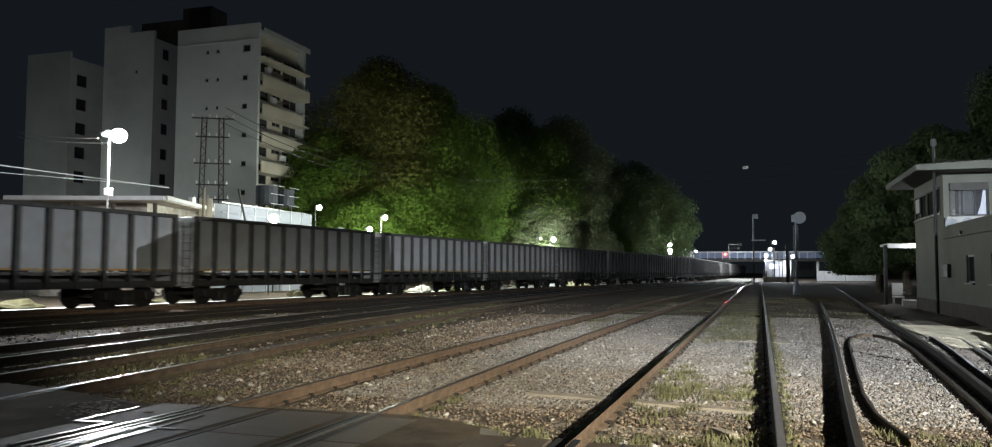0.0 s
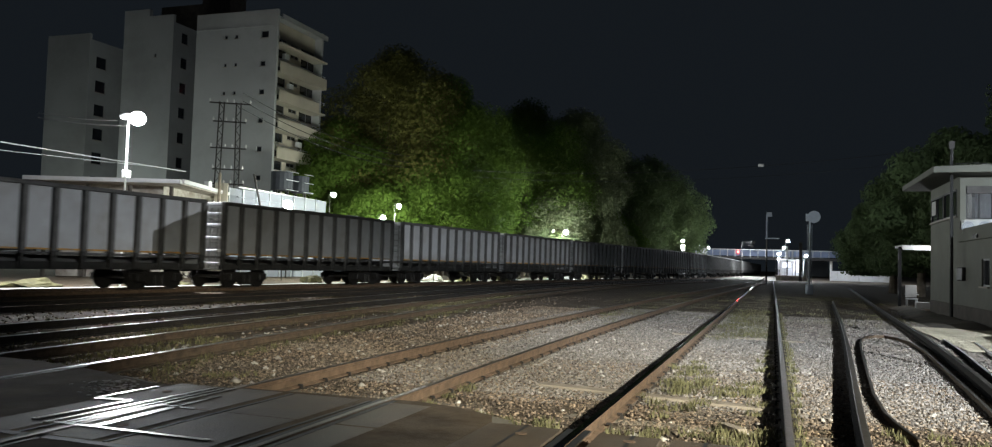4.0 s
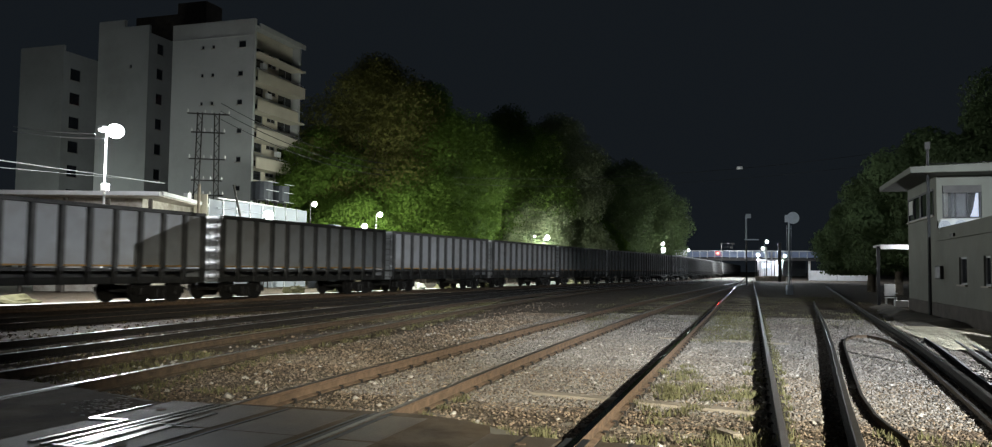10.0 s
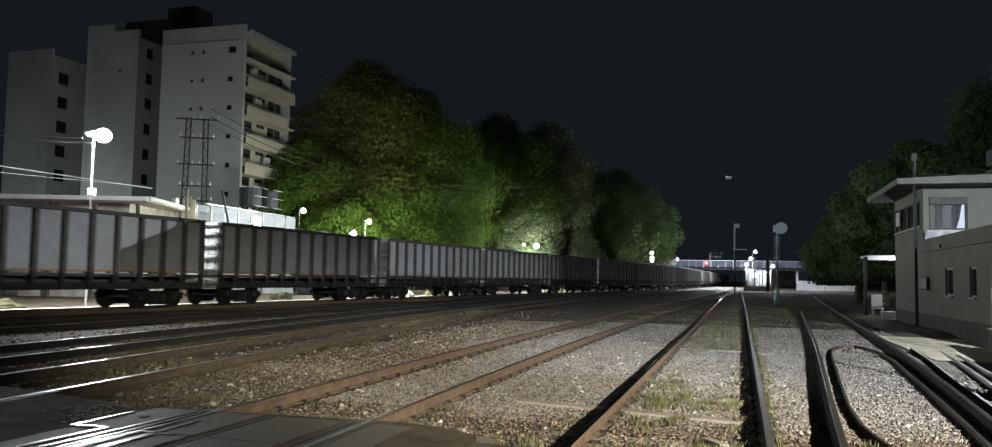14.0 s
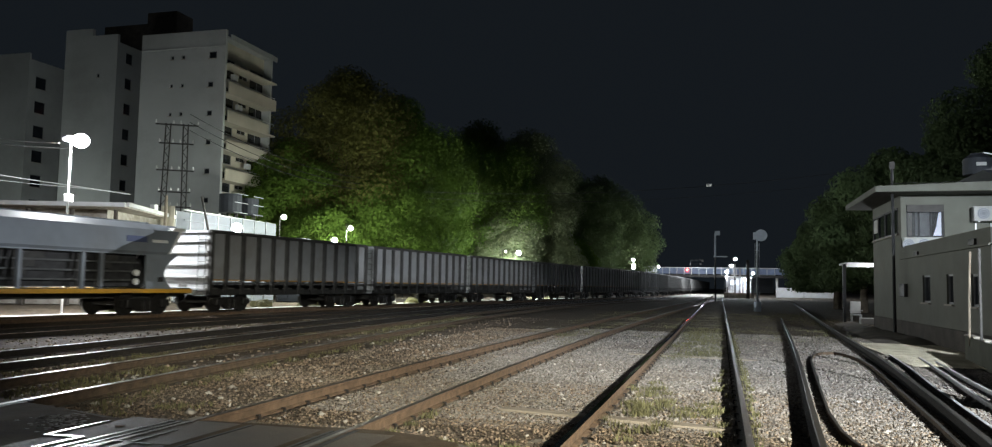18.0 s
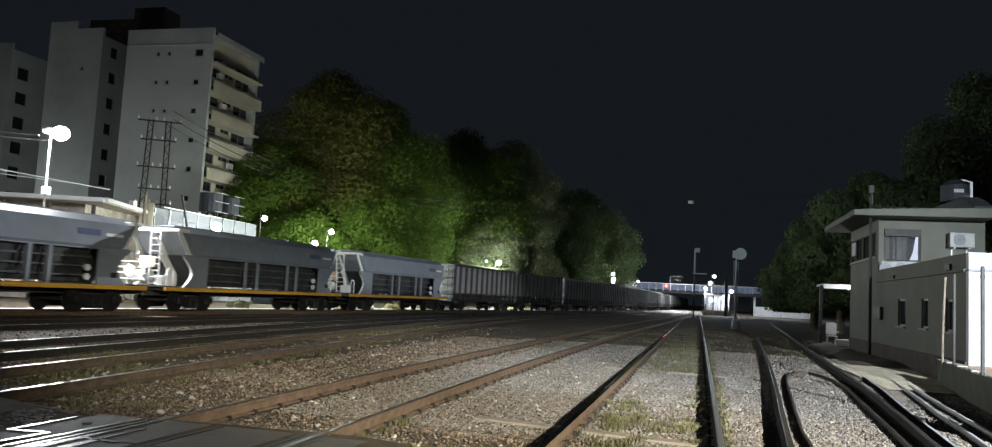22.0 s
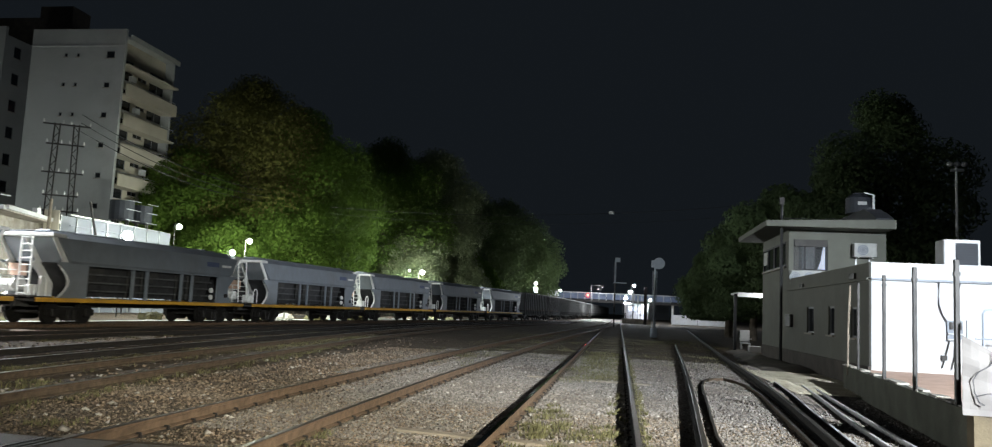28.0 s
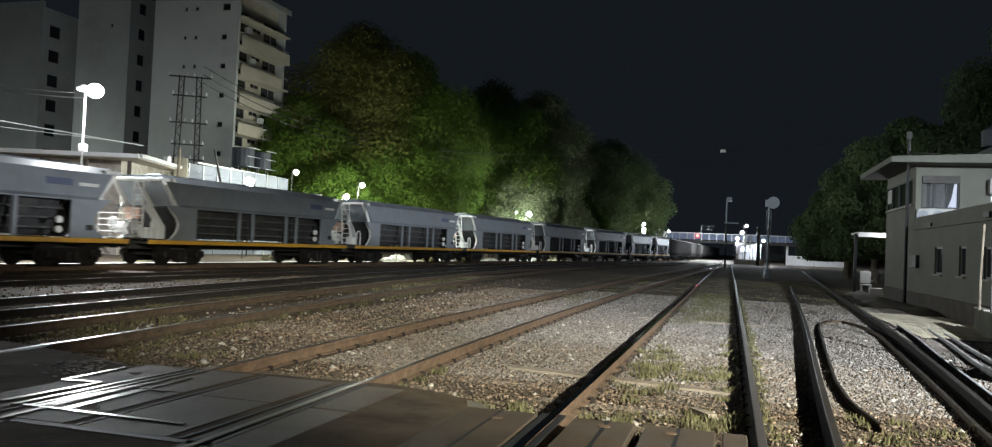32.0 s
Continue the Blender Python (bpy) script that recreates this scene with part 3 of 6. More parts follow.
def gondola():
    L, W, Z0, Z1 = 13.75, 2.84, 1.5, 3.72
    g = thing("gondola_wagon", "dirty grey steel gondola wagon with dark vertical ribs", "freight wagon", group="wagons of the freight train")
    fl = box(B(), (0, 0, 1.47), (W - 0.1, L, 0.1))
    part("floor", fl, M_RIB, g)
    n = 12
    step = L / n
    for sx in (-1, 1):
        for i in range(n):
            y = -L / 2 + step * (i + 0.5)
            part("side_panel", box(B(), (sx * (W / 2 - 0.04), y, (Z0 + Z1) / 2 + 0.05), (0.05, step - 0.02, Z1 - Z0 - 0.1)), M_WAGON, g)
        for i in range(n + 1):
            y = -L / 2 + step * i + (0.11 if i == 0 else -0.11 if i == n else 0)
            part("rib", prism(B(), [(-0.13, 0), (0.13, 0), (0.09, 0.13), (-0.09, 0.13)], (0, 1, 0), (sx, 0, 0), (0, 0, 1), (sx * (W / 2 - 0.02), y, 1.56), Z1 - 1.56), M_RIB, g)
            part("rib_foot", prism(B(), [(-0.12, 0), (0.12, 0), (0.09, 0.1), (-0.09, 0.1)], (0, 1, 0), (sx, 0, 0), (0, 0, 1), (sx * (W / 2 - 0.02), y, 0.98), 0.58), M_SKIRT, g)
        part("reflective_strip", box(B(), (sx * (W / 2 - 0.005), 0, 1.62), (0.03, L - 0.3, 0.06)), M_STRIP, g, "worn orange-yellow strip")
        part("top_chord", bevelled(box(B(), (sx * (W / 2 + 0.02), 0, Z1 + 0.07), (0.17, L, 0.15)), 0.02), M_RIB, g)
        part("side_sill", bevelled(box(B(), (sx * (W / 2 - 0.06), 0, 1.06), (0.14, L, 0.26)), 0.02), M_SKIRT, g)
    part("centre_sill", box(B(), (0, 0, 1.15), (0.5, L, 0.5)), M_RIB, g)
    for s in (-1, 1):
        y = s * (L / 2 - 0.04)
        part("end_panel", box(B(), (0, y, (0.95 + Z1) / 2), (W - 0.12, 0.06, Z1 - 0.95)), M_WAGON, g)
        for z in (1.2, 1.75, 2.3, 2.85, 3.35, Z1 + 0.05):
            part("end_stiffener", bevelled(box(B(), (0, y + s * 0.07, z), (W - 0.1, 0.12, 0.13)), 0.02), M_WAGON, g)
        lad = B()
        for k in (-0.2, 0.2):
            tube(lad, (1.15 + k, y + s * 0.2, 1.0), (1.15 + k, y + s * 0.2, 3.6), 0.018, 6)
        for z in np.arange(1.1, 3.6, 0.33):
            tube(lad, (0.95, y + s * 0.2, z), (1.35, y + s * 0.2, z), 0.014, 6)
        part("ladder", lad, M_RIB, g)
        coupler(g, s * L / 2, s)
        bogie(g, s * 4.85)
    return g


def hopper():
    L, W = 14.35, 2.9
    q = 0.956                    # body lengths for the shorter wagon
    h = thing("hopper_wagon", "light grey covered hopper wagon with orange-yellow sill", "freight wagon", group="wagons of the freight train")
    part("sill", bevelled(box(box(B(), (1.4, 0, 1.13), (0.1, L + 0.3, 0.17)), (-1.4, 0, 1.13), (0.1, L + 0.3, 0.17)), 0.015), M_SILL, h, "orange-yellow painted side sill")
    part("underframe", box(box(B(), (0, 0, 1.02), (0.6, L, 0.4)), (0, 0, 1.1), (2.6, L, 0.1)), M_RIB, h)
    # upper body: leaning shoulders and a shallow roof, with sloping ends
    prof = [(-1.45, 2.62), (-1.52, 2.72), (-1.36, 3.62), (-0.95, 3.88), (0.95, 3.88), (1.36, 3.62), (1.52, 2.72), (1.45, 2.62)]
    bm = B()
    ya, yb = 6.0, 4.6
    rings = []
    for y in (-ya, -yb, yb, ya):
        k = 1.0
        rings.append([bm.verts.new((x * k, y if z < 3.3 else y, z)) for x, z in prof])
    for a, b in zip(rings, rings[1:]):
        for i in range(len(prof)):
            j = (i + 1) % len(prof)
            bm.faces.new((a[i], a[j], b[j], b[i]))
    bm.faces.new(rings[0])
    bm.faces.new(rings[-1][::-1])
    for v in bm.verts:
        if abs(v.co.y) > 5.5:
            v.co.y += math.copysign((v.co.z - 2.62) * 0.8, v.co.y)
    part("upper_body", bm, M_HOPPER, h)
    part("roof_hatch", bevelled(box(B(), (0, 0, 3.93), (0.7, 12.2, 0.12)), 0.02), M_HOPPER, h)
    # lower sides: curved end sheets, pillars and dark discharge openings
    bow = [(6.75 - 0.8 * math.sin(math.pi * min(1, 0.12 + 0.88 * u)), 1.22 + 1.44 * u) for u in np.linspace(0, 1, 13)]
    for sx in (-1, 1):
        x = sx * 1.4
        for s in (-1, 1):
            part("side_sheet", prism(B(), [(s * 4.9, 1.22)] + [(s * a, z) for a, z in bow] + [(s * 4.9, 2.66)], (0, 1, 0), (0, 0, 1), (sx, 0, 0), (x - sx * 0.06, 0, 0), 0.08), M_HOPPER, h)
        part("marker_plate", box(B(), (sx * 1.43, 5.75, 1.6), (0.02, 0.3, 0.2)), M_DARKST, h)
        for y in (-2.0, -1.0, 1.7, 2.6):
            part("pillar", box(B(), (x, y, 1.94), (0.09, 0.16, 1.44)), M_HOPPER, h)
        part("header", box(B(), (x, 0, 2.63), (0.085, 9.8, 0.12)), M_HOPPER, h)
        for z in (1.55, 1.9, 2.25):
            part("slat", box(B(), (sx * 1.06, 0, z), (0.05, 9.7, 0.07)), M_SLAT, h)
        for y0, y1 in ((-4.9, -2.08), (-1.92, -1.08), (-0.92, 1.62), (1.78, 2.52), (2.68, 4.9)):
            w = y1 - y0
            steps = [(y0, 2.55), (y0 + w * 0.5, 2.55), (y0 + w * 0.5, 2.3), (y0 + w * 0.34, 2.3), (y0 + w * 0.34, 2.0), (y0 + w * 0.2, 2.0), (y0 + w * 0.2, 1.7), (y0 + w * 0.08, 1.7), (y0 + w * 0.08, 1.3), (y0, 1.3)]
            part("chute_plate", prism(B(), steps, (0, 1, 0), (0, 0, 1), (sx, 0, 0), (sx * 0.98, 0, 0), 0.06), M_RIB, h)
    # inner body coloured near black for the shade behind the openings
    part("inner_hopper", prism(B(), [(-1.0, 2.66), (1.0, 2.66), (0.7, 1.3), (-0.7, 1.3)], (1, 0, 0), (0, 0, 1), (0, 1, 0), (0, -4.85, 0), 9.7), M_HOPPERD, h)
    for s in (-1, 1):
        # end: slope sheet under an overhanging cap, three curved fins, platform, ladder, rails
        # lower slope sheet darkened for the shade under the end
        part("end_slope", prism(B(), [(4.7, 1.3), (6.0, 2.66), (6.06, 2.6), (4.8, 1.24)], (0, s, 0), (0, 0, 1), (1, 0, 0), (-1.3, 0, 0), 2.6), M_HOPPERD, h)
        fin = [(5.3, 1.25)] + bow[:-1] + [(6.35, 2.72), (7.0, 3.58), (7.0, 3.66), (6.2, 3.66), (5.9, 2.66), (5.3, 1.9)]
        # lamplight on fins, rims and end cap is put in as white
        for x in (-1.33, 0.0, 1.33):
            part("end_fin", prism(B(), fin, (0, s, 0), (0, 0, 1), (1, 0, 0), (x - 0.03, 0, 0), 0.06), M_LADDER, h, "end fin coloured white for the light on it")
            rim = B()
            edge = [(x, s * (a + 0.01), z) for a, z in bow[:-2]]
            for (xa, ya_, za), (xb, yb_, zb) in zip(edge, edge[1:]):
                vs = [rim.verts.new(p) for p in ((xa - 0.06, ya_, za), (xa + 0.06, ya_, za), (xb + 0.06, yb_, zb), (xb - 0.06, yb_, zb),
                                                 (xa - 0.06, ya_ - s * 0.03, za), (xa + 0.06, ya_ - s * 0.03, za), (xb + 0.06, yb_ - s * 0.03, zb), (xb - 0.06, yb_ - s * 0.03, zb))]
                for f_ in ((0, 1, 2, 3), (4, 5, 6, 7), (0, 1, 5, 4), (1, 2, 6, 5), (2, 3, 7, 6), (3, 0, 4, 7)):
                    rim.faces.new([vs[k_] for k_ in f_])
            part("fin_rim", rim, M_LADDER, h, "curved fin flange coloured white for the light on it")
        part("end_platform", box(B(), (0, s * 7.2, 1.24), (2.7, 0.9, 0.05)), M_RIB, h)
        part("end_cap", bevelled(box(B(), (0, s * 6.75, 3.7), (2.9, 0.75, 0.14)), 0.02), M_LADDER, h)
        if s < 0:
            lad = B()
            for k in (-0.26, 0.26):
                tube(lad, (0.62 + k, s * 7.5, 1.2), (0.2 + k, s * 7.08, 3.7), 0.036, 6)
            for i in range(9):
                z = 1.35 + i * 0.28
                u = (z - 1.2) / 2.5
                tube(lad, (0.36 - 0.42 * u, s * (7.5 - 0.42 * u), z), (0.88 - 0.42 * u, s * (7.5 - 0.42 * u), z), 0.022, 6)
            part("ladder", lad, M_LADDER, h, "white-painted steel ladder")
            for z in (1.5, 1.75, 2.0, 2.25):
                part("guard_bar", tube(B(), (-1.38, s * 7.62, z), (0.3, s * 7.62, z), 0.024, 6), M_LADDER, h, "white-painted guard bar")
            for x in (-1.38, -0.7, 0.0):
                part("stanchion", tube(B(), (x, s * 7.62, 1.2), (x, s * 7.62, 2.25), 0.024, 6), M_LADDER, h, "white-painted stanchion")
            part("grab_hoop", sweep(B(), [(1.3, s * 7.45, 1.2), (1.3, s * 7.45, 1.9), (1.3, s * 7.35, 2.05), (1.3, s * 7.15, 2.05), (1.3, s * 7.05, 1.9), (1.3, s * 7.05, 1.2)], 0.035), M_LADDER, h, "white-painted grab hoop")
            part("brake_wheel", tube(B(), (-0.9, s * 7.3, 1.85), (-0.9, s * 7.34, 1.85), 0.28, 16), M_LADDER, h)
            part("brake_box", bevelled(box(B(), (0.75, s * 7.15, 1.5), (0.5, 0.4, 0.42)), 0.03), M_LADDER, h, "white brake gear box")
            part("air_tank", tube(B(), (-0.9, s * 7.0, 1.65), (-0.2, s * 7.0, 1.65), 0.26, 14), M_LADDER, h, "white air tank")
            part("red_panel", bevelled(box(B(), (-0.5, s * 6.7, 2.3), (0.9, 0.06, 0.5)), 0.02), M_TERRA, h, "reddish panel")
        coupler(h, s * 7.2, s)
        bogie(h, s * 5.1)
    for sx in (-1, 1):
        part("name_plate", box(B(), (sx * 1.455, 4.3, 3.2), (0.02, 1.1, 0.24), 0), M_BLUE, h, "blue plate")
        part("lettering", box(B(), (sx * 1.455, 5.6, 3.16), (0.02, 0.9, 0.12), 0), M_LADDER, h)
        for z in (1.5, 1.85):
            part("valve_disc", tube(B(), (sx * 1.3, 4.25, z), (sx * 1.4, 4.25, z), 0.13, 12), M_LADDER, h, "white painted valve disc")
    for o in h.children:
        if not o.name.startswith(("sill", "underframe", "bogie", "coupler", "brake_hose", "valve")):
            for v in o.data.vertices:
                v.co.y *= q
    return h


G0, H0 = gondola(), hopper()
WAGONS = []
for i in range(27):
    WAGONS.append((G0 if i == 0 else copy_thing(G0, Matrix()), JOINT0 + GP * (i + 0.5)))
for i in range(9):
    WAGONS.append((H0 if i == 0 else copy_thing(H0, Matrix()), JOINT0 - HP * (i + 0.5)))


WHEELS = []
for w, s in WAGONS:
    if s < 45:
        for o in w.children_recursive:
            if o.name.startswith("wheelset"):
                WHEELS.append((o, o.location.y, o.location.z))


def motions():
    times = [0.0, 2.0, 4.0, 6.0, 8.0, 10.0, 12.0, 14.0, 16.0, 18.0, 20.0, 22.0, 24.0, 26.0, 28.0, 30.0, 32.0]
    for w, s in WAGONS:
        rows = []
        for t in times:
            x, y, a = on_line(s + SPEED * t)
            rows.append((t, pose(x, y, 0, 0, 0, -a)))
        walk(w, rows)
    # wheels of the wagons that pass near the camera turn as they roll
    ticks = [i * 0.08 for i in range(401)]
    for ws, y, z in WHEELS:
        walk(ws, [(t, pose(0, y, z, -math.degrees(SPEED * t / 0.46), 0, 0)) for t in ticks])


# ---- walls with openings ----
def wall(bm, p, q, z0, z1, thick, holes=()):
    """A wall from p to q (its outer face), thickness to the left of p-q, with holes (u0, u1, za, zb)."""
    p, q = Vector((*p, 0)), Vector((*q, 0))
    d = (q - p).normalized()
    nrm = Vector((-d.y, d.x, 0))
    us = sorted({0.0, (q - p).length, *[h[0] for h in holes], *[h[1] for h in holes]})
    zs = sorted({z0, z1, *[h[2] for h in holes], *[h[3] for h in holes]})
    nu, nz = len(us) - 1, len(zs) - 1
    full = {(i, j) for i in range(nu) for j in range(nz)
            if not any(h[0] < (us[i] + us[i + 1]) / 2 < h[1] and h[2] < (zs[j] + zs[j + 1]) / 2 < h[3] for h in holes)}
    made = {}

    def vert(i, j, k):
        if (i, j, k) not in made:
            v = p + d * us[i] + nrm * (thick * k)
            made[i, j, k] = bm.verts.new((v.x, v.y, zs[j]))
        return made[i, j, k]

    for i, j in full:
        for k in (0, 1):
            bm.faces.new([vert(*c, k) for c in ((i, j), (i + 1, j), (i + 1, j + 1), (i, j + 1))])
        for (di, dj), (a, b) in (((-1, 0), ((i, j), (i, j + 1))), ((1, 0), ((i + 1, j), (i + 1, j + 1))), ((0, -1), ((i, j), (i + 1, j))), ((0, 1), ((i, j + 1), (i + 1, j + 1)))):
            if (i + di, j + dj) not in full:
                bm.faces.new([vert(*a, 0), vert(*b, 0), vert(*b, 1), vert(*a, 1)])
    return bm


def window_unit(name, p, q, z0, z1, parent, pane=M_GLASS, inset=0.08, bars=1, frame=M_FRAME, pane_label=""):
    """A framed window in an opening of a wall whose outer face runs from p to q."""
    p, q = Vector((*p, 0)), Vector((*q, 0))
    d = (q - p).normalized()
    n = Vector((-d.y, d.x, 0))
    rz = math.degrees(math.atan2(d.y, d.x))
    L = (q - p).length
    c = (p + q) / 2 + n * inset
    fr = B()
    for z in (z0 + 0.03, z1 - 0.03):
        box(fr, (c.x, c.y, z), (L, 0.06, 0.06), rz)
    for k in range(bars + 1):
        v = p + n * inset + d * (0.03 + (L - 0.06) * k / bars)
        box(fr, (v.x, v.y, (z0 + z1) / 2), (0.05, 0.055, z1 - z0 - 0.12), rz)
    w = part("window", fr, frame, parent)
    w.name = name
    pc = c + n * 0.015
    part("pane", box(B(), (pc.x, pc.y, (z0 + z1) / 2), (L - 0.06, 0.012, z1 - z0 - 0.08), rz), pane, w, pane_label)
    s = c - n * (inset + 0.02)
    part("sill", box(B(), (s.x, s.y, z0 - 0.025), (L + 0.1, 0.12, 0.05), rz), M_CONC, w)
    return w


# ---- signal cabin and annex ----
CX, CY0 = 6.2, 21.8
ax = thing("annex_building", "one-storey white annex with brightly lit end wall and small windows", "building", (0, 0, 0), 0, "", "structure")
WIN = [(3.1, 4.1, 1.3, 2.17), (6.0, 6.7, 1.3, 2.16), (8.4, 9.1, 1.28, 2.12)]
# side wall gets the shade-darkened plaster, the end wall plain white
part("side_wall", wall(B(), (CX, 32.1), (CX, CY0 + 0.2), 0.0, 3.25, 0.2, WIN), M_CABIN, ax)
for u0, u1, z0, z1 in WIN:
    window_unit("window", (CX, 32.1 - u0), (CX, 32.1 - u1), z0, z1, ax)
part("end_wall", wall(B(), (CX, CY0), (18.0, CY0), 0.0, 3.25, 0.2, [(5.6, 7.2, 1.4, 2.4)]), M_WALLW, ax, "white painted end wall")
window_unit("window", (CX + 5.6, CY0), (CX + 7.2, CY0), 1.4, 2.4, ax, bars=2)
part("ledge", box(B(), (12.1, CY0 - 0.04, 2.82), (11.84, 0.085, 0.055)), M_GREYP, ax)
part("ledge", box(B(), (CX - 0.04, 27.0, 2.82), (0.085, 10.2, 0.055)), M_CABIN, ax)
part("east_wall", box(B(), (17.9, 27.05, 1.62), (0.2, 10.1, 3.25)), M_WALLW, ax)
part("roof", box(B(), (12.1, 27.0, 3.0), (11.4, 9.9, 0.12)), M_CONC, ax)
part("plinth", box(B(), (CX - 0.03, 29.65, 0.3), (0.07, 15.6, 0.6)), M_DADO, ax, "dark painted dado")
part("meter_box", bevelled(box(B(), (CX - 0.06, 31.6, 1.68), (0.12, 0.8, 0.46)), 0.02), M_DARKST, ax, "dark steel meter box")
part("vent", box(box(B(), (CX - 0.03, 23.4, 2.95), (0.06, 0.5, 0.16)), (CX - 0.03, 29.7, 2.9), (0.06, 0.5, 0.14)), M_DARKST, ax)

cb = thing("signal_cabin", "cream two-storey signal cabin with overhanging flat roof", "signal cabin", (0, 0, 0), 0, "", "structure")
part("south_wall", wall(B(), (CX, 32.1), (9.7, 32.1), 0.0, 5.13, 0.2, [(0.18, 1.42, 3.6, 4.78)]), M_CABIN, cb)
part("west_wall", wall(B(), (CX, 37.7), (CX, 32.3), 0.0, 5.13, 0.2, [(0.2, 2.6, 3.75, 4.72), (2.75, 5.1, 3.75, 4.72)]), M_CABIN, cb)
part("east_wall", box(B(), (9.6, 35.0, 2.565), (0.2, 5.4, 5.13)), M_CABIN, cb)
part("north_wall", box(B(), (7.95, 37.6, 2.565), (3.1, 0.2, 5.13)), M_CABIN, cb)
part("upper_floor", box(B(), (7.95, 35.0, 2.95), (3.1, 5.1, 0.15)), M_CONC, cb)
part("ceiling_slab", box(B(), (7.95, 35.0, 4.9), (3.1, 5.1, 0.08)), M_CABIN, cb)
rf = B()
prism(rf, [(5.17, 5.14), (9.72, 5.14), (9.72, 5.5), (5.17, 5.36)], (1, 0, 0), (0, 0, 1), (0, 1, 0), (0, 31.0, 0), 7.1)
part("roof_slab", bevelled(rf, 0.02), M_CABIN, cb)
window_unit("window", (CX + 0.18, 32.1), (CX + 1.42, 32.1), 3.6, 4.78, cb, pane=mat("clear_glass", (0.9, 0.92, 0.95), 0.05, 0, 0.0, bump=0, trans=0.95), bars=3, frame=M_CABLE)
window_unit("window", (CX, 37.5), (CX, 35.1), 3.75, 4.72, cb, bars=2, frame=M_CABLE, inset=0.01)
window_unit("window", (CX, 34.95), (CX, 32.6), 3.75, 4.72, cb, bars=2, frame=M_CABLE, inset=0.01)
part("pale_blind", box(B(), (CX - 0.03, 36.85, 4.32), (0.012, 0.8, 0.56)), M_CURTAIN, cb, "pale blind in the west window")
cu = B()
for k in range(7):
    box(cu, (6.78 + k * 0.075, 32.42 + (0.02 if k % 2 else 0), 4.2), (0.08, 0.02, 1.1))
part("curtain", cu, M_CURTAIN, cb, "pale drawn curtain")
# blind glows itself, standing in for light from the room
part("lit_blind", prism(B(), [(7.3, 3.65), (7.58, 3.65), (7.58, 4.7), (7.5, 4.5), (7.42, 4.0)], (1, 0, 0), (0, 0, 1), (0, 1, 0), (0, 32.36, 0), 0.02), M_LITROOM, cb, "bluish blind that glows for the room light")
part("shutter_box", box(B(), (CX + 0.8, 32.12, 4.64), (1.2, 0.16, 0.26)), M_DARKST, cb, "dark roller shutter box")
part("inner_blind", box(B(), (6.52, 32.4, 4.1), (0.2, 0.02, 0.9)), M_BALC, cb, "beige inner blind")

TKX = 9.3
# roof wedge added so the cabin's shadow slants up the train
part("tank_stand", prism(B(), [(31.25, 5.4), (38.0, 5.4), (38.0, 6.1), (32.8, 6.1), (32.0, 5.86), (31.25, 5.58)], (0, 1, 0), (0, 0, 1), (1, 0, 0), (9.1, 0, 0), 0.6), M_TANK, cb, "dark wedge under the tank, added to slant the cabin's shadow")
wt = thing("water_tank", "dark plastic water tank on the cabin roof", "water tank", (TKX, 34.2, 6.1))
tk = B()
tube(tk, (0, 0, 0), (0, 0, 0.61), 0.5, 20)
tube(tk, (0, 0, 0.61), (0, 0, 0.76), 0.5, 20, 0.3)
part("tank", tk, M_TANK, wt, smooth=False)
part("lid", tube(B(), (0, 0, 0.76), (0, 0, 0.82), 0.24, 14), M_TANK, wt)
part("label", box(B(), (0.0, -0.505, 0.36), (0.34, 0.02, 0.13)), M_CURTAIN, wt, "pale label")
part("pipe", tube(tube(B(), (0.54, -0.1, -0.6), (0.54, -0.1, 0.76), 0.055, 8), (0.54, -0.1, 0.76), (0.2, 0, 0.86), 0.03, 6), M_LADDER, wt, "white overflow pipe")
cv = thing("roof_cowl", "small round ventilator cowl on the cabin roof", "vent", (7.9, 34.6, 5.44))
part("pipe", tube(B(), (0, 0, 0), (0, 0, 0.3), 0.09, 10), M_TANK, cv)
part("cap", tube(B(), (0, 0, 0.3), (0, 0, 0.42), 0.18, 12, 0.05), M_TANK, cv)


def air_conditioner(x, y, z, w=0.8, hh=0.52, label="white air-conditioner outdoor unit on wall brackets"):
    a = thing("air_conditioner", label, "air conditioner", (x, y, z), group="outdoor units on the walls")
    part("case", bevelled(box(B(), (0, 0, hh / 2), (w, 0.3, hh)), 0.02), M_CASE, a)
    g = B()
    for r in (0.08, 0.14, 0.2):
        for i in range(16):
            p = [(-w * 0.12 + r * math.cos(k * math.tau / 16), -0.165, hh / 2 + r * math.sin(k * math.tau / 16)) for k in (i, i + 1)]
            tube(g, *p, 0.008, 4, cap=False)
    part("fan_grille", g, M_POLE, a)
    part("fan", tube(B(), (-w * 0.12, -0.152, hh / 2), (-w * 0.12, -0.157, hh / 2), 0.21, 20), M_GREYP, a)
    for s in (-0.3, 0.3):
        part("bracket", box(box(B(), (s * w, 0.08, -0.02), (0.04, 0.42, 0.04)), (s * w, 0.27, -0.14), (0.04, 0.04, 0.26)), M_POLE, a)
    return a


air_conditioner(8.85, 31.8, 4.15)
air_conditioner(6.95, 31.78, 3.06)
air_conditioner(6.4, 31.78, 3.06, 0.4, 0.5)

wp = thing("aerial_pole", "thin dark pole with a small lamp head beside the cabin", "pole", (5.84, 31.6, 0))
part("pole", tube(B(), (0, 0, 0), (0, 0, 6.05), 0.06, 8, 0.05), M_CABLE, wp)
part("head", box(B(), (0, 0, 6.16), (0.16, 0.14, 0.26)), M_DARKST, wp)
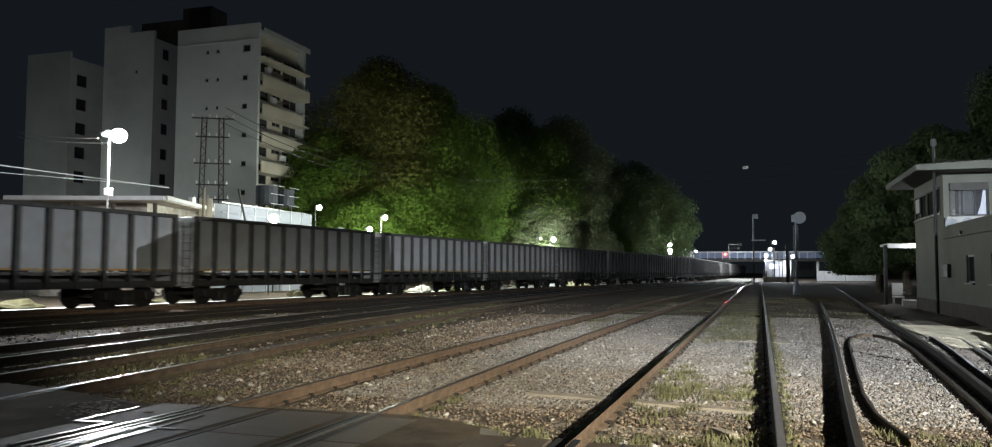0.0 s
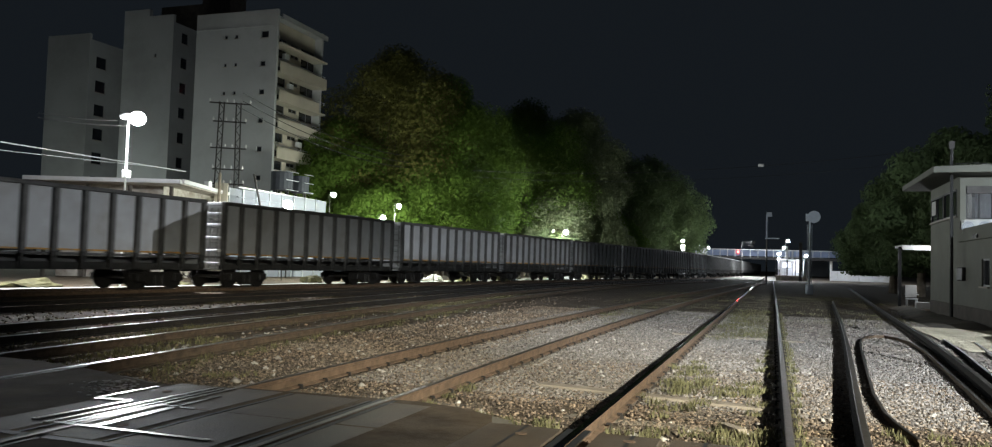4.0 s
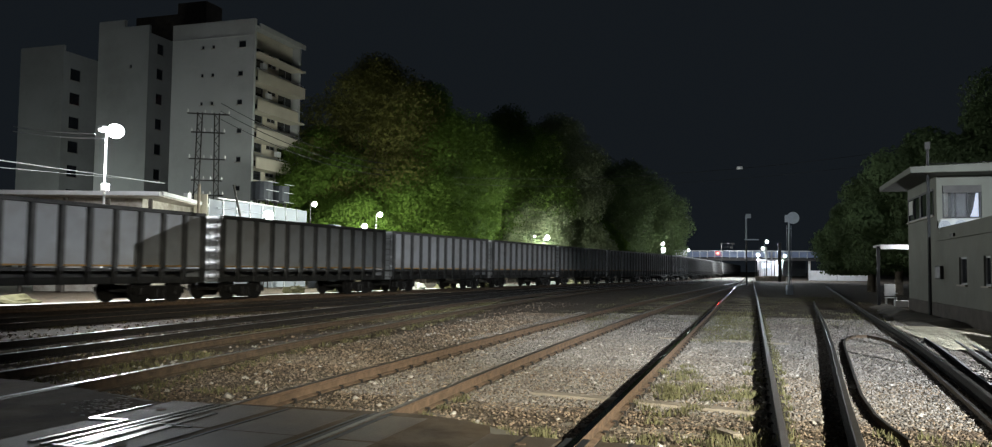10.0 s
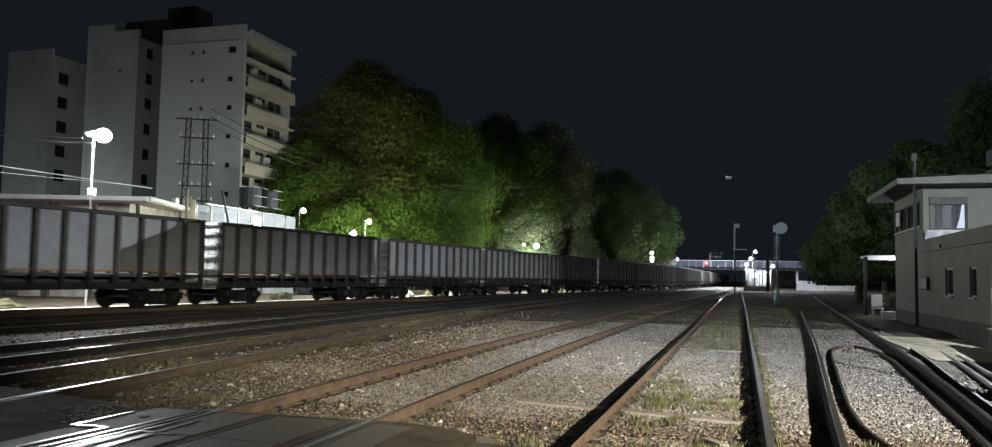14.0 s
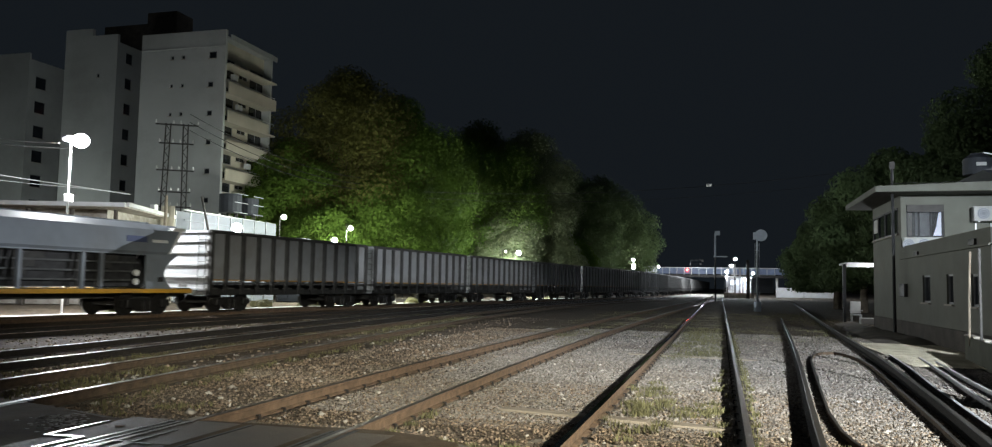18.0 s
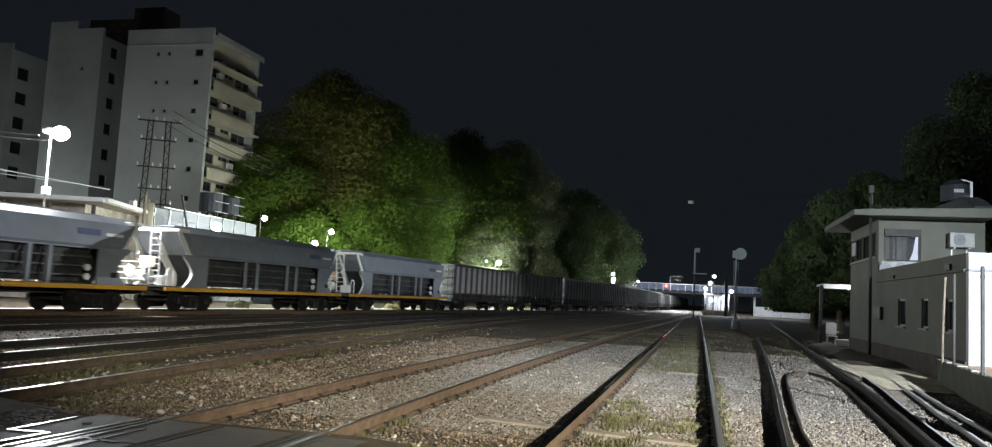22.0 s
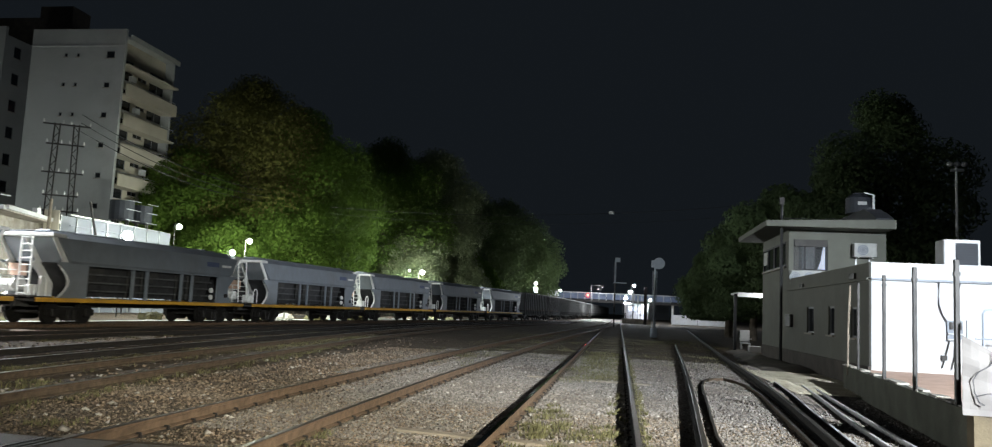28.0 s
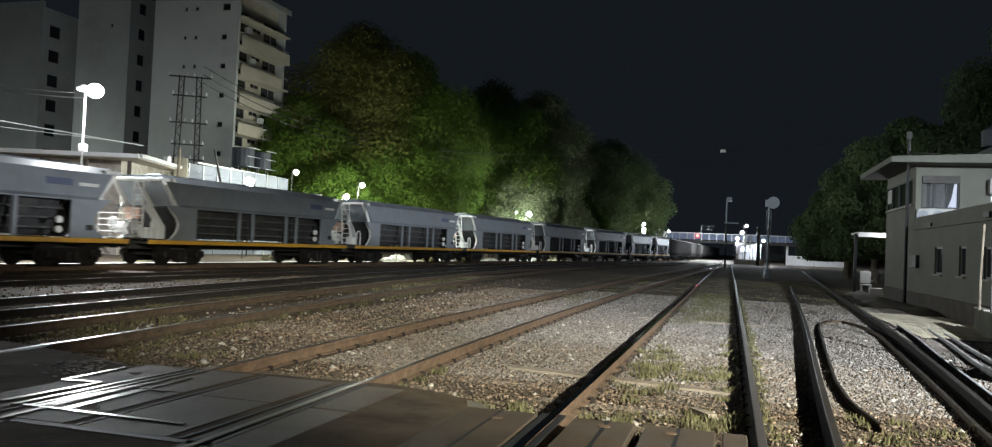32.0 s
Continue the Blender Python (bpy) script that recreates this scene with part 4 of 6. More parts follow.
cab_cable = thing("roof_cable", "slack dark cable looped over the cabin roof", "cable", (0, 0, 0))
cc = B()
pts = [(5.84, 31.6, 5.5), (6.5, 31.4, 5.5), (7.0, 31.3, 5.45), (7.6, 31.4, 5.52), (8.2, 32.2, 5.6), (9.2, 35.2, 5.8)]
sweep(cc, pts, 0.012, 5)
part("wire", cc, M_CABLE, cab_cable)

ub = thing("roof_cooler", "large white rooftop cooler with a grey grille", "air cooler", (8.4, 22.2, 3.06))
part("case", bevelled(box(B(), (0, 0, 0.42), (0.86, 0.6, 0.84)), 0.02), M_WALLW, ub)
gr = box(B(), (0.1, -0.31, 0.44), (0.52, 0.02, 0.62))
part("grille", gr, M_TANK, ub, "grey louvred grille")
for k in range(9):
    part("louvre", box(B(), (0.1, -0.325, 0.17 + k * 0.066), (0.5, 0.02, 0.02)), M_TANK, ub)
for k in range(2):
    sm = thing("rooftop_flood_lamp", "small white floodlight fixed to the annex roof edge", "flood lamp", (10.15 + k * 0.5, 22.0, 3.25), group="small floodlights on the annex roof")
    part("stem", tube(B(), (0, 0, 0), (0, 0, 0.16), 0.03, 6), M_POLE, sm)
    part("head", bevelled(box(B(), (0, -0.05, 0.26), (0.3, 0.22, 0.22)), 0.02), M_WALLW, sm)

mb = thing("meter_panel", "electric meter panel with conduits on the white wall", "meter panel", (8.14, 21.78, 0.62))
part("backboard", box(B(), (0, -0.03, 0.98), (0.36, 0.06, 0.5)), M_GREYP, mb)
for k in (-0.1, 0.0, 0.1):
    part("meter", bevelled(box(B(), (k, -0.08, 1.1), (0.07, 0.06, 0.18)), 0.008), M_DARKST, mb)
part("shelf", box(box(B(), (0, -0.09, 0.9), (0.36, 0.1, 0.03)), (0, -0.09, 0.76), (0.36, 0.1, 0.03)), M_WALLW, mb)
for pts in (((-0.35, -0.03, 2.2), (-0.36, -0.03, 1.6), (-0.28, -0.03, 1.35), (-0.18, -0.03, 1.2)), ((0.14, -0.03, 2.2), (0.08, -0.03, 1.8), (0.05, -0.03, 1.22)),
            ((-0.12, -0.03, 0.74), (-0.2, -0.03, 0.4), (-0.3, -0.03, 0.05)), ((0.02, -0.03, 0.74), (0.0, -0.03, 0.4), (-0.08, -0.03, 0.02)), ((0.1, -0.03, 0.74), (0.1, -0.03, 0.02))):
    part("conduit", sweep(B(), pts, 0.016), M_DARKST, mb)
part("junction_box", box(B(), (-0.26, -0.06, 0.3), (0.12, 0.08, 0.12)), M_DARKST, mb)

# ---- low wall, terrace, fence and banner ----
KX = lambda y: 4.41 + 0.1112 * (y - 11.3)
kw = thing("low_wall", "low weathered concrete wall round the annex yard", "wall", (0, 0, 0), 0, "", "structure")
part("wall_run", prism(B(), [(4.41, 11.52), (4.63, 11.52), (5.8, 22.0), (5.58, 22.0)], (1, 0, 0), (0, 1, 0), (0, 0, 1), (0, 0, -0.05), 0.64), M_KERB, kw)
part("wall_run", box(B(), (8.5, 11.41, 0.27), (8.2, 0.22, 0.64)), M_TAN, kw, "tan rendered front wall with stains")
cp = B()
rnd = random.Random(4)
y = 11.6
while y < 21.6:
    ln = rnd.uniform(0.3, 0.9)
    if rnd.random() < 0.6:
        box(cp, (KX(y + ln / 2) + 0.11 + rnd.uniform(-0.02, 0.02), y + ln / 2, 0.6), (0.2, ln, rnd.uniform(0.02, 0.06)), -6.3)
    y += ln
part("broken_capping", cp, M_CONC, kw, "crumbling whitewashed mortar")
bm = B()
prism(bm, [(4.62, 11.5), (12.5, 11.5), (12.5, 21.8), (5.8, 21.8)], (1, 0, 0), (0, 1, 0), (0, 0, 1), (0, 0, 0.0), 0.52)
solid("terrace", bm, M_TERRA, "raised pinkish paved yard in front of the annex", "paving", "structure")
fn = thing("yard_fence", "row of thin rusty steel posts on the low wall", "fence")
for y, zt, w in ((20.0, 2.62, 0.055), (17.04, 2.64, 0.06), (14.52, 2.64, 0.065), (12.08, 2.6, 0.065)):
    x = KX(y) + 0.012
    part("post", bevelled(box(B(), (x, y, zt / 2), (w, w, zt)), 0.008), M_DARKST, fn)
    part("insulator", box(B(), (x, y, zt - 0.2), (w + 0.015, w + 0.01, 0.05)), M_DARKST, fn)
part("end_post", sweep(B(), [(5.5, 21.3, 0.4), (5.51, 21.3, 1.5), (5.56, 21.32, 2.6)], 0.026, 8), M_WOOD, fn, "weathered brown post")
gt = thing("yard_gate", "grey tubular steel gate frame behind the banner", "gate", (4.6, 11.9, 0.52))
part("gate_frame", sweep(B(), [(0.17, 0, 0.0), (0.17, 0, 1.34), (0.19, 0, 1.38), (0.23, 0, 1.4), (0.73, 0, 1.41)], 0.016), M_GREYP, gt)
part("cross_bar", tube(B(), (0.07, 0, 1.0), (0.73, 0, 1.0), 0.013, 6), M_GREYP, gt)
part("gate_post", bevelled(box(B(), (0.745, 0, 0.755), (0.05, 0.05, 1.51)), 0.006), M_GREYP, gt)
part("hinge_panel", box(B(), (0.02, 0.02, 0.62), (0.1, 0.03, 1.24)), M_GREYP, gt)
part("end_post", bevelled(box(B(), (1.08, 0, 0.66), (0.045, 0.045, 1.32)), 0.006), M_GREYP, gt)
pf = thing("picket_fence", "low row of thin grey pickets along the white wall", "fence", (8.9, 21.2, 0.52))
part("rail", tube(tube(B(), (0, 0, 0.9), (3.4, 0, 0.9), 0.015, 6), (0, 0, 0.25), (3.4, 0, 0.25), 0.015, 6), M_GREYP, pf)
for k in range(15):
    part("picket", tube(B(), (0.05 + k * 0.235, 0, 0), (0.05 + k * 0.235, 0, 1.12), 0.012, 5, 0.004), M_GREYP, pf)

bn = thing("banner", "worn white cloth banner with a jersey drawing and lettering", "banner", (0, 11.27, 0))
v, f = [], []
NX, NZ = 28, 12
for i in range(NX + 1):
    x = 4.26 + 2.7 * i / NX
    top = 1.56 - 0.22 * (1 - abs(2 * ((i / NX * 2) % 1) - 1)) * 0.6 - (0.16 if i > 4 else 0.16 * i / 5)
    for j in range(NZ + 1):
        z = 0.55 + (top - 0.55) * j / NZ
        v.append((x, 0.02 * math.sin(i * 0.9 + j * 0.3) + 0.012 * math.sin(j * 1.3), z))
for i in range(NX):
    for j in range(NZ):
        a = i * (NZ + 1) + j
        f.append((a, a + NZ + 1, a + NZ + 2, a + 1))
cl = raw("cloth", v, f, M_BANNER, bn)
so = cl.modifiers.new("thick", "SOLIDIFY")
so.thickness = 0.008


def stroke(parent, pts, r=0.008):
    part("jersey_outline", sweep(B(), [(a, -0.035, b) for a, b in pts], r, 5), M_INK, parent)


JC = 4.77
stroke(bn, [(JC - 0.15, 1.36), (JC - 0.15, 1.27), (JC - 0.2, 1.19), (JC - 0.34, 1.1), (JC - 0.4, 1.0), (JC - 0.385, 0.85), (JC - 0.33, 0.72), (JC - 0.27, 0.69)])
stroke(bn, [(JC + 0.15, 1.36), (JC + 0.15, 1.28), (JC + 0.22, 1.19), (JC + 0.35, 1.09), (JC + 0.42, 0.97), (JC + 0.41, 0.85), (JC + 0.35, 0.74)])
stroke(bn, [(JC - 0.36, 0.8), (JC - 0.25, 0.83), (JC - 0.08, 0.86), (JC, 0.82), (JC + 0.1, 0.86), (JC + 0.28, 0.84), (JC + 0.36, 0.77)], 0.006)
stroke(bn, [(JC - 0.14, 1.26), (JC - 0.05, 1.22), (JC + 0.05, 1.22), (JC + 0.14, 1.27)], 0.005)
part("crest", tube(B(), (JC + 0.18, -0.032, 0.97), (JC + 0.18, -0.04, 0.97), 0.045, 14), M_SILL, bn, "round yellow crest")


def words(text, x, y, z, size, material, parent, rz=0.0):
    """Lettering that stands upright and faces the -y side."""
    cu_ = bpy.data.curves.new("lettering", "FONT")
    cu_.body, cu_.size, cu_.extrude = text, size, 0.004
    ob = new("lettering", cu_)
    dg = bpy.context.evaluated_depsgraph_get()
    me = bpy.data.meshes.new_from_object(ob.evaluated_get(dg))
    bpy.data.objects.remove(ob)
    me.materials.clear()
    me.materials.append(material)
    o = new("lettering", me)
    o.matrix_basis = pose(x, y, z, 90, 0, rz)
    o.parent = parent
    return o


words("10", JC - 0.07, -0.04, 0.87, 0.13, M_INK, bn)
words("PE", 5.24, -0.04, 1.0, 0.26, M_INK, bn)
words("GA", 5.15, -0.04, 0.72, 0.26, M_INK, bn)

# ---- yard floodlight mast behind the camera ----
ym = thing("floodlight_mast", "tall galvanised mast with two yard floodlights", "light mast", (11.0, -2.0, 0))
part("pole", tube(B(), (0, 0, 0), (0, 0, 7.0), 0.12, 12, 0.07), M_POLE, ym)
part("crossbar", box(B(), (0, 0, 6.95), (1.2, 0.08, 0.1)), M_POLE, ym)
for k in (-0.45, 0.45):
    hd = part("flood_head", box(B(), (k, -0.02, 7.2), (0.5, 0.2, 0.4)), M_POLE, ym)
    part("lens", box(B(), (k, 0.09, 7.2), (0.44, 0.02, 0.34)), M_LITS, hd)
# unseen visor added to cut the flood's beam towards the far wagons
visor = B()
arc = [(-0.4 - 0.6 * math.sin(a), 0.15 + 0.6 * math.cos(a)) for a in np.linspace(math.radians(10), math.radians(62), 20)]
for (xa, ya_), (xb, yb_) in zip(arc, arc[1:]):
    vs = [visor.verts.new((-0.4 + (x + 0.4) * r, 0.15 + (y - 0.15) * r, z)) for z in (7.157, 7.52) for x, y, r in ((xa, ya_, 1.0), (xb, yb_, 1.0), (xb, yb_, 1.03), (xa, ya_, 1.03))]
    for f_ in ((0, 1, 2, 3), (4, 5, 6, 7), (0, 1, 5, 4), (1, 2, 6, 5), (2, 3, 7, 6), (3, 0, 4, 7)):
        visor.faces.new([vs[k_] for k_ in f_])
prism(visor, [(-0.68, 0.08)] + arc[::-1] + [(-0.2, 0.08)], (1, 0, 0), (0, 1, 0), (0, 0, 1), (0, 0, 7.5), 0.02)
part("visor", visor, M_DARKST, ym, "dark visor added to keep the flood off the far wagons")


fl = thing("street_flood", "tall street floodlight with an added hood and shield shaping its beam", "street lamp", (28.9, 34.4, 0))
part("pole", tube(B(), (1.25, 0, 0), (1.25, 0, 7.74), 0.1, 10, 0.07), M_POLE, fl)
part("arm", box(B(), (0.6, 0, 7.74), (1.4, 0.1, 0.08)), M_POLE, fl)
# unseen hood added to keep the beam off flats and tree crowns
hood = B()
ring = [(math.cos(a), math.sin(a)) for a in np.linspace(math.radians(75), math.radians(285), 64)]
for (xa, ya_), (xb, yb_) in zip(ring, ring[1:]):
    vs = [hood.verts.new((x * r, y * r, z)) for z in (7.242, 7.68) for x, y, r in ((xa, ya_, 1.0), (xb, yb_, 1.0), (xb, yb_, 1.02), (xa, ya_, 1.02))]
    for f_ in ((0, 1, 2, 3), (4, 5, 6, 7), (0, 1, 5, 4), (1, 2, 6, 5), (2, 3, 7, 6), (3, 0, 4, 7)):
        hood.faces.new([vs[k_] for k_ in f_])
tube(hood, (0, 0, 7.66), (0, 0, 7.7), 1.02, 64)
part("hood", hood, M_DARKST, fl, "dark hood added to cut the beam above the wagons")
# unseen shield added to keep the beam off wheels and ground
apron = B()
ring = [(math.cos(a), math.sin(a)) for a in np.linspace(math.radians(110), math.radians(250), 48)]
for (xa, ya_), (xb, yb_) in zip(ring, ring[1:]):
    vs = [apron.verts.new((x * r, y * r, z)) for z in (6.7, 7.185) for x, y, r in ((xa, ya_, 1.0), (xb, yb_, 1.0), (xb, yb_, 1.02), (xa, ya_, 1.02))]
    for f_ in ((0, 1, 2, 3), (4, 5, 6, 7), (0, 1, 5, 4), (1, 2, 6, 5), (2, 3, 7, 6), (3, 0, 4, 7)):
        apron.faces.new([vs[k_] for k_ in f_])
for a in (112, 180, 248):
    box(apron, (1.03 * math.cos(math.radians(a)), 1.03 * math.sin(math.radians(a)), 7.15), (0.02, 0.02, 0.95), a)
part("glare_shield", apron, M_DARKST, fl, "dark shield added to cut the beam below the wagons")
part("lens", tube(B(), (0, 0, 7.5), (0, 0, 7.65), 0.12, 12), M_LITS, fl)


# ---- street lamps ----
def glow(parent, p, r, m, squash=1.0):
    return part("globe", ball(B(), p, r, 14, squash), m, parent, "glowing lamp head", True)


def street_lamp(q, r, m=M_LITS, label="bright white street lamp on a slim steel pole", group="street lamps by the trees"):
    s = thing("street_lamp", label, "street lamp", (q[0] - 0.45, q[1] + 0.2, 0), group=group)
    part("pole", tube(B(), (0, 0, 0), (0, 0, q[2] + 0.3), 0.035, 8, 0.025), M_DARKST, s)
    part("arm", tube(B(), (0, 0, q[2] + 0.28), (0.45, -0.2, q[2] + 0.22), 0.018, 6), M_DARKST, s)
    glow(s, (0.45, -0.2, q[2]), r, m, 1.0)
    return s


for q in PARK:
    pk = street_lamp(q, 0.2)
    if q is PARK[0]:
        part("junction_box", bevelled(box(B(), (0.55, -0.1, 4.45), (0.75, 0.3, 0.78)), 0.02), M_LADDER, pk, "white junction box")
        part("box_strap", box(B(), (0.1, -0.05, 4.45), (0.3, 0.05, 0.1)), M_DARKST, pk)
# poles and globes for the added out-of-sight fill lamps
for q in HIDDEN_FILL:
    street_lamp(q, 0.2, label="white fill lamp added out of sight behind buildings and trees", group="lamps of the street")
for q in FAR:
    fp_ = street_lamp(q, 0.26, group="lamps along the far platform", label="bright white lamp over the far platform")
    if 100 < q[1] < 150:
        part("panel", box(B(), (0.5, -0.35, q[2] - 1.15), (0.6, 0.06, 0.9)), M_LADDER, fp_, "white notice panel")
        part("panel_post", tube(B(), (0.5, -0.3, 0), (0.5, -0.3, q[2] - 0.6), 0.04, 6), M_DARKST, fp_)
street_lamp((-24.5, 92.0, 5.52), 0.11, group="lamps along the far platform", label="small white lamp over the far platform")
for q in STATION:
    street_lamp(q, 0.26, group="lamps at the station", label="bright white lamp at the distant station")
# body for the added foreground fill lamp
street_lamp((9.5, -3.0, 7.0), 0.2, label="warm fill lamp added behind the camera", group="lamps at the crossing")
for px_, py_ in ((-27.86, 29.1), (-34.0, 13.0)):
    pl = thing("platform_lamp", "white lamp post with a bright globe head and junction box", "lamp post", (px_, py_, 0), group="lamp posts on the platform")
    part("pole", tube(B(), (0, 0, 0), (0, 0, 7.55), 0.05, 10, 0.042), M_LADDER, pl, "white-painted pole")
    part("junction_box", bevelled(box(B(), (0.12, -0.09, 5.1), (0.32, 0.24, 0.34)), 0.02), M_LADDER, pl)
    part("lamp_bracket", ball(B(), (-0.16, 0, 7.78), 0.29, 12, 0.6), M_POLE, pl)
    glow(pl, (0.44, 0.09, 7.66), 0.36, M_LITW, 0.9)

# ---- canopy building, white wall and pylon behind the train ----
cn = thing("platform_building", "flat-roofed platform building with a pale canopy edge", "building", (0, 0, 0), 0, "", "structure")
part("canopy_slab", prism(B(), [(-42.6, 36.6), (-33.7, 39.5), (-38.0, 51.0), (-46.6, 49.0)], (1, 0, 0), (0, 1, 0), (0, 0, 1), (0, 0, 5.75), 0.12), M_CONC, cn)
part("fascia", prism(B(), [(-42.7, 36.5), (-33.6, 39.4), (-33.7, 39.7), (-42.7, 36.8)], (1, 0, 0), (0, 1, 0), (0, 0, 1), (0, 0, 5.78), 0.24), M_WALLW, cn, "pale lit fascia board")
part("fascia", prism(B(), [(-33.7, 39.7), (-33.6, 39.8), (-37.9, 51.0), (-38.1, 51.0)], (1, 0, 0), (0, 1, 0), (0, 0, 1), (0, 0, 5.82), 0.24), M_WALLW, cn)
part("wall", prism(B(), [(-42.0, 38.6), (-36.0, 40.8), (-38.6, 50.0), (-45.0, 48.0)], (1, 0, 0), (0, 1, 0), (0, 0, 1), (0, 0, 0), 5.75), M_CONC, cn)
for k in range(4):
    x, y = -41.5 + k * 2.4, 37.2 + k * 0.78
    part("column", tube(B(), (x, y, 0), (x, y, 5.6), 0.12, 8), M_DADO, cn)
part("roof_vent", box(B(), (-36.2, 45.2, 6.3), (0.35, 0.35, 0.4)), M_LADDER, cn)
ww = thing("white_wall", "long white panelled wall behind the freight train", "wall", (0, 0, 0), 0, "", "structure")
for k in range(8):
    a, b = k / 8, (k + 1) / 8
    p, q = (-37.0 + 0.7 * a, 48.4 + 12.2 * a), (-37.0 + 0.7 * b, 48.4 + 12.2 * b)
    part("wall_panel", box(B(), ((p[0] + q[0]) / 2, (p[1] + q[1]) / 2, 3.2), (0.16, 1.49, 6.4)), M_PANELW, ww)
    part("joint_post", box(B(), (p[0] + 0.02, p[1], 3.22), (0.2, 0.06, 6.44)), M_POLE, ww)
part("coping", box(B(), (-36.65, 54.5, 6.46), (0.26, 12.3, 0.08), 3.2), M_POLE, ww)
part("mid_rail", box(B(), (-36.52, 54.5, 5.75), (0.1, 12.3, 0.06), 3.2), M_GREYP, ww)
wl = thing("wall_lamp", "bright white lamp on a short post before the white wall", "lamp post", (-34.5, 52.2, 0))
part("post", tube(B(), (0, 0.1, 0), (0, 0.1, 5.3), 0.05, 8, 0.04), M_DARKST, wl)
glow(wl, (0, 0, 5.5), 0.36, M_LITW, 0.9)
rh = thing("relay_cabinet", "tall dark steel cabinet below a park lamp", "cabinet", (-32.6, 57.2, 0))
part("body", bevelled(box(B(), (0, 0, 2.5), (2.2, 1.2, 5.0)), 0.04), M_TANK, rh)
for k in (-0.52, 0.52):
    part("door", bevelled(box(B(), (k, -0.62, 2.5), (0.98, 0.05, 4.6)), 0.01), M_TANK, rh)
bp = solid("beige_panel", box(B(), (-36.5, 47.0, 3.3), (0.9, 0.12, 6.6), 20), M_BALC, "tall beige board at the end of the white wall", "board")
tp = solid("timber_post", tube(B(), (-35.9, 46.0, 0), (-35.9, 46.0, 7.2), 0.13, 8, 0.1), M_WOOD, "weathered timber post beside the white wall", "post")
st = solid("leaning_strut", tube(B(), (-35.6, 49.4, 7.5), (-35.2, 50.6, 3.0), 0.08, 6), M_DARKST, "dark steel strut leaning against the white wall", "strut")
for k, (x, y, r, hh) in enumerate(((-38.2, 56.8, 0.9, 1.5), (-38.0, 59.2, 0.75, 1.4))):
    t2 = thing("roof_tank", "dark round water tank on a raised stand", "water tank", (x, y, 0), group="tanks behind the white wall")
    part("tank", tube(B(), (0, 0, 7.0), (0, 0, 7.0 + hh), r, 16), M_TANK, t2)
    for a in range(4):
        part("leg", tube(B(), (r * 0.7 * math.cos(a * 1.57), r * 0.7 * math.sin(a * 1.57), 0), (r * 0.7 * math.cos(a * 1.57), r * 0.7 * math.sin(a * 1.57), 7.0), 0.07, 6), M_DARKST, t2)
    fr = B()
    for z in (7.0, 7.8, 8.5):
        for s in (-1, 1):
            tube(fr, (r + 0.1, s * r, z), (r + 0.1, -s * r * 0.2, z), 0.03, 5)
    part("rail_frame", fr, M_POLE, t2)

py = thing("lattice_pylon", "dark steel power pylon of two lattice posts with pale insulators", "pylon", (-38.9, 50.6, 0), 30)
for px_, lean in ((-0.55, -0.25), (0.65, 0.2)):
    for a in (-0.17, 0.17):
        part("leg", tube(B(), (px_ + lean + a, 0, 0), (px_ + a, 0, 13.1), 0.055, 6), M_DARKST, py)
    lt = B()
    for i in range(26):
        z0, z1 = i * 0.5, i * 0.5 + 0.5
        x0, x1 = px_ + lean * (1 - z0 / 13.1), px_ + lean * (1 - z1 / 13.1)
        tube(lt, (x0 - 0.17 * (-1) ** i, 0, z0), (x1 + 0.17 * (-1) ** i, 0, z1), 0.028, 4)
    part("lattice", lt, M_DARKST, py)
for z, w in ((13.0, 3.0), (11.6, 2.4), (9.6, 2.6), (8.0, 2.2), (6.9, 2.4)):
    part("crossarm", box(B(), (0.05, 0, z), (w, 0.12, 0.1)), M_DARKST, py)
    for x in (-w / 2 + 0.08, -0.2, 0.3, w / 2):
        part("insulator", tube(tube(B(), (x, -0.08, z + 0.05), (x, -0.08, z + 0.3), 0.05, 8), (x, -0.08, z + 0.12), (x, -0.08, z + 0.18), 0.09, 8), M_CURTAIN, py, "pale porcelain insulator")


def cable(p, q, sag, r, m, label, group=""):
    c = B()
    p, q = Vector(p), Vector(q)
    sweep(c, [p.lerp(q, i / 16) - Vector((0, 0, sag * 4 * i / 16 * (1 - i / 16))) for i in range(17)], r)
    return solid("overhead_cable", c, m, label, "cable", group=group)


cable((-37.1, 22.0, 6.95), (-36.7, 43.5, 7.0), 0.02, 0.035, M_CABLEW, "pale overhead cable lit by the platform lamp", "lit cables")
cable((-37.4, 22.0, 6.3), (-36.9, 42.0, 7.05), 0.05, 0.022, M_CABLEW, "pale overhead cable lit by the platform lamp", "lit cables")
cable((-44.0, 38.5, 9.9), (-28.0, 29.2, 7.35), 0.1, 0.034, M_CABLEW, "pale overhead cable ending at the platform lamp", "lit cables")
cable((-44.0, 38.5, 10.2), (-28.6, 29.2, 7.6), 0.1, 0.026, M_CABLEW, "pale overhead cable ending at the platform lamp", "lit cables")
cable((-37.9, 50.8, 13.8), (-33.0, 70.0, 11.5), 0.8, 0.03, M_CABLE, "dark power line leaving the pylon", "power lines")
cable((-37.9, 50.8, 12.6), (-33.0, 70.0, 10.4), 0.8, 0.03, M_CABLE, "dark power line leaving the pylon", "power lines")
cable((-37.9, 50.8, 13.2), (-33.0, 70.0, 10.9), 0.8, 0.03, M_CABLE, "dark power line leaving the pylon", "power lines")
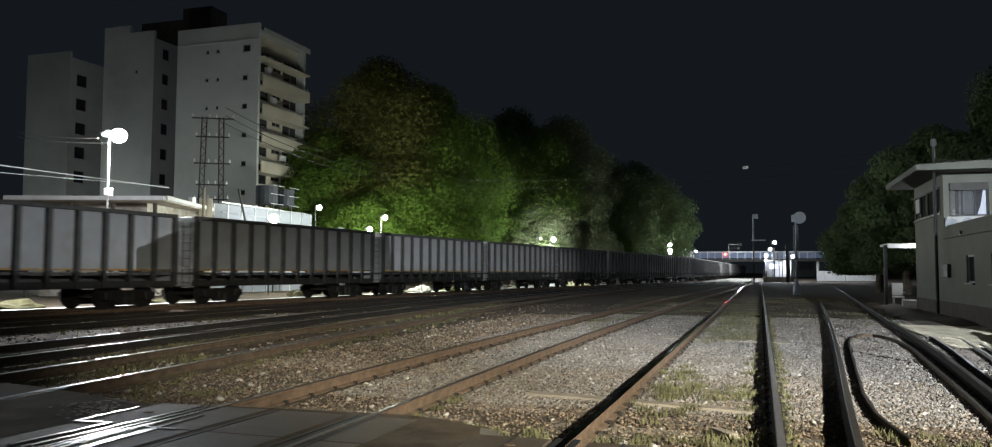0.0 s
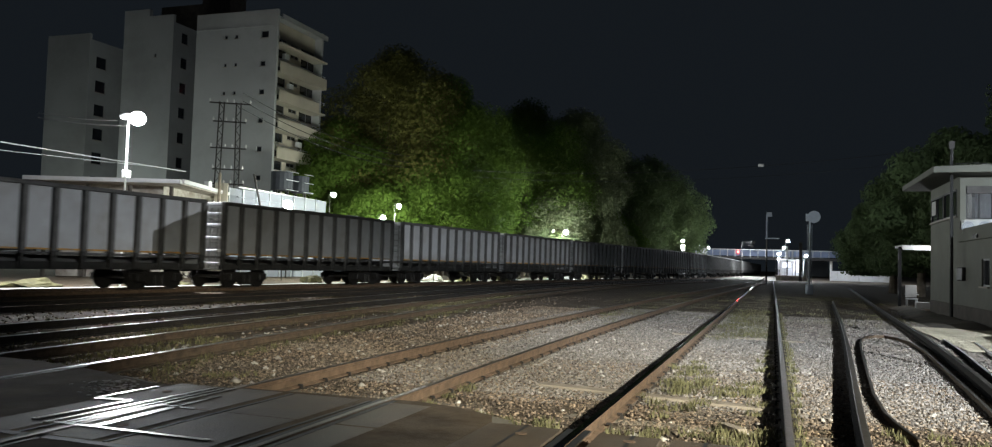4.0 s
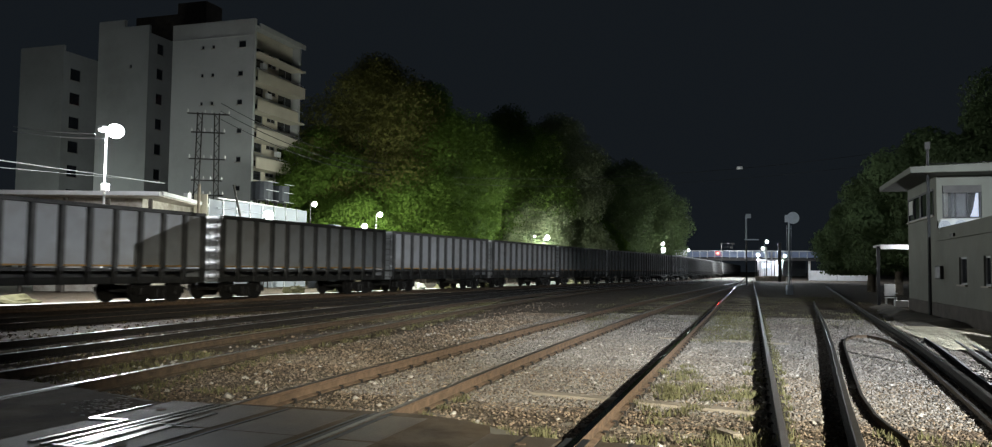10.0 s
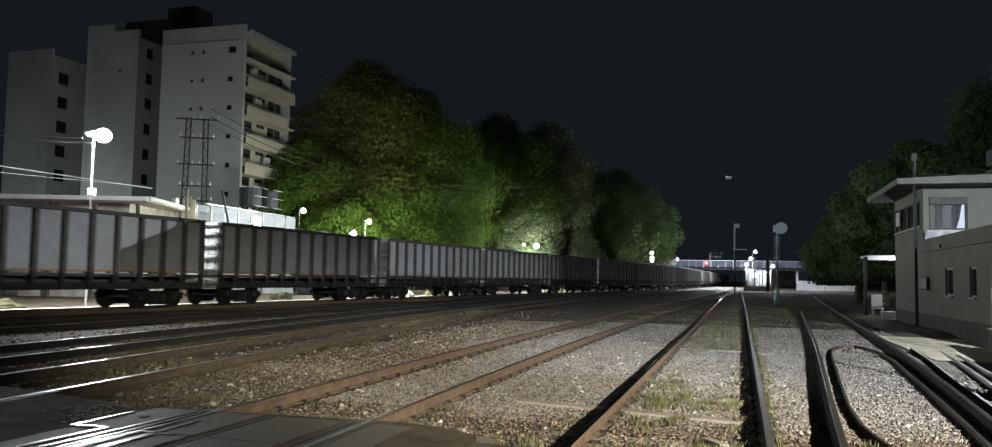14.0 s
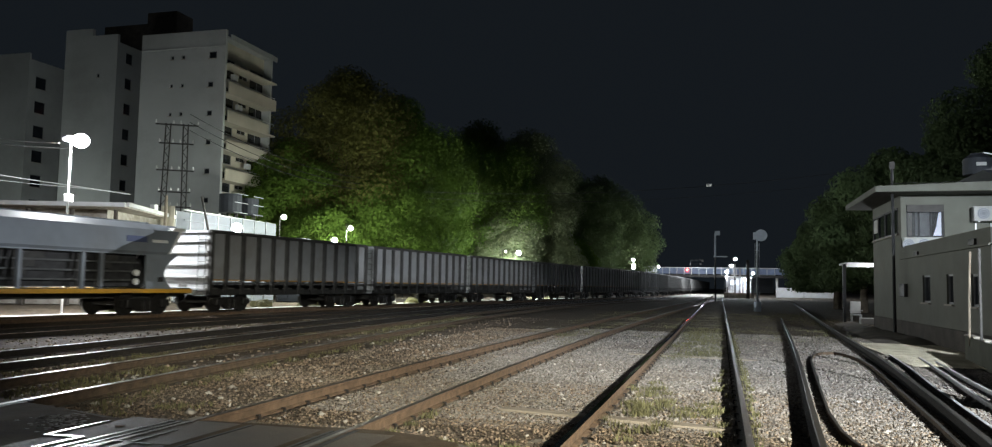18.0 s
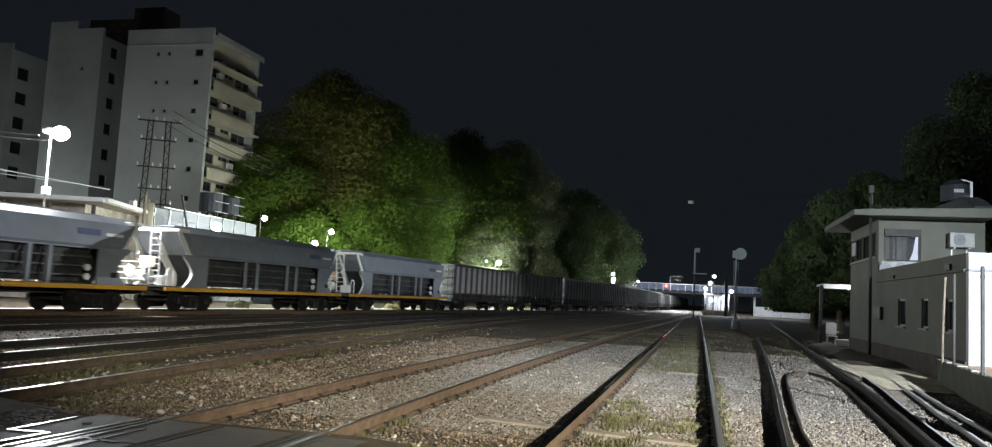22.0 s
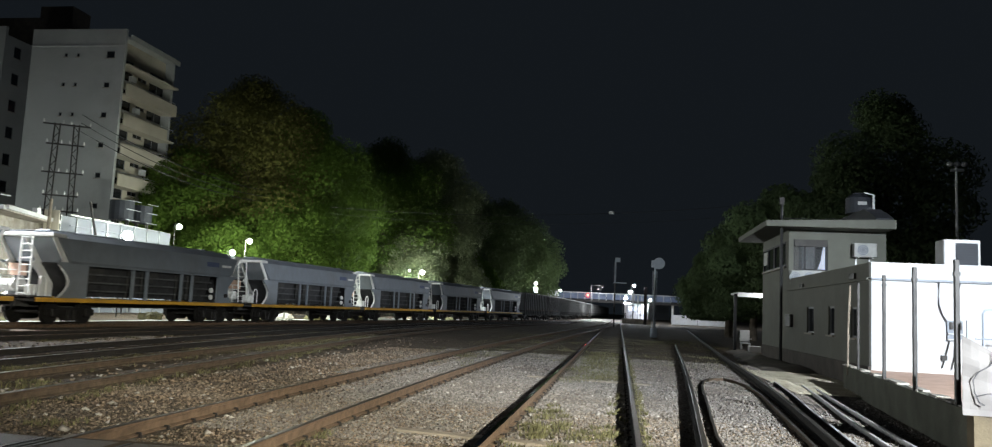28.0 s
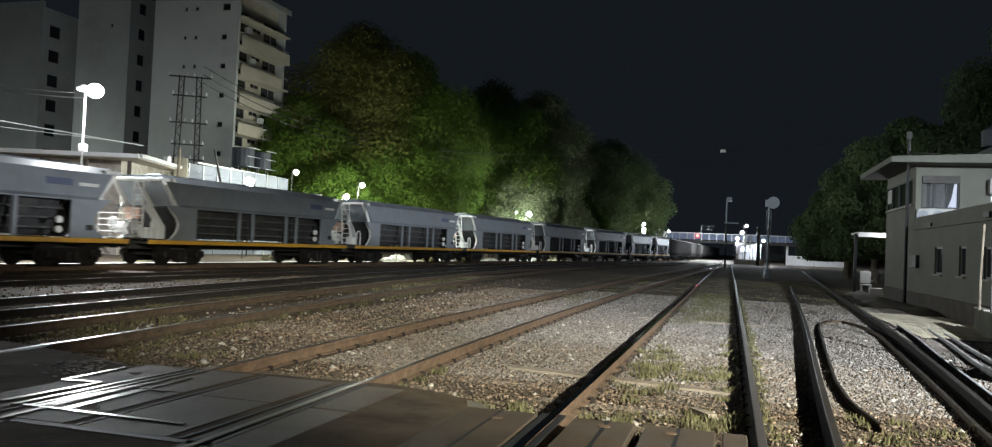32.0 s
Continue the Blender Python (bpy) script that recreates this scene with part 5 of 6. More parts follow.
cable((-25.0, 66.0, 9.6), (22.0, 58.0, 11.6), 1.4, 0.018, M_CABLE, "thin dark cable slung high across the tracks", "cables over the tracks")
cable((-25.0, 66.5, 9.1), (22.0, 58.4, 10.9), 1.5, 0.014, M_CABLE, "thin dark cable slung high across the tracks", "cables over the tracks")
cl2 = thing("cable_marker", "small pale marker hanging from the overhead cable", "marker", (-0.9, 60.0, 9.1))
part("marker_body", bevelled(box(B(), (0, 0, -0.05), (0.4, 0.12, 0.22)), 0.03), M_LADDER, cl2)
part("hanger", tube(B(), (0.05, 0, 0.05), (0.05, 0, 0.3), 0.015, 5), M_CABLE, cl2)

# ---- blocks of flats ----
def tower(label):
    return thing("apartment_block", label, "apartment building", (0, 0, 0), 0, "blocks of flats", "structure")


fa = tower("grey nine-storey apartment block with cream balconies")
AX0, AX1, AY0, AY1, AH = -51.75, -42.85, 62.0, 70.4, 24.1
WA = []
for k in range(8):
    z = 21.6 - 2.62 * k
    for u in (3.2, 4.35):
        if k < 3:
            WA.append((u, u + 0.32, z, z + 0.35))
    WA.append((7.2, 7.75 if k != 0 else 8.0, z - 0.1, z + (0.4 if k else 0.55)))
part("front_wall", wall(B(), (AX0, AY0), (AX1, AY0), 0, AH, 0.3, WA), M_APT, fa)
for u0, u1, z0, z1 in WA:
    window_unit("window", (AX0 + u0, AY0), (AX0 + u1, AY0), z0, z1, fa)
part("west_wall", box(B(), (AX0 + 0.15, (AY0 + AY1) / 2 + 0.15, AH / 2), (0.3, AY1 - AY0 - 0.3, AH)), M_APT, fa)
part("north_wall", box(B(), ((AX0 + AX1) / 2, AY1 - 0.15, AH / 2), (AX1 - AX0 - 0.6, 0.3, AH)), M_APT, fa)
part("roof", box(B(), ((AX0 + AX1) / 2, (AY0 + AY1) / 2, AH - 0.5), (AX1 - AX0 - 0.6, AY1 - AY0 - 0.6, 0.2)), M_APT, fa)
part("roof_line", box(B(), ((AX0 + AX1) / 2, AY0 - 0.02, AH - 1.5), (AX1 - AX0, 0.06, 0.08)), M_APT, fa)
HB = []
for k in range(8):
    z = 20.0 - 2.62 * k
    HB += [(0.5, 2.9, z + 0.1, z + 2.0), (3.6, 5.0, z + 0.6, z + 1.9), (5.4, 8.0, z + 0.1, z + 2.0)]
part("balcony_wall", wall(B(), (AX1 - 1.1, AY0 + 0.3), (AX1 - 1.1, AY1), 0, AH, 0.25, HB), M_BALC, fa)
for u0, u1, z0, z1 in HB:
    window_unit("window", (AX1 - 1.1, AY0 + 0.3 + u0), (AX1 - 1.1, AY0 + 0.3 + u1), z0, z1, fa, bars=2)
for k in range(9):
    z = 22.4 - 2.62 * k
    b = part("balcony", box(B(), (AX1 - 0.5, (AY0 + AY1) / 2 + 0.2, z - 1.35), (1.5, AY1 - AY0 - 0.4, 0.16)), M_BALC, fa)
    if k:
        part("parapet", box(B(), (AX1 + 0.2, (AY0 + AY1) / 2 + (0.2 if k % 2 else -0.4), z - 0.85), (0.1, AY1 - AY0 - (0.4 if k % 2 else 1.6), 0.95)), M_BALC, b)
        rl = B()
        tube(rl, (AX1 + 0.2, AY0 + 0.2, z - 0.2), (AX1 + 0.2, AY1 - 0.2, z - 0.2), 0.025, 5)
        for j in range(9):
            yy = AY0 + 0.3 + j * (AY1 - AY0 - 0.6) / 8
            tube(rl, (AX1 + 0.2, yy, z - 0.4), (AX1 + 0.2, yy, z - 0.2), 0.02, 4)
        part("railing", rl, M_POLE, b)
        if k in (1, 2, 4):
            part("balcony_cooler", box(B(), (AX1 - 0.4, AY0 + 1.2 + k * 0.9, z + 0.4), (0.3, 0.7, 0.5)), M_WALLW, b)
part("roof_parapet", box(B(), (AX1 + 0.15, (AY0 + AY1) / 2 + 0.3, AH - 0.55), (0.15, AY1 - AY0 - 0.6, 0.45)), M_APT, fa)

fb_ = tower("tall grey apartment block with dark stairwell windows")
WB = [(1.0, 2.0, 24.2 - 2.7 * k, 25.4 - 2.7 * k) for k in range(9)] + [(4.6, 5.5, 24.0 - 2.7 * k, 25.2 - 2.7 * k) for k in range(9)]
part("front_wall", wall(B(), (-67.2, 69.0), (-60.6, 69.0), 0, 27.0, 0.3, [(4.2, 4.5, 22.5, 22.9)]), M_APT, fb_)
window_unit("window", (-63.0, 69.0), (-62.7, 69.0), 22.5, 22.9, fb_)
part("front_step", box(B(), (-65.5, 69.2, 27.4), (3.4, 0.4, 0.8)), M_APT, fb_)
part("east_wall", wall(B(), (-60.6, 69.3), (-60.6, 77.0), 0, 26.2, 0.3, WB), M_APT, fb_)
for u0, u1, z0, z1 in WB:
    window_unit("window", (-60.6, 69.3 + u0), (-60.6, 69.3 + u1), z0, z1, fb_)
part("back", box(B(), (-64.0, 74.0, 13.0), (6.0, 8.5, 26.0)), M_APT, fb_)
ph = part("penthouse", box(B(), (-68.4, 81.2, 28.9), (6.2, 4.0, 5.6)), M_DADO, fb_)
part("lift_tower", box(B(), (-63.3, 80.5, 29.5), (4.0, 3.0, 6.8)), M_DADO, ph)

fc = tower("distant dim grey apartment block")
WC = [(0.8, 2.4, 24.4 - 3.0 * k, 25.9 - 3.0 * k) for k in range(8)]
part("front_wall", wall(B(), (-87.0, 77.0), (-80.2, 77.0), 0, 28.5, 0.3), M_APT, fc)
part("east_wall", wall(B(), (-80.2, 77.3), (-80.2, 86.0), 0, 27.8, 0.3, WC), M_APT, fc)
for u0, u1, z0, z1 in WC:
    window_unit("window", (-80.2, 77.3 + u0), (-80.2, 77.3 + u1), z0, z1, fc)
part("back", box(B(), (-83.7, 82.0, 13.8), (6.0, 8.5, 27.6)), M_APT, fc)


# ---- signals, kiosk and distance ----
ds = thing("disc_signal", "tall grey signal post with a round disc target", "railway signal", (2.45, 62.0, 0))
part("post", tube(B(), (0, 0, 0), (0, 0, 5.3), 0.075, 10, 0.06), M_GREYP, ds)
part("disc", tube(B(), (0.28, -0.08, 5.55), (0.28, -0.02, 5.55), 0.4, 28), M_GREYP, ds)
part("disc_rim", tube(B(), (0.28, -0.02, 5.55), (0.28, 0.06, 5.55), 0.43, 28), M_GREYP, ds)
part("lamp_case", box(B(), (-0.12, 0, 5.5), (0.3, 0.35, 0.5)), M_GREYP, ds)
part("base_box", bevelled(box(B(), (0, 0, 0.35), (0.5, 0.45, 0.7)), 0.03), M_GREYP, ds)
lad = B()
for k in (-0.15, 0.15):
    tube(lad, (k, 0.28, 0), (k, 0.16, 5.0), 0.018, 5)
for i in range(15):
    tube(lad, (-0.15, 0.27 - i * 0.007, 0.3 + i * 0.32), (0.15, 0.27 - i * 0.007, 0.3 + i * 0.32), 0.014, 5)
part("ladder", lad, M_GREYP, ds)
m2 = thing("signal_bracket", "slim signal mast with a short bracket arm", "railway signal", (-0.75, 100.0, 0))
part("mast", tube(B(), (0, 0, 0), (0, 0, 8.0), 0.1, 8, 0.08), M_DARKST, m2)
part("upper_mast", tube(B(), (0, -0.12, 5.4), (0, -0.12, 8.2), 0.1, 8), M_GREYP, m2)
part("signal_head", box(B(), (0.25, -0.1, 8.2), (0.6, 0.3, 0.5)), M_GREYP, m2)
part("bracket_arm", box(B(), (0.6, -0.1, 5.4), (1.6, 0.12, 0.12)), M_GREYP, m2)

fbm = thing("footbridge", "distant steel footbridge with lit side panels over the tracks", "footbridge", (0, 0, 0), 0, "", "structure")
part("deck", box(B(), (0, 234.0, 5.0), (44.0, 2.6, 0.7)), M_DARKST, fbm)
for k in range(22):
    x = -21 + k * 2.0
    part("side_panel", box(B(), (x, 232.7, 6.3), (1.8, 0.08, 1.5)), M_BRIDGE, fbm)
    part("upright", box(B(), (x + 1.0, 232.65, 6.3), (0.12, 0.14, 2.0)), M_POLE, fbm)
part("top_rail", box(B(), (0, 232.65, 7.25), (44.0, 0.16, 0.16)), M_POLE, fbm)
for x in (-21.0, 3.6, 14.6):
    part("pier", box(B(), (x, 234.0, 2.4), (0.6, 1.6, 4.8)), M_CONC, fbm)
part("beacon", ball(B(), (-9.2, 232.5, 6.6), 0.28, 10), M_LITR, fbm, "red light")

kx = thing("station_shelter", "brightly lit white station shelter far down the line", "shelter", (2.9, 150.0, 0))
part("back_wall", box(B(), (0, 1.2, 1.9), (4.2, 0.2, 3.4)), M_WALLW, kx)
part("roof", box(B(), (0, 0, 3.7), (4.6, 3.0, 0.18)), M_WALLW, kx)
for x in (-1.9, -0.6, 0.7, 1.9):
    part("column", box(B(), (x, -1.2, 1.85), (0.16, 0.16, 3.7)), M_DARKST, kx)
part("light_box", box(B(), (-0.7, -1.0, 2.7), (1.3, 0.2, 0.8)), M_LITSIGN, kx, "glowing sign box")
part("light_box", box(B(), (1.2, -1.1, 2.2), (0.6, 0.2, 1.5)), M_LITSIGN, kx, "glowing sign box")
part("platform_face", box(B(), (0, -2.0, 0.45), (5.0, 1.2, 0.9)), M_CONC, kx)
pd = solid("dark_column", box(B(), (4.2, 141.0, 3.2), (0.5, 0.5, 6.4)), M_DARKST, "dark tall column beside the station shelter", "column")
fw = thing("far_wall", "long low whitewashed wall beyond the tracks", "wall", (0, 0, 0), 0, "", "structure")
for k in range(10):
    part("wall_panel", box(B(), (11.0 + k * 1.25, 168.0 + k * 0.3, 1.0), (1.2, 0.25, 1.9)), M_WALLW, fw)
    if k % 3 == 0:
        part("post", box(B(), (10.4 + k * 1.25, 167.6 + k * 0.3, 1.6), (0.25, 0.25, 3.2)), M_WALLW, fw)
# lamp added to brighten the far wall
point_lamp("wall_light", (15.0, 158.0, 6.0), 2600, 0.3)
for q in ((15.0, 158.4, 6.3),):
    street_lamp(q, 0.2, group="lamps at the station", label="small lamp added to brighten the far wall")
bt = solid("far_track_bed", box(B(), (-5.0, 200.0, 0.0), (11.0, 110.0, 0.06)), M_CONC, "pale lit ground between the far tracks", "ground", "structure")
# fill lamps added to brighten the far ground, hooded to hide their globes
for q in ((-4.0, 180.0, 7.5), (-5.0, 208.0, 7.5)):
    yl = thing("yard_lamp", "fill lamp added between the far tracks, its globe hidden by a dark hood", "lamp post", (q[0] - 2.4, q[1], 0), group="hooded yard lamps")
    part("post", tube(B(), (0, 0, 0), (0, 0, q[2] + 0.1), 0.06, 8, 0.04), M_DARKST, yl)
    part("arm", tube(B(), (0, 0, q[2] + 0.1), (2.4, 0, q[2] + 0.1), 0.03, 6), M_DARKST, yl)
    part("hood", box(B(), (2.4, -0.25, q[2] + 0.02), (0.6, 0.04, 0.5)), M_DARKST, yl)
    part("lens", box(B(), (2.4, 0, q[2] - 0.02), (0.4, 0.3, 0.06)), M_LITS, yl)
    point_lamp("yard_light", (q[0], q[1], q[2] - 0.4), 11000, 0.3, (0.86, 0.93, 1.0))

for x, y, w in ((-17.9, 172.0, 1.6), (-15.9, 182.0, 0.8), (-16.2, 200.0, 2.2)):
    tw = thing("platform_tower", "white lit stair tower of the footbridge", "stair tower", (x, y, 0), group="stair towers")
    part("tower_wall", box(B(), (0, 0, 3.3), (w, 0.9, 6.6)), M_WALLW, tw)
    part("cap", box(B(), (0, 0, 6.7), (w + 0.4, 1.3, 0.2)), M_DARKST, tw)
for x, h in ((0.9, 4.2), (2.2, 6.0), (3.1, 5.2), (4.6, 4.6)):
    lp = thing("light_totem", "narrow white lit panel post at the station", "panel post", (x, 148.4, 0), group="panel posts at the station")
    part("post", box(B(), (0, 0, h / 2), (0.1, 0.1, h)), M_DARKST, lp)
    part("panel", box(B(), (0, -0.08, h - 1.2), (0.3, 0.05, 2.2)), M_WALLW, lp)
    part("foot", box(B(), (0, 0, 0.1), (0.4, 0.4, 0.2)), M_CONC, lp)
tb = solid("tower_block", box(B(), (12.0, 345.0, 5.0), (16.0, 12.0, 10.0)), M_APT, "dark low building beyond the footbridge", "building", "structure")

ki = thing("kiosk_awning", "small lit awning with pale posts beside the cabin", "awning", (7.0, 45.0, 0))
part("roof_sheet", box(B(), (0.3, 0, 3.0), (2.7, 2.6, 0.1)), M_WALLW, ki)
part("valance", box(B(), (0.3, -1.3, 2.92), (2.7, 0.05, 0.22)), M_LADDER, ki)
for x in (-1.15, 0.75):
    part("post", box(B(), (x, -1.2, 1.48), (0.14, 0.14, 2.96)), M_CABLE if x < 0 else M_LADDER, ki)
part("fascia_box", box(B(), (0.95, -1.15, 2.55), (0.6, 0.3, 0.6)), M_LADDER, ki, "white box under the awning")
part("tube_lamp", box(B(), (0.3, -0.2, 2.9), (0.9, 0.1, 0.06)), M_LITS, ki)
point_lamp("awning_light", (7.7, 42.9, 2.5), 220, 0.1)
ch = thing("plastic_chair", "white plastic chair under the awning", "chair", (6.35, 43.6, 0))
part("seat", bevelled(box(B(), (0, 0, 0.44), (0.5, 0.48, 0.06)), 0.02), M_CASE, ch)
part("backrest", bevelled(box(B(), (0, 0.24, 0.8), (0.5, 0.05, 0.6)), 0.02), M_CASE, ch)
for sx in (-1, 1):
    for sy in (-1, 1):
        part("leg", box(B(), (sx * 0.21, sy * 0.2, 0.21), (0.05, 0.05, 0.42)), M_CASE, ch)
    part("armrest", box(B(), (sx * 0.26, 0, 0.66), (0.05, 0.45, 0.04)), M_CASE, ch)
cr = thing("plastic_crate", "white crate on the ground by the awning", "crate", (6.75, 43.2, 0))
part("crate_body", bevelled(box(B(), (0, 0, 0.16), (0.6, 0.4, 0.32)), 0.02), M_CASE, cr)

fm = thing("floodlight_mast", "slim mast with three switched-off floodlights", "light mast", (19.6, 51.5, 0), group="floodlight masts")
part("pole", tube(B(), (0, 0, 0), (0, 0, 11.3), 0.1, 10, 0.07), M_LADDER, fm, "white-painted mast tube")
part("platform", box(B(), (0.05, 0, 11.15), (0.7, 0.2, 0.14)), M_POLE, fm)
for k in (-0.4, 0.0, 0.4):
    part("flood_head", ball(B(), (k, -0.1, 11.5), 0.19, 10, 0.8), M_POLE, fm)
rt = thing("radio_mast", "far dark radio mast with a red beacon", "radio mast", (118.5, 276.6, 0))
part("mast", tube(B(), (0, 0, 0), (0, 0, 70.0), 0.1, 6, 0.05), M_CABLE, rt)
part("beacon", ball(B(), (0, 0, 70.3), 0.45, 10), M_LITRM, rt, "red light")


# ---- trees ----
def tree(x, y, h, r, seed, leaf, leaves=9000, size=0.34, lobes=13, base=0.25, label="", squash=1.0):
    """Tapered trunk, limbs, and a crown of small leaf blades gathered in uneven lobes."""
    rg = np.random.default_rng(seed)
    t = thing("tree", label, "tree", (x, y, 0), group="trees round the yard")
    part("trunk", tube(tube(B(), (0, 0, 0), (0.1, 0.1, h * 0.3), 0.32, 10, 0.24), (0.1, 0.1, h * 0.3), (-0.1, 0.2, h * 0.62), 0.24, 10, 0.1), M_BARK, t)
    cen = []
    for k in range(lobes):
        a = k * 2.4 + rg.uniform(-0.4, 0.4)
        u = (k + 0.5) / lobes
        z = h * (base + (0.94 - base) * u)
        w = r * (0.78 * math.sin(math.pi * min(1, 0.22 + 0.78 * u)) + 0.05)
        c = np.array([w * math.cos(a), w * math.sin(a) * 0.9, z])
        cen.append((c, r * rg.uniform(0.38, 0.6) * (1.0 if u < 0.8 else 0.75)))
        part("limb", tube(B(), (0, 0.1, h * (0.25 + 0.3 * u)), tuple(c * np.array([0.8, 0.8, 0.97])), 0.11, 6, 0.03), M_BARK, t)
    cen.append((np.array([0, 0, h * 0.6]), r * 0.62))
    cen.append((np.array([0, 0, h * 0.88]), h * 0.11))
    wts = np.array([c[1] ** 2 for c in cen])
    idx = rg.choice(len(cen), leaves, p=wts / wts.sum())
    C = np.array([c[0] for c in cen])[idx]
    R = np.array([c[1] for c in cen])[idx][:, None]
    d = rg.normal(size=(leaves, 3))
    d /= np.linalg.norm(d, axis=1)[:, None]
    # twigs: pull leaves into small tufts on the lobe's shell
    tw = rg.normal(size=(leaves // 14 + 1, 3))
    tw /= np.linalg.norm(tw, axis=1)[:, None]
    d = d * 0.45 + tw[rg.integers(0, len(tw), leaves)]
    d /= np.linalg.norm(d, axis=1)[:, None]
    P = C + d * R * rg.uniform(0.62, 1.12, (leaves, 1)) * np.array([1, 1, 0.8 * squash])
    keep = P[:, 2] > h * max(0.12, base * 0.8)
    P = P[keep]
    n = len(P)
    # blades lie along the shell of the crown, loosely tilted
    out = d[keep] + rg.normal(size=(n, 3)) * 0.4
    a = np.cross(out, rg.normal(size=(n, 3)))
    a /= np.linalg.norm(a, axis=1)[:, None]
    b = np.cross(out, a)
    b /= np.linalg.norm(b, axis=1)[:, None]
    s = (size * rg.uniform(0.6, 1.4, (n, 1)))
    V = np.stack([P - a * s * 0.9, P + b * s * 0.42, P + a * s * 0.9, P - b * s * 0.42], 1).reshape(-1, 3)
    F = np.arange(n * 4).reshape(-1, 4)
    cr_ = raw("crown", V.tolist(), F.tolist(), leaf, t)
    cr_["kind"] = "stuff"
    return t


GREEN = "broad green street tree lit from below by park lamps"
DIM = "tall dark tree standing in shadow"
PALE = "pale-leaved tree lit by a platform lamp"
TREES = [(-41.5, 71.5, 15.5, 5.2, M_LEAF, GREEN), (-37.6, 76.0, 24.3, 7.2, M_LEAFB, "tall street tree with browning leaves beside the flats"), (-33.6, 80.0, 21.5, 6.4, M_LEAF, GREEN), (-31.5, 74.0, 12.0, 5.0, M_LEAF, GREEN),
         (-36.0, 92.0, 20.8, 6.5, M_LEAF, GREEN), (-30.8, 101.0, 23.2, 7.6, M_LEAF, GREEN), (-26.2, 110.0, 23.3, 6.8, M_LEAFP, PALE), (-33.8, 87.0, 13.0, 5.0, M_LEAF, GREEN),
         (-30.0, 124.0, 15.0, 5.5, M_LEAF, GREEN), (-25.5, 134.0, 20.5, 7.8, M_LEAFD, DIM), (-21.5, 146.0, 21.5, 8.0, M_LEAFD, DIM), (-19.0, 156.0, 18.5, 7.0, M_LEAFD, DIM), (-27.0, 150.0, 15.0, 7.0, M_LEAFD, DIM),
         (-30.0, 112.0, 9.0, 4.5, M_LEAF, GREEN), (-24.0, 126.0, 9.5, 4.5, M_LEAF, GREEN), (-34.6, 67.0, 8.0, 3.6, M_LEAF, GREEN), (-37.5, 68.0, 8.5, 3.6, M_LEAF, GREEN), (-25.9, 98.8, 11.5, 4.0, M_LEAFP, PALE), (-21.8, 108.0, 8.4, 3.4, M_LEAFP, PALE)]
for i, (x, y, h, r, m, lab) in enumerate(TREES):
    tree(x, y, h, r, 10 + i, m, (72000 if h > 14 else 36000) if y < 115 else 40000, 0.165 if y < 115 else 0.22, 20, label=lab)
for i, (x, y, h, r) in enumerate(((17.4, 57.0, 17.5, 5.0), (13.6, 55.0, 12.0, 4.0), (11.0, 58.0, 11.0, 4.0), (10.2, 66.0, 10.0, 3.8), (9.6, 76.0, 9.0, 3.4), (10.5, 80.0, 9.0, 4.0))):
    tree(x, y, h, r, 40 + i, M_LEAFN, 36000, 0.17, base=0.2, label="dark leafy tree behind the signal cabin")

# ---- pavement and pale ground ----
pv = thing("platform", "pale trodden ground strip behind the freight train", "platform", (0, 0, 0), 0, "", "structure")
bm = B()
ys = np.arange(-20, 131, 0.8)
for a, b in zip(ys, ys[1:]):
    xa, xb = [float(np.interp(v, LY, LX)) - 1.15 + 0.55 * noise.noise(Vector((v * 0.55, 3.1, 0))) for v in (a, b)]
    wa, wb = [2.3 + 0.9 * noise.noise(Vector((v * 0.2, 7.7, 0))) for v in (a, b)]
    bm.faces.new([bm.verts.new(p) for p in ((xa, a, 0.02), (xb, b, 0.02), (xb - wb, b, 0.07), (xa - wa, a, 0.07))])
part("surface", bm, M_PALEC, pv)
rs = np.random.default_rng(5)
for k in range(26):
    y = rs.uniform(18, 95)
    x = float(np.interp(y, LY, LX)) - rs.uniform(2.8, 4.5)
    g_ = ball(B(), (0, 0, 0), 1.0, 14)
    sc = Vector((rs.uniform(0.4, 1.1), rs.uniform(0.5, 1.6), rs.uniform(0.15, 0.55)))
    for v_ in g_.verts:
        kk = 1 + 0.6 * noise.noise(v_.co * 1.7 + Vector((k * 3.1, 0, 0))) + 0.25 * noise.noise(v_.co * 5)
        v_.co = Vector((v_.co.x * sc.x, v_.co.y * sc.y, v_.co.z * sc.z)) * kk
    ob = solid("earth_mound", g_, M_PALEC if k % 3 == 0 else M_GRASS, "low pale earth mound beside the platform edge", "mound", group="mounds by the platform")
    ob.location = (x, y, 0.03)
bm = B()
prism(bm, [(4.6, 20.2), (5.3, 20.9), (5.62, 22.05), (6.1, 22.3), (6.1, 26.5), (5.3, 27.0), (4.6, 27.3), (4.1, 27.1), (4.1, 25.5), (4.25, 23.8), (4.4, 22.0)], (1, 0, 0), (0, 1, 0), (0, 0, 1), (0, 0, -0.02), 0.06)
solid("sandy_path", bm, M_SAND, "pale trodden sandy path beside the annex", "path", "structure")

sb = B()
gy, gx = np.arange(26.6, 44.1, 0.7), np.linspace(0, 1, 7)
vv = []
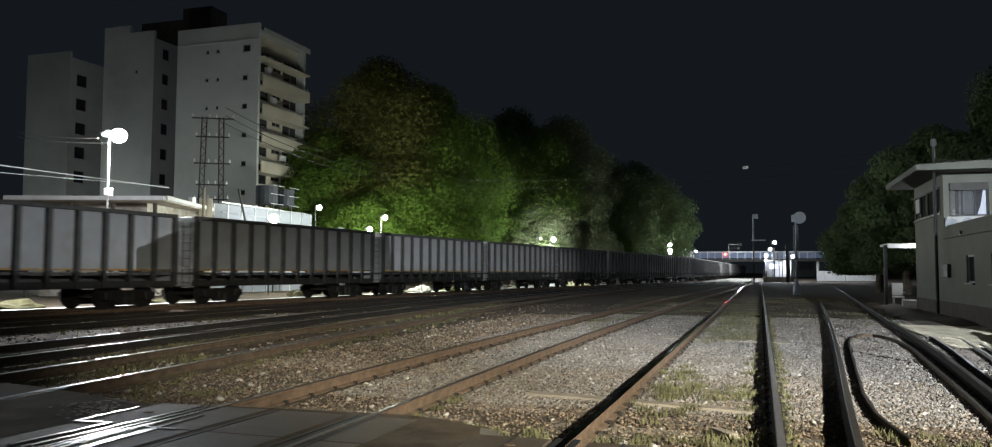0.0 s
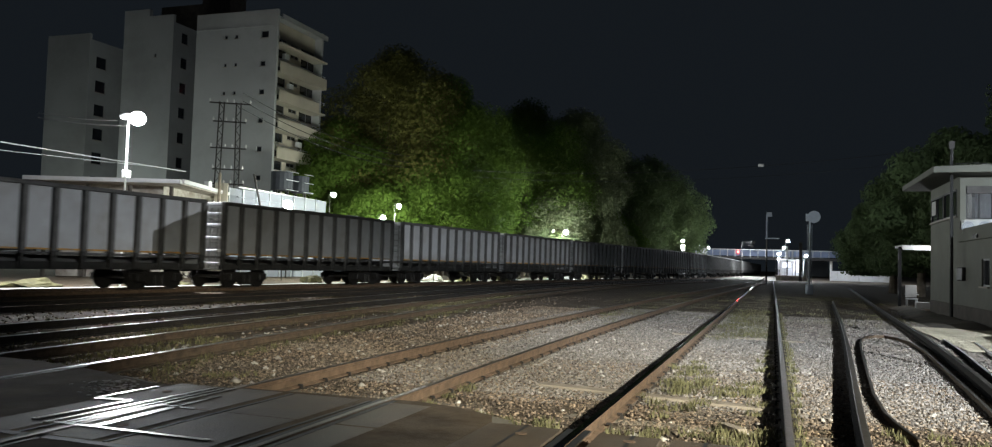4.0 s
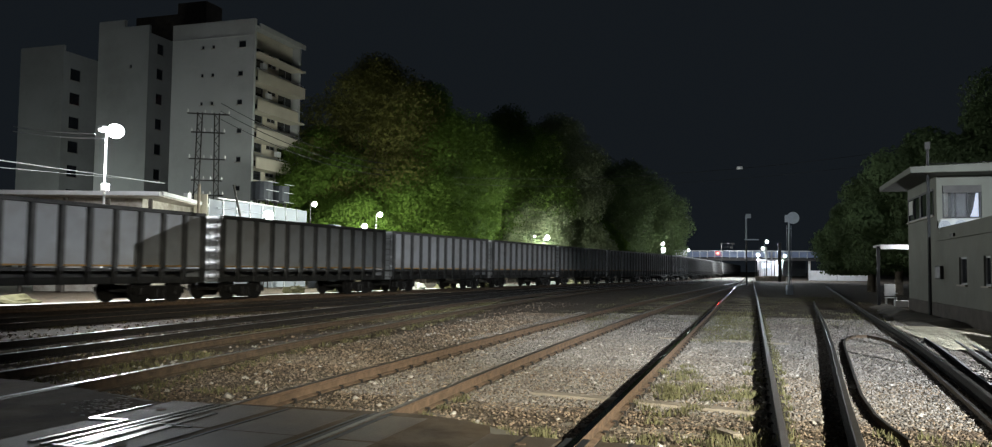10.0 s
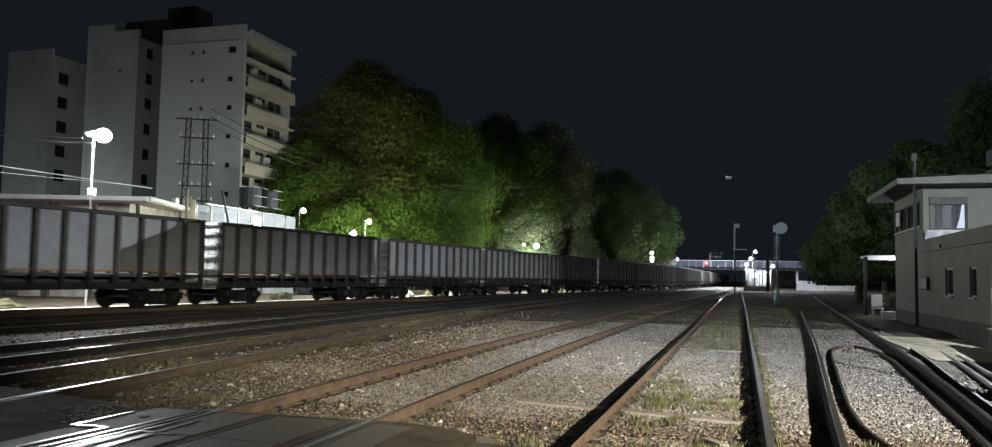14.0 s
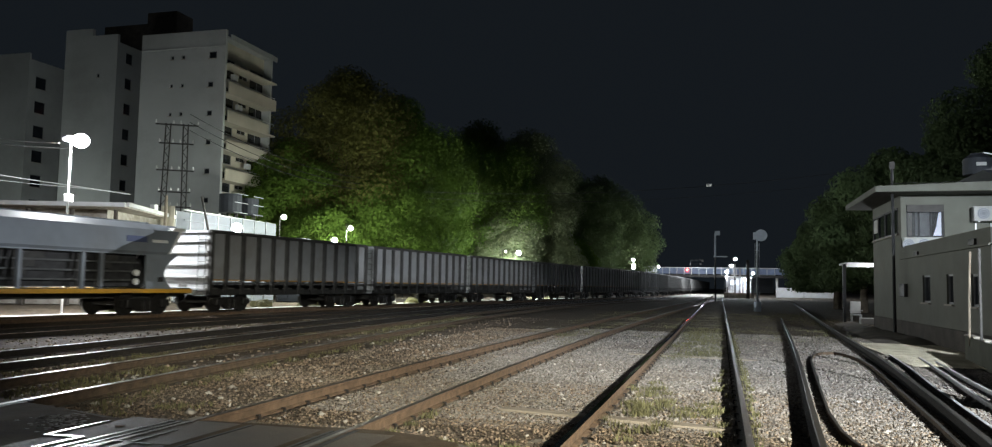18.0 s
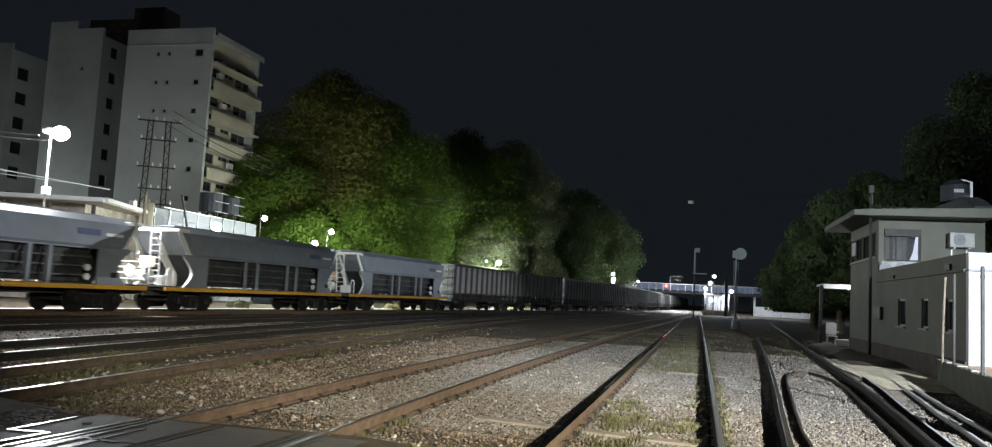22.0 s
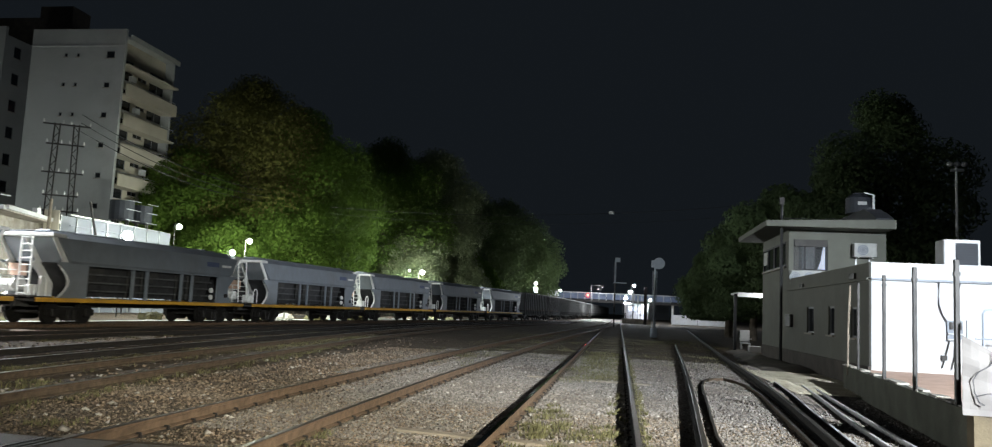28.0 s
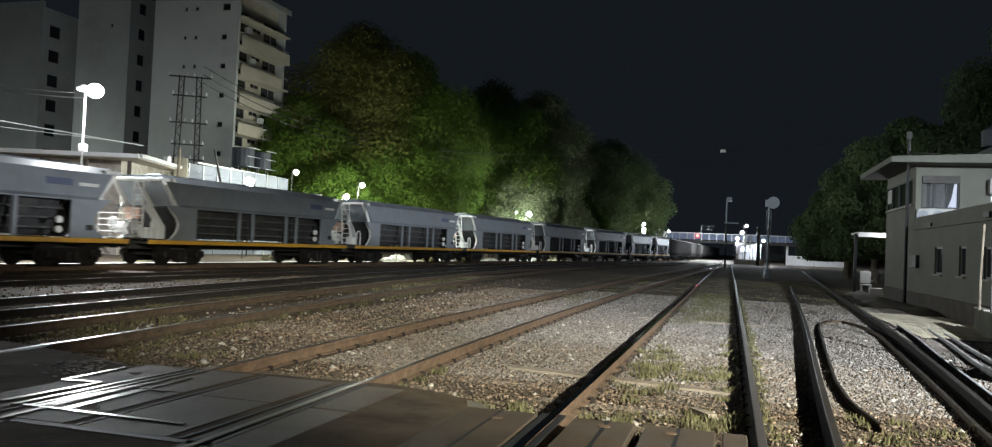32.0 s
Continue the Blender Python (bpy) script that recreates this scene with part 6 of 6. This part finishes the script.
for y in gy:
    e0, e1 = 4.35 + 0.055 * (y - 26.6) + 0.25 * noise.noise(Vector((y * 0.6, 1.7, 0))), 6.16
    for u in gx:
        edge = math.sin(math.pi * min(1, u * 0.75 + 0.02)) * min(1, (y - 26.6) / 1.2) * min(1, (44.0 - y) / 2)
        vv.append(sb.verts.new((e0 + (e1 - e0) * u, y, -0.03 + max(0, edge) * (0.2 + 0.12 * noise.noise(Vector((u * 3, y * 0.8, 4.4)))))))
for i in range(len(gy) - 1):
    for j in range(len(gx) - 1):
        k = i * len(gx) + j
        sb.faces.new((vv[k], vv[k + 1], vv[k + len(gx) + 1], vv[k + len(gx)]))
solid("soil_bank", sb, M_SOIL, "low bank of dark brown soil along the cabin wall", "soil bank", "structure", smooth=True)

# ---- level crossing in the foreground ----
bm = B()
prism(bm, [(-30, 9.4), (-30, -8), (30, -8), (30, 4.6), (3.0, 4.6), (0.35, 4.6), (0.35, 4.5), (-1.55, 4.5), (-2.5, 7.3), (-3.0, 7.55), (-3.45, 7.65), (-5.55, 7.5), (-6.5, 7.3), (-7.7, 7.75), (-9.0, 8.05)][::-1],
      (1, 0, 0), (0, 1, 0), (0, 0, 1), (0, 0, -0.05), 0.195)
solid("crossing_road", bm, M_ROADWAY, "worn brown tarred level-crossing surface", "road", "structure")
EDGE = [(-30, 9.4), (-9.0, 8.05), (-7.7, 7.75), (-6.5, 7.3), (-5.55, 7.5), (-3.45, 7.65), (-3.0, 7.55), (-2.5, 7.3), (-1.55, 4.5)]
bm = B()
for (xa, ya), (xb, yb) in zip(EDGE, EDGE[1:]):
    bm.faces.new([bm.verts.new(p) for p in ((xa, ya - 0.03, 0.143), (xb, yb - 0.03, 0.143), (xb + 0.1, yb + 0.75, -0.06), (xa + 0.1, ya + 0.75, -0.06))])
solid("crossing_verge", bm, M_SOIL, "sloping soil verge at the edge of the crossing", "verge", "structure")
cs = thing("crossing_panels", "steel-edged concrete crossing panels between the rails", "level crossing", (0, 0, 0), 0, "", "structure")
for k, (y0, y1) in enumerate(((4.87, 6.25), (6.27, 7.45))):
    part("panel", bevelled(box(B(), (-5.2, (y0 + y1) / 2, 0.07), (0.62, y1 - y0, 0.16)), 0.012), M_SLAB, cs)
    part("panel", bevelled(box(B(), (-4.36, (y0 + y1) / 2, 0.07), (0.78, y1 - y0 + 0.02, 0.158)), 0.012), M_SLAB, cs)
    part("panel", bevelled(box(B(), (-5.98, (y0 + y1) / 2, 0.068), (0.5, y1 - y0, 0.156)), 0.012), M_SLAB, cs)
    part("panel", bevelled(box(B(), (-3.49, (y0 + y1) / 2, 0.068), (0.62, y1 - y0, 0.156)), 0.012), M_SLAB, cs)
for k, (x0, x1) in enumerate(((-2.4, -1.72), (-1.4, -0.86), (-0.78, -0.2), (-0.15, 0.05))):
    part("panel", bevelled(box(B(), ((x0 + x1) / 2, 6.0, 0.07), (x1 - x0, 1.9, 0.16)), 0.012), M_SLAB, cs)
part("edge_gap", box(B(), (-4.9, 4.82, 0.143), (3.5, 0.09, 0.012)), M_CABLE, cs, "dark gap along the panel edge")
for x in (-5.62, -4.78, -3.86):
    part("joint_strip", box(B(), (x, 6.15, 0.1455), (0.035, 2.55, 0.012)), M_CABLE, cs, "dark joint between panels")
for x in (-2.05, -1.1, -0.5):
    part("joint_strip", box(B(), (x, 6.0, 0.146), (0.03, 1.9, 0.012)), M_CABLE, cs, "dark joint between panels")
# dusty mortar left on the road beside the panels
rs = np.random.default_rng(3)
dm = B()
for k in range(150):
    u, w_ = rs.uniform(0, 1), rs.normal(0, 0.13)
    cx_, cy_ = -7.05 + 0.75 * u + w_ * 0.5, 7.2 - 0.55 * u + w_
    rr = rs.uniform(0.005, 0.028)
    ps = [(cx_ + rr * rs.uniform(0.6, 1.6) * math.cos(a_), cy_ + rr * rs.uniform(0.6, 1.2) * math.sin(a_)) for a_ in np.arange(0, 6.2, 0.9)]
    prism(dm, ps, (1, 0, 0), (0, 1, 0), (0, 0, 1), (0, 0, 0.1455), 0.004 + 0.001 * (k % 4))
solid("mortar_crumbs", dm, M_CONC, "pale crumbs of mortar on the crossing surface", "rubble", "stuff")
# dark rubber flangeways beside the rails
for fn, s, ye in ((CA, -1, 7.0), (CB, -1, 7.4), (CB, 1, 7.55), (CC, -1, 8.3), (CC, 1, 8.0)):
    for k in (-1, 1):
        fw_ = B()
        sweep_pts = [(fn(y) + s * GAUGE / 2 + k * 0.075, y, 0.142) for y in np.linspace(-6, ye, 8)]
        for p_, q_ in zip(sweep_pts, sweep_pts[1:]):
            box(fw_, [(a_ + b_) / 2 for a_, b_ in zip(p_, q_)], (0.06, q_[1] - p_[1], 0.014), -math.degrees(math.atan2(q_[0] - p_[0], q_[1] - p_[1])))
        part("flangeway", fw_, M_CABLE, cs, "dark rubber flangeway strip")
# bright steel edge strips
for x0, y0, x1, y1, w in ((-6.24, 6.25, -6.25, 7.1, 0.03), (-6.24, 6.25, -5.85, 6.3, 0.03), (-5.85, 6.3, -5.9, 5.25, 0.035), (-5.72, 5.2, -5.66, 7.35, 0.03), (-5.5, 5.25, -5.45, 6.75, 0.03),
                          (-5.45, 6.75, -5.44, 7.35, 0.02), (-5.24, 5.25, -5.27, 6.24, 0.05), (-5.27, 6.24, -5.28, 6.9, 0.02), (-5.45, 6.25, -5.05, 6.22, 0.025), (-5.65, 5.23, -4.1, 5.23, 0.03), (-5.58, 5.25, -5.55, 7.3, 0.02)):
    d = math.hypot(x1 - x0, y1 - y0)
    part("edge_strip", box(B(), ((x0 + x1) / 2, (y0 + y1) / 2, 0.152), (w * 1.8, d, 0.016), -math.degrees(math.atan2(x1 - x0, y1 - y0))), M_PLATE, cs, "bright bare steel edging")
for x, y in ((-5.95, 6.9), (-5.35, 5.5), (-5.1, 5.4), (-2.0, 6.6), (-0.55, 6.7), (-1.1, 6.7)):
    part("lifting_eye", tube(B(), (x, y, 0.15), (x, y, 0.156), 0.05, 12), M_RUST, cs)

# ---- sleepers, chairs and spikes ----
TIE = to_mesh("sleeper", bevelled(box(B(), (0, 0, 0), (2.7, 0.24, 0.14)), 0.02), M_TIE)
CLIP = to_mesh("spike", box(box(B(), (0, 0, 0.015), (0.03, 0.036, 0.045), taper=0.7), (-0.02, 0, 0.04), (0.05, 0.035, 0.016)), M_DARKRAIL)
rs = np.random.default_rng(11)
for (t_, fn), y1, zz in ((TRACKS[0], 60, -0.1), (TRACKS[1], 60, -0.103), (TRACKS[2], 40, -0.115)):
    y = 7.9
    while y < y1:
        share("sleeper", TIE, t_, pose(fn(y) + rs.uniform(-0.06, 0.06), y, zz + rs.uniform(-0.035, 0.015), 0, 0, rs.uniform(-1.5, 1.5)))
        if y < 40 and fn is not CC:
            for s in (-1, 1):
                for k in (-1, 1):
                    share("spike", CLIP, t_, pose(fn(y) + s * GAUGE / 2 + k * 0.1, y + k * 0.05, 0.0, 0, 0, 0 if k > 0 else 180))
        y += 0.62 + rs.uniform(-0.03, 0.03)
LT = to_mesh("long_timber", bevelled(box(B(), (0, 0, 0), (3.0, 0.26, 0.14)), 0.02), M_WOOD)
share("long_timber", LT, TRACKS[0][0], pose(-1.45, 10.16, -0.055, 0, 0, -11))
share("long_timber", LT, TRACKS[0][0], pose(-0.8, 19.85, -0.05, 0, 0, -9))
for y in np.arange(9.5, 24, 0.9):
    share("sleeper", TIE, sd, pose(1.9 + 0.06 * (y - 9), y, -0.095, 0, 0, rs.uniform(-4, 4)))


# ---- loose ballast ----
def stones(name, label, n, xr, yr, smin, smax, seed, near, skip=None, material=M_STONE, flat=0.65, zoff=-0.018):
    """Irregular stones strewn over a stretch of ground, denser towards the near end."""
    rg = np.random.default_rng(seed)
    x = rg.uniform(*xr, n)
    u = rg.uniform(0, 1, n)
    y = yr[0] + (yr[1] - yr[0]) * u ** near
    if skip is not None:
        k = ~skip(x, y)
        x, y = x[k], y[k]
    n = len(x)
    s = rg.uniform(smin, smax, n) * (0.8 + 0.4 * rg.uniform(0, 1, n))
    o = np.array([(1, 0, 0), (-1, 0, 0), (0, 1, 0), (0, -1, 0), (0, 0, 1), (0, 0, -1)], float)
    V = o[None] * rg.uniform(0.6, 1.3, (n, 6, 1)) + rg.normal(0, 0.22, (n, 6, 3))
    V[:, :, 2] *= flat
    a = rg.uniform(0, math.tau, n)
    ca, sa = np.cos(a)[:, None], np.sin(a)[:, None]
    X = V[:, :, 0] * ca - V[:, :, 1] * sa
    Y = V[:, :, 0] * sa + V[:, :, 1] * ca
    W = np.stack([X * s[:, None] + x[:, None], Y * s[:, None] + y[:, None], V[:, :, 2] * s[:, None] + (s * 0.1)[:, None] + zoff], 2).reshape(-1, 3)
    f = np.array([(0, 2, 4), (2, 1, 4), (1, 3, 4), (3, 0, 4), (2, 0, 5), (1, 2, 5), (3, 1, 5), (0, 3, 5)])
    F = (f[None] + (np.arange(n) * 6)[:, None, None]).reshape(-1, 3)
    me = bpy.data.meshes.new(name)
    me.vertices.add(len(W))
    me.vertices.foreach_set("co", W.ravel())
    me.loops.add(len(F) * 3)
    me.loops.foreach_set("vertex_index", F.ravel().astype(np.int32))
    me.polygons.add(len(F))
    me.polygons.foreach_set("loop_start", np.arange(len(F), dtype=np.int32) * 3)
    me.update(calc_edges=True)
    me.materials.append(material)
    return tagged(new(name, me), label, "ballast", "", "stuff")


def on_rails(x, y):
    hit = np.zeros(len(x), bool)
    for fn in (CA, CB, CC):
        c = np.interp(y, np.arange(0, 60), [fn(v) for v in range(60)])
        for s in (-1, 1):
            hit |= np.abs(x - c - s * GAUGE / 2) < 0.1
    edge = np.interp(x, [-12, -9, -7.7, -6.5, -5.5, -3.4, -2.9, -2.2, -1.5, -0.4, 0.5, 3.5], [8.9, 8.1, 7.8, 7.35, 7.55, 7.7, 7.6, 7.3, 6.9, 7.0, 6.0, 5.0])
    hit |= y < edge
    hit |= x > 4.35 + 0.1112 * (y - 11.3)
    return hit


stones("ballast", "loose brown ballast stones near the crossing", 50000, (-9.0, 4.8), (5.0, 13.5), 0.009, 0.024, 21, 1.0, on_rails, M_STONEB)
stones("ballast", "loose grey and brown ballast stones between the rails", 64000, (-5.4, 5.4), (9.6, 21.0), 0.011, 0.027, 25, 1.1, on_rails)
stones("ballast", "brown stones bedded in soil between the tracks", 14000, (-8.6, -5.0), (12.0, 30.0), 0.013, 0.035, 26, 1.1, on_rails, M_STONEB)
stones("ballast", "loose grey ballast stones further along the tracks", 42000, (-6.6, 6.0), (18.0, 31.0), 0.015, 0.036, 22, 1.2, on_rails)
stones("ballast", "scattered stones among the weedy left-hand tracks", 3500, (-21.0, -8.0), (8.5, 40.0), 0.02, 0.05, 23, 1.2, on_rails, M_STONEB)
stones("ballast", "larger pale stones lying on the ballast", 800, (-11.0, 4.2), (7.0, 26.0), 0.025, 0.05, 24, 1.3, on_rails, M_CONC)
stones("sand_grit", "pale sandy grit scattered round the trodden path", 26000, (3.9, 6.1), (19.3, 27.2), 0.008, 0.02, 27, 1.0, None, M_SAND, zoff=0.035)
bed = B()
BED = [(float(x), float(y)) for y in np.arange(8.5, 29.6, 0.75) for x in (CB(y) - 0.6, 4.3 + 0.1112 * (y - 11.3))]
NB = 12
grid = []
for k in range(0, len(BED), 2):
    (xa, y), (xb, _) = BED[k], BED[k + 1]
    wob = 0.35 * noise.noise(Vector((y * 0.9, 3.3, 0)))
    grid.append([bed.verts.new((x, y, 0.012 * noise.noise(Vector((x * 0.5, y * 0.5, 0))) - 0.024 - (0.05 if i in (0, NB) or y < 8.6 else 0)))
                 for i, x in ((i, xa + wob + (xb - xa - wob) * i / NB) for i in range(NB + 1))])
for ra, rb in zip(grid, grid[1:]):
    for i in range(NB):
        bed.faces.new((ra[i], ra[i + 1], rb[i + 1], rb[i]))
solid("ballast_bed", bed, M_BED, "grey gritty ballast bed under the tracks", "ballast", "structure")


# dusty trodden strip beside the weedy track
dp = B()
pr = None
for y in np.arange(13.0, 62.0, 0.8):
    k = noise.noise(Vector((y * 0.45, 1.7, 0)))
    xa, xb = CC(y) - 1.95 - 0.35 * k, CC(y) - 1.15 + 0.15 * noise.noise(Vector((y * 0.8, 5.1, 0)))
    row = [dp.verts.new((xa + (xb - xa) * u, y, z)) for u, z in ((0, -0.05), (0.15, -0.004), (0.5, 0.006), (0.85, -0.004), (1, -0.05))]
    if pr:
        for q_ in range(4):
            dp.faces.new((pr[q_], pr[q_ + 1], row[q_ + 1], row[q_]))
    pr = row
solid("dusty_strip", dp, M_DUST, "pale dusty trodden strip between two tracks", "path", "structure")


# ---- weeds ----
def weeds(name, label, spots, seed, blades=60, hmax=0.16):
    rg = np.random.default_rng(seed)
    V, F = [], []
    for (x, y, r) in spots:
        for _ in range(blades):
            a, d = rg.uniform(0, math.tau), r * math.sqrt(rg.uniform(0, 1))
            px, py, hh = x + d * math.cos(a), y + d * math.sin(a), rg.uniform(0.3, 1) * hmax
            t_ = rg.uniform(0, math.tau)
            w, l_ = 0.006 + 0.006 * rg.uniform(), rg.uniform(-0.6, 0.6, 2) * hh
            i = len(V)
            V += [(px - w * math.cos(t_), py - w * math.sin(t_), -0.01), (px + w * math.cos(t_), py + w * math.sin(t_), -0.01), (px + l_[0], py + l_[1], hh)]
            F.append((i, i + 1, i + 2))
    ob = raw(name, V, F, M_GRASS, None)
    return tagged(ob, label, "weeds", "", "stuff")


rg = np.random.default_rng(31)
sp = [(rg.uniform(0.3, 1.9), rg.uniform(6.2, 8.0), 0.16) for _ in range(14)] + [(rg.uniform(-1.4, 0.1), rg.uniform(7.0, 8.6), 0.14) for _ in range(18)]
sp += [(rg.uniform(-3.4, -2.0), rg.uniform(7.5, 8.0), 0.12) for _ in range(14)] + [(CB(y) + s * (GAUGE / 2 + 0.16), y + rg.uniform(-0.2, 0.2), 0.1) for y in np.arange(7.6, 10, 0.55) for s in (-1, 1)]
sp += [(0.0 + rg.uniform(-0.2, 0.05), y + rg.uniform(-0.3, 0.3), 0.1) for y in np.arange(7, 17, 0.8)] + [(-1.35 + rg.uniform(0, 0.25), y, 0.12) for y in np.arange(7, 15, 0.9)]
sp += [(rg.uniform(-1.5, -0.9), rg.uniform(9, 13.5), 0.14) for _ in range(22)] + [(rg.uniform(0.9, 2.6), rg.uniform(7.0, 9.2), 0.14) for _ in range(16)]
sp += [(rg.uniform(-1.3, 0.0), rg.uniform(20, 34), 0.4) for _ in range(60)] + [(rg.uniform(-5.4, -3.9), rg.uniform(22, 36), 0.35) for _ in range(25)]
sp += [(rg.uniform(-1.35, -0.05), rg.uniform(19, 31), 0.35) for _ in range(40)] + [(0.2 + rg.uniform(0, 0.12), y, 0.09) for y in np.arange(8, 32, 0.45)]
sp += [(rg.uniform(-1.4, 0.0), rg.uniform(9.8, 12), 0.14) for _ in range(24)] + [(CC(y) + s * 1.1 + rg.uniform(-0.3, 0.3), y, 0.2) for y in np.arange(9, 30, 0.5) for s in (-1, 1)]
weeds("weeds", "sparse yellow-green weeds between the rails", sp, 32, 34, 0.085)
sp = [(rg.uniform(-12.4, -11.0), rg.uniform(9, 40), 0.5) for _ in range(190)] + [(rg.uniform(-11, -9.2), rg.uniform(8.8, 13), 0.3) for _ in range(55)] + [(rg.uniform(-8.4, -6.6), rg.uniform(8, 9.5), 0.25) for _ in range(10)]
sp += [(rg.uniform(-7, 6), rg.uniform(27, 55), 0.6) for _ in range(260)]
sp += [(rg.uniform(-18, -15), rg.uniform(14, 45), 0.4) for _ in range(60)] + [(rg.uniform(3, 6), rg.uniform(30, 60), 0.5) for _ in range(80)]
weeds("weeds", "low dull weeds on the dark soil by the tracks", sp, 33, 24, 0.07)
for x, y, rz in ((-0.35, 8.35, 35), (-5.9, 8.0, 5), (-9.1, 14.1, 10)):
    sl = B()
    box(sl, (0, 0, 0.03), (0.1, 0.34, 0.05), rz)
    solid("wood_scrap", sl, M_WOOD, "small pale scrap of wood on the ballast", "scrap", group="scraps of wood").location = (x, y, 0.0)

motions()
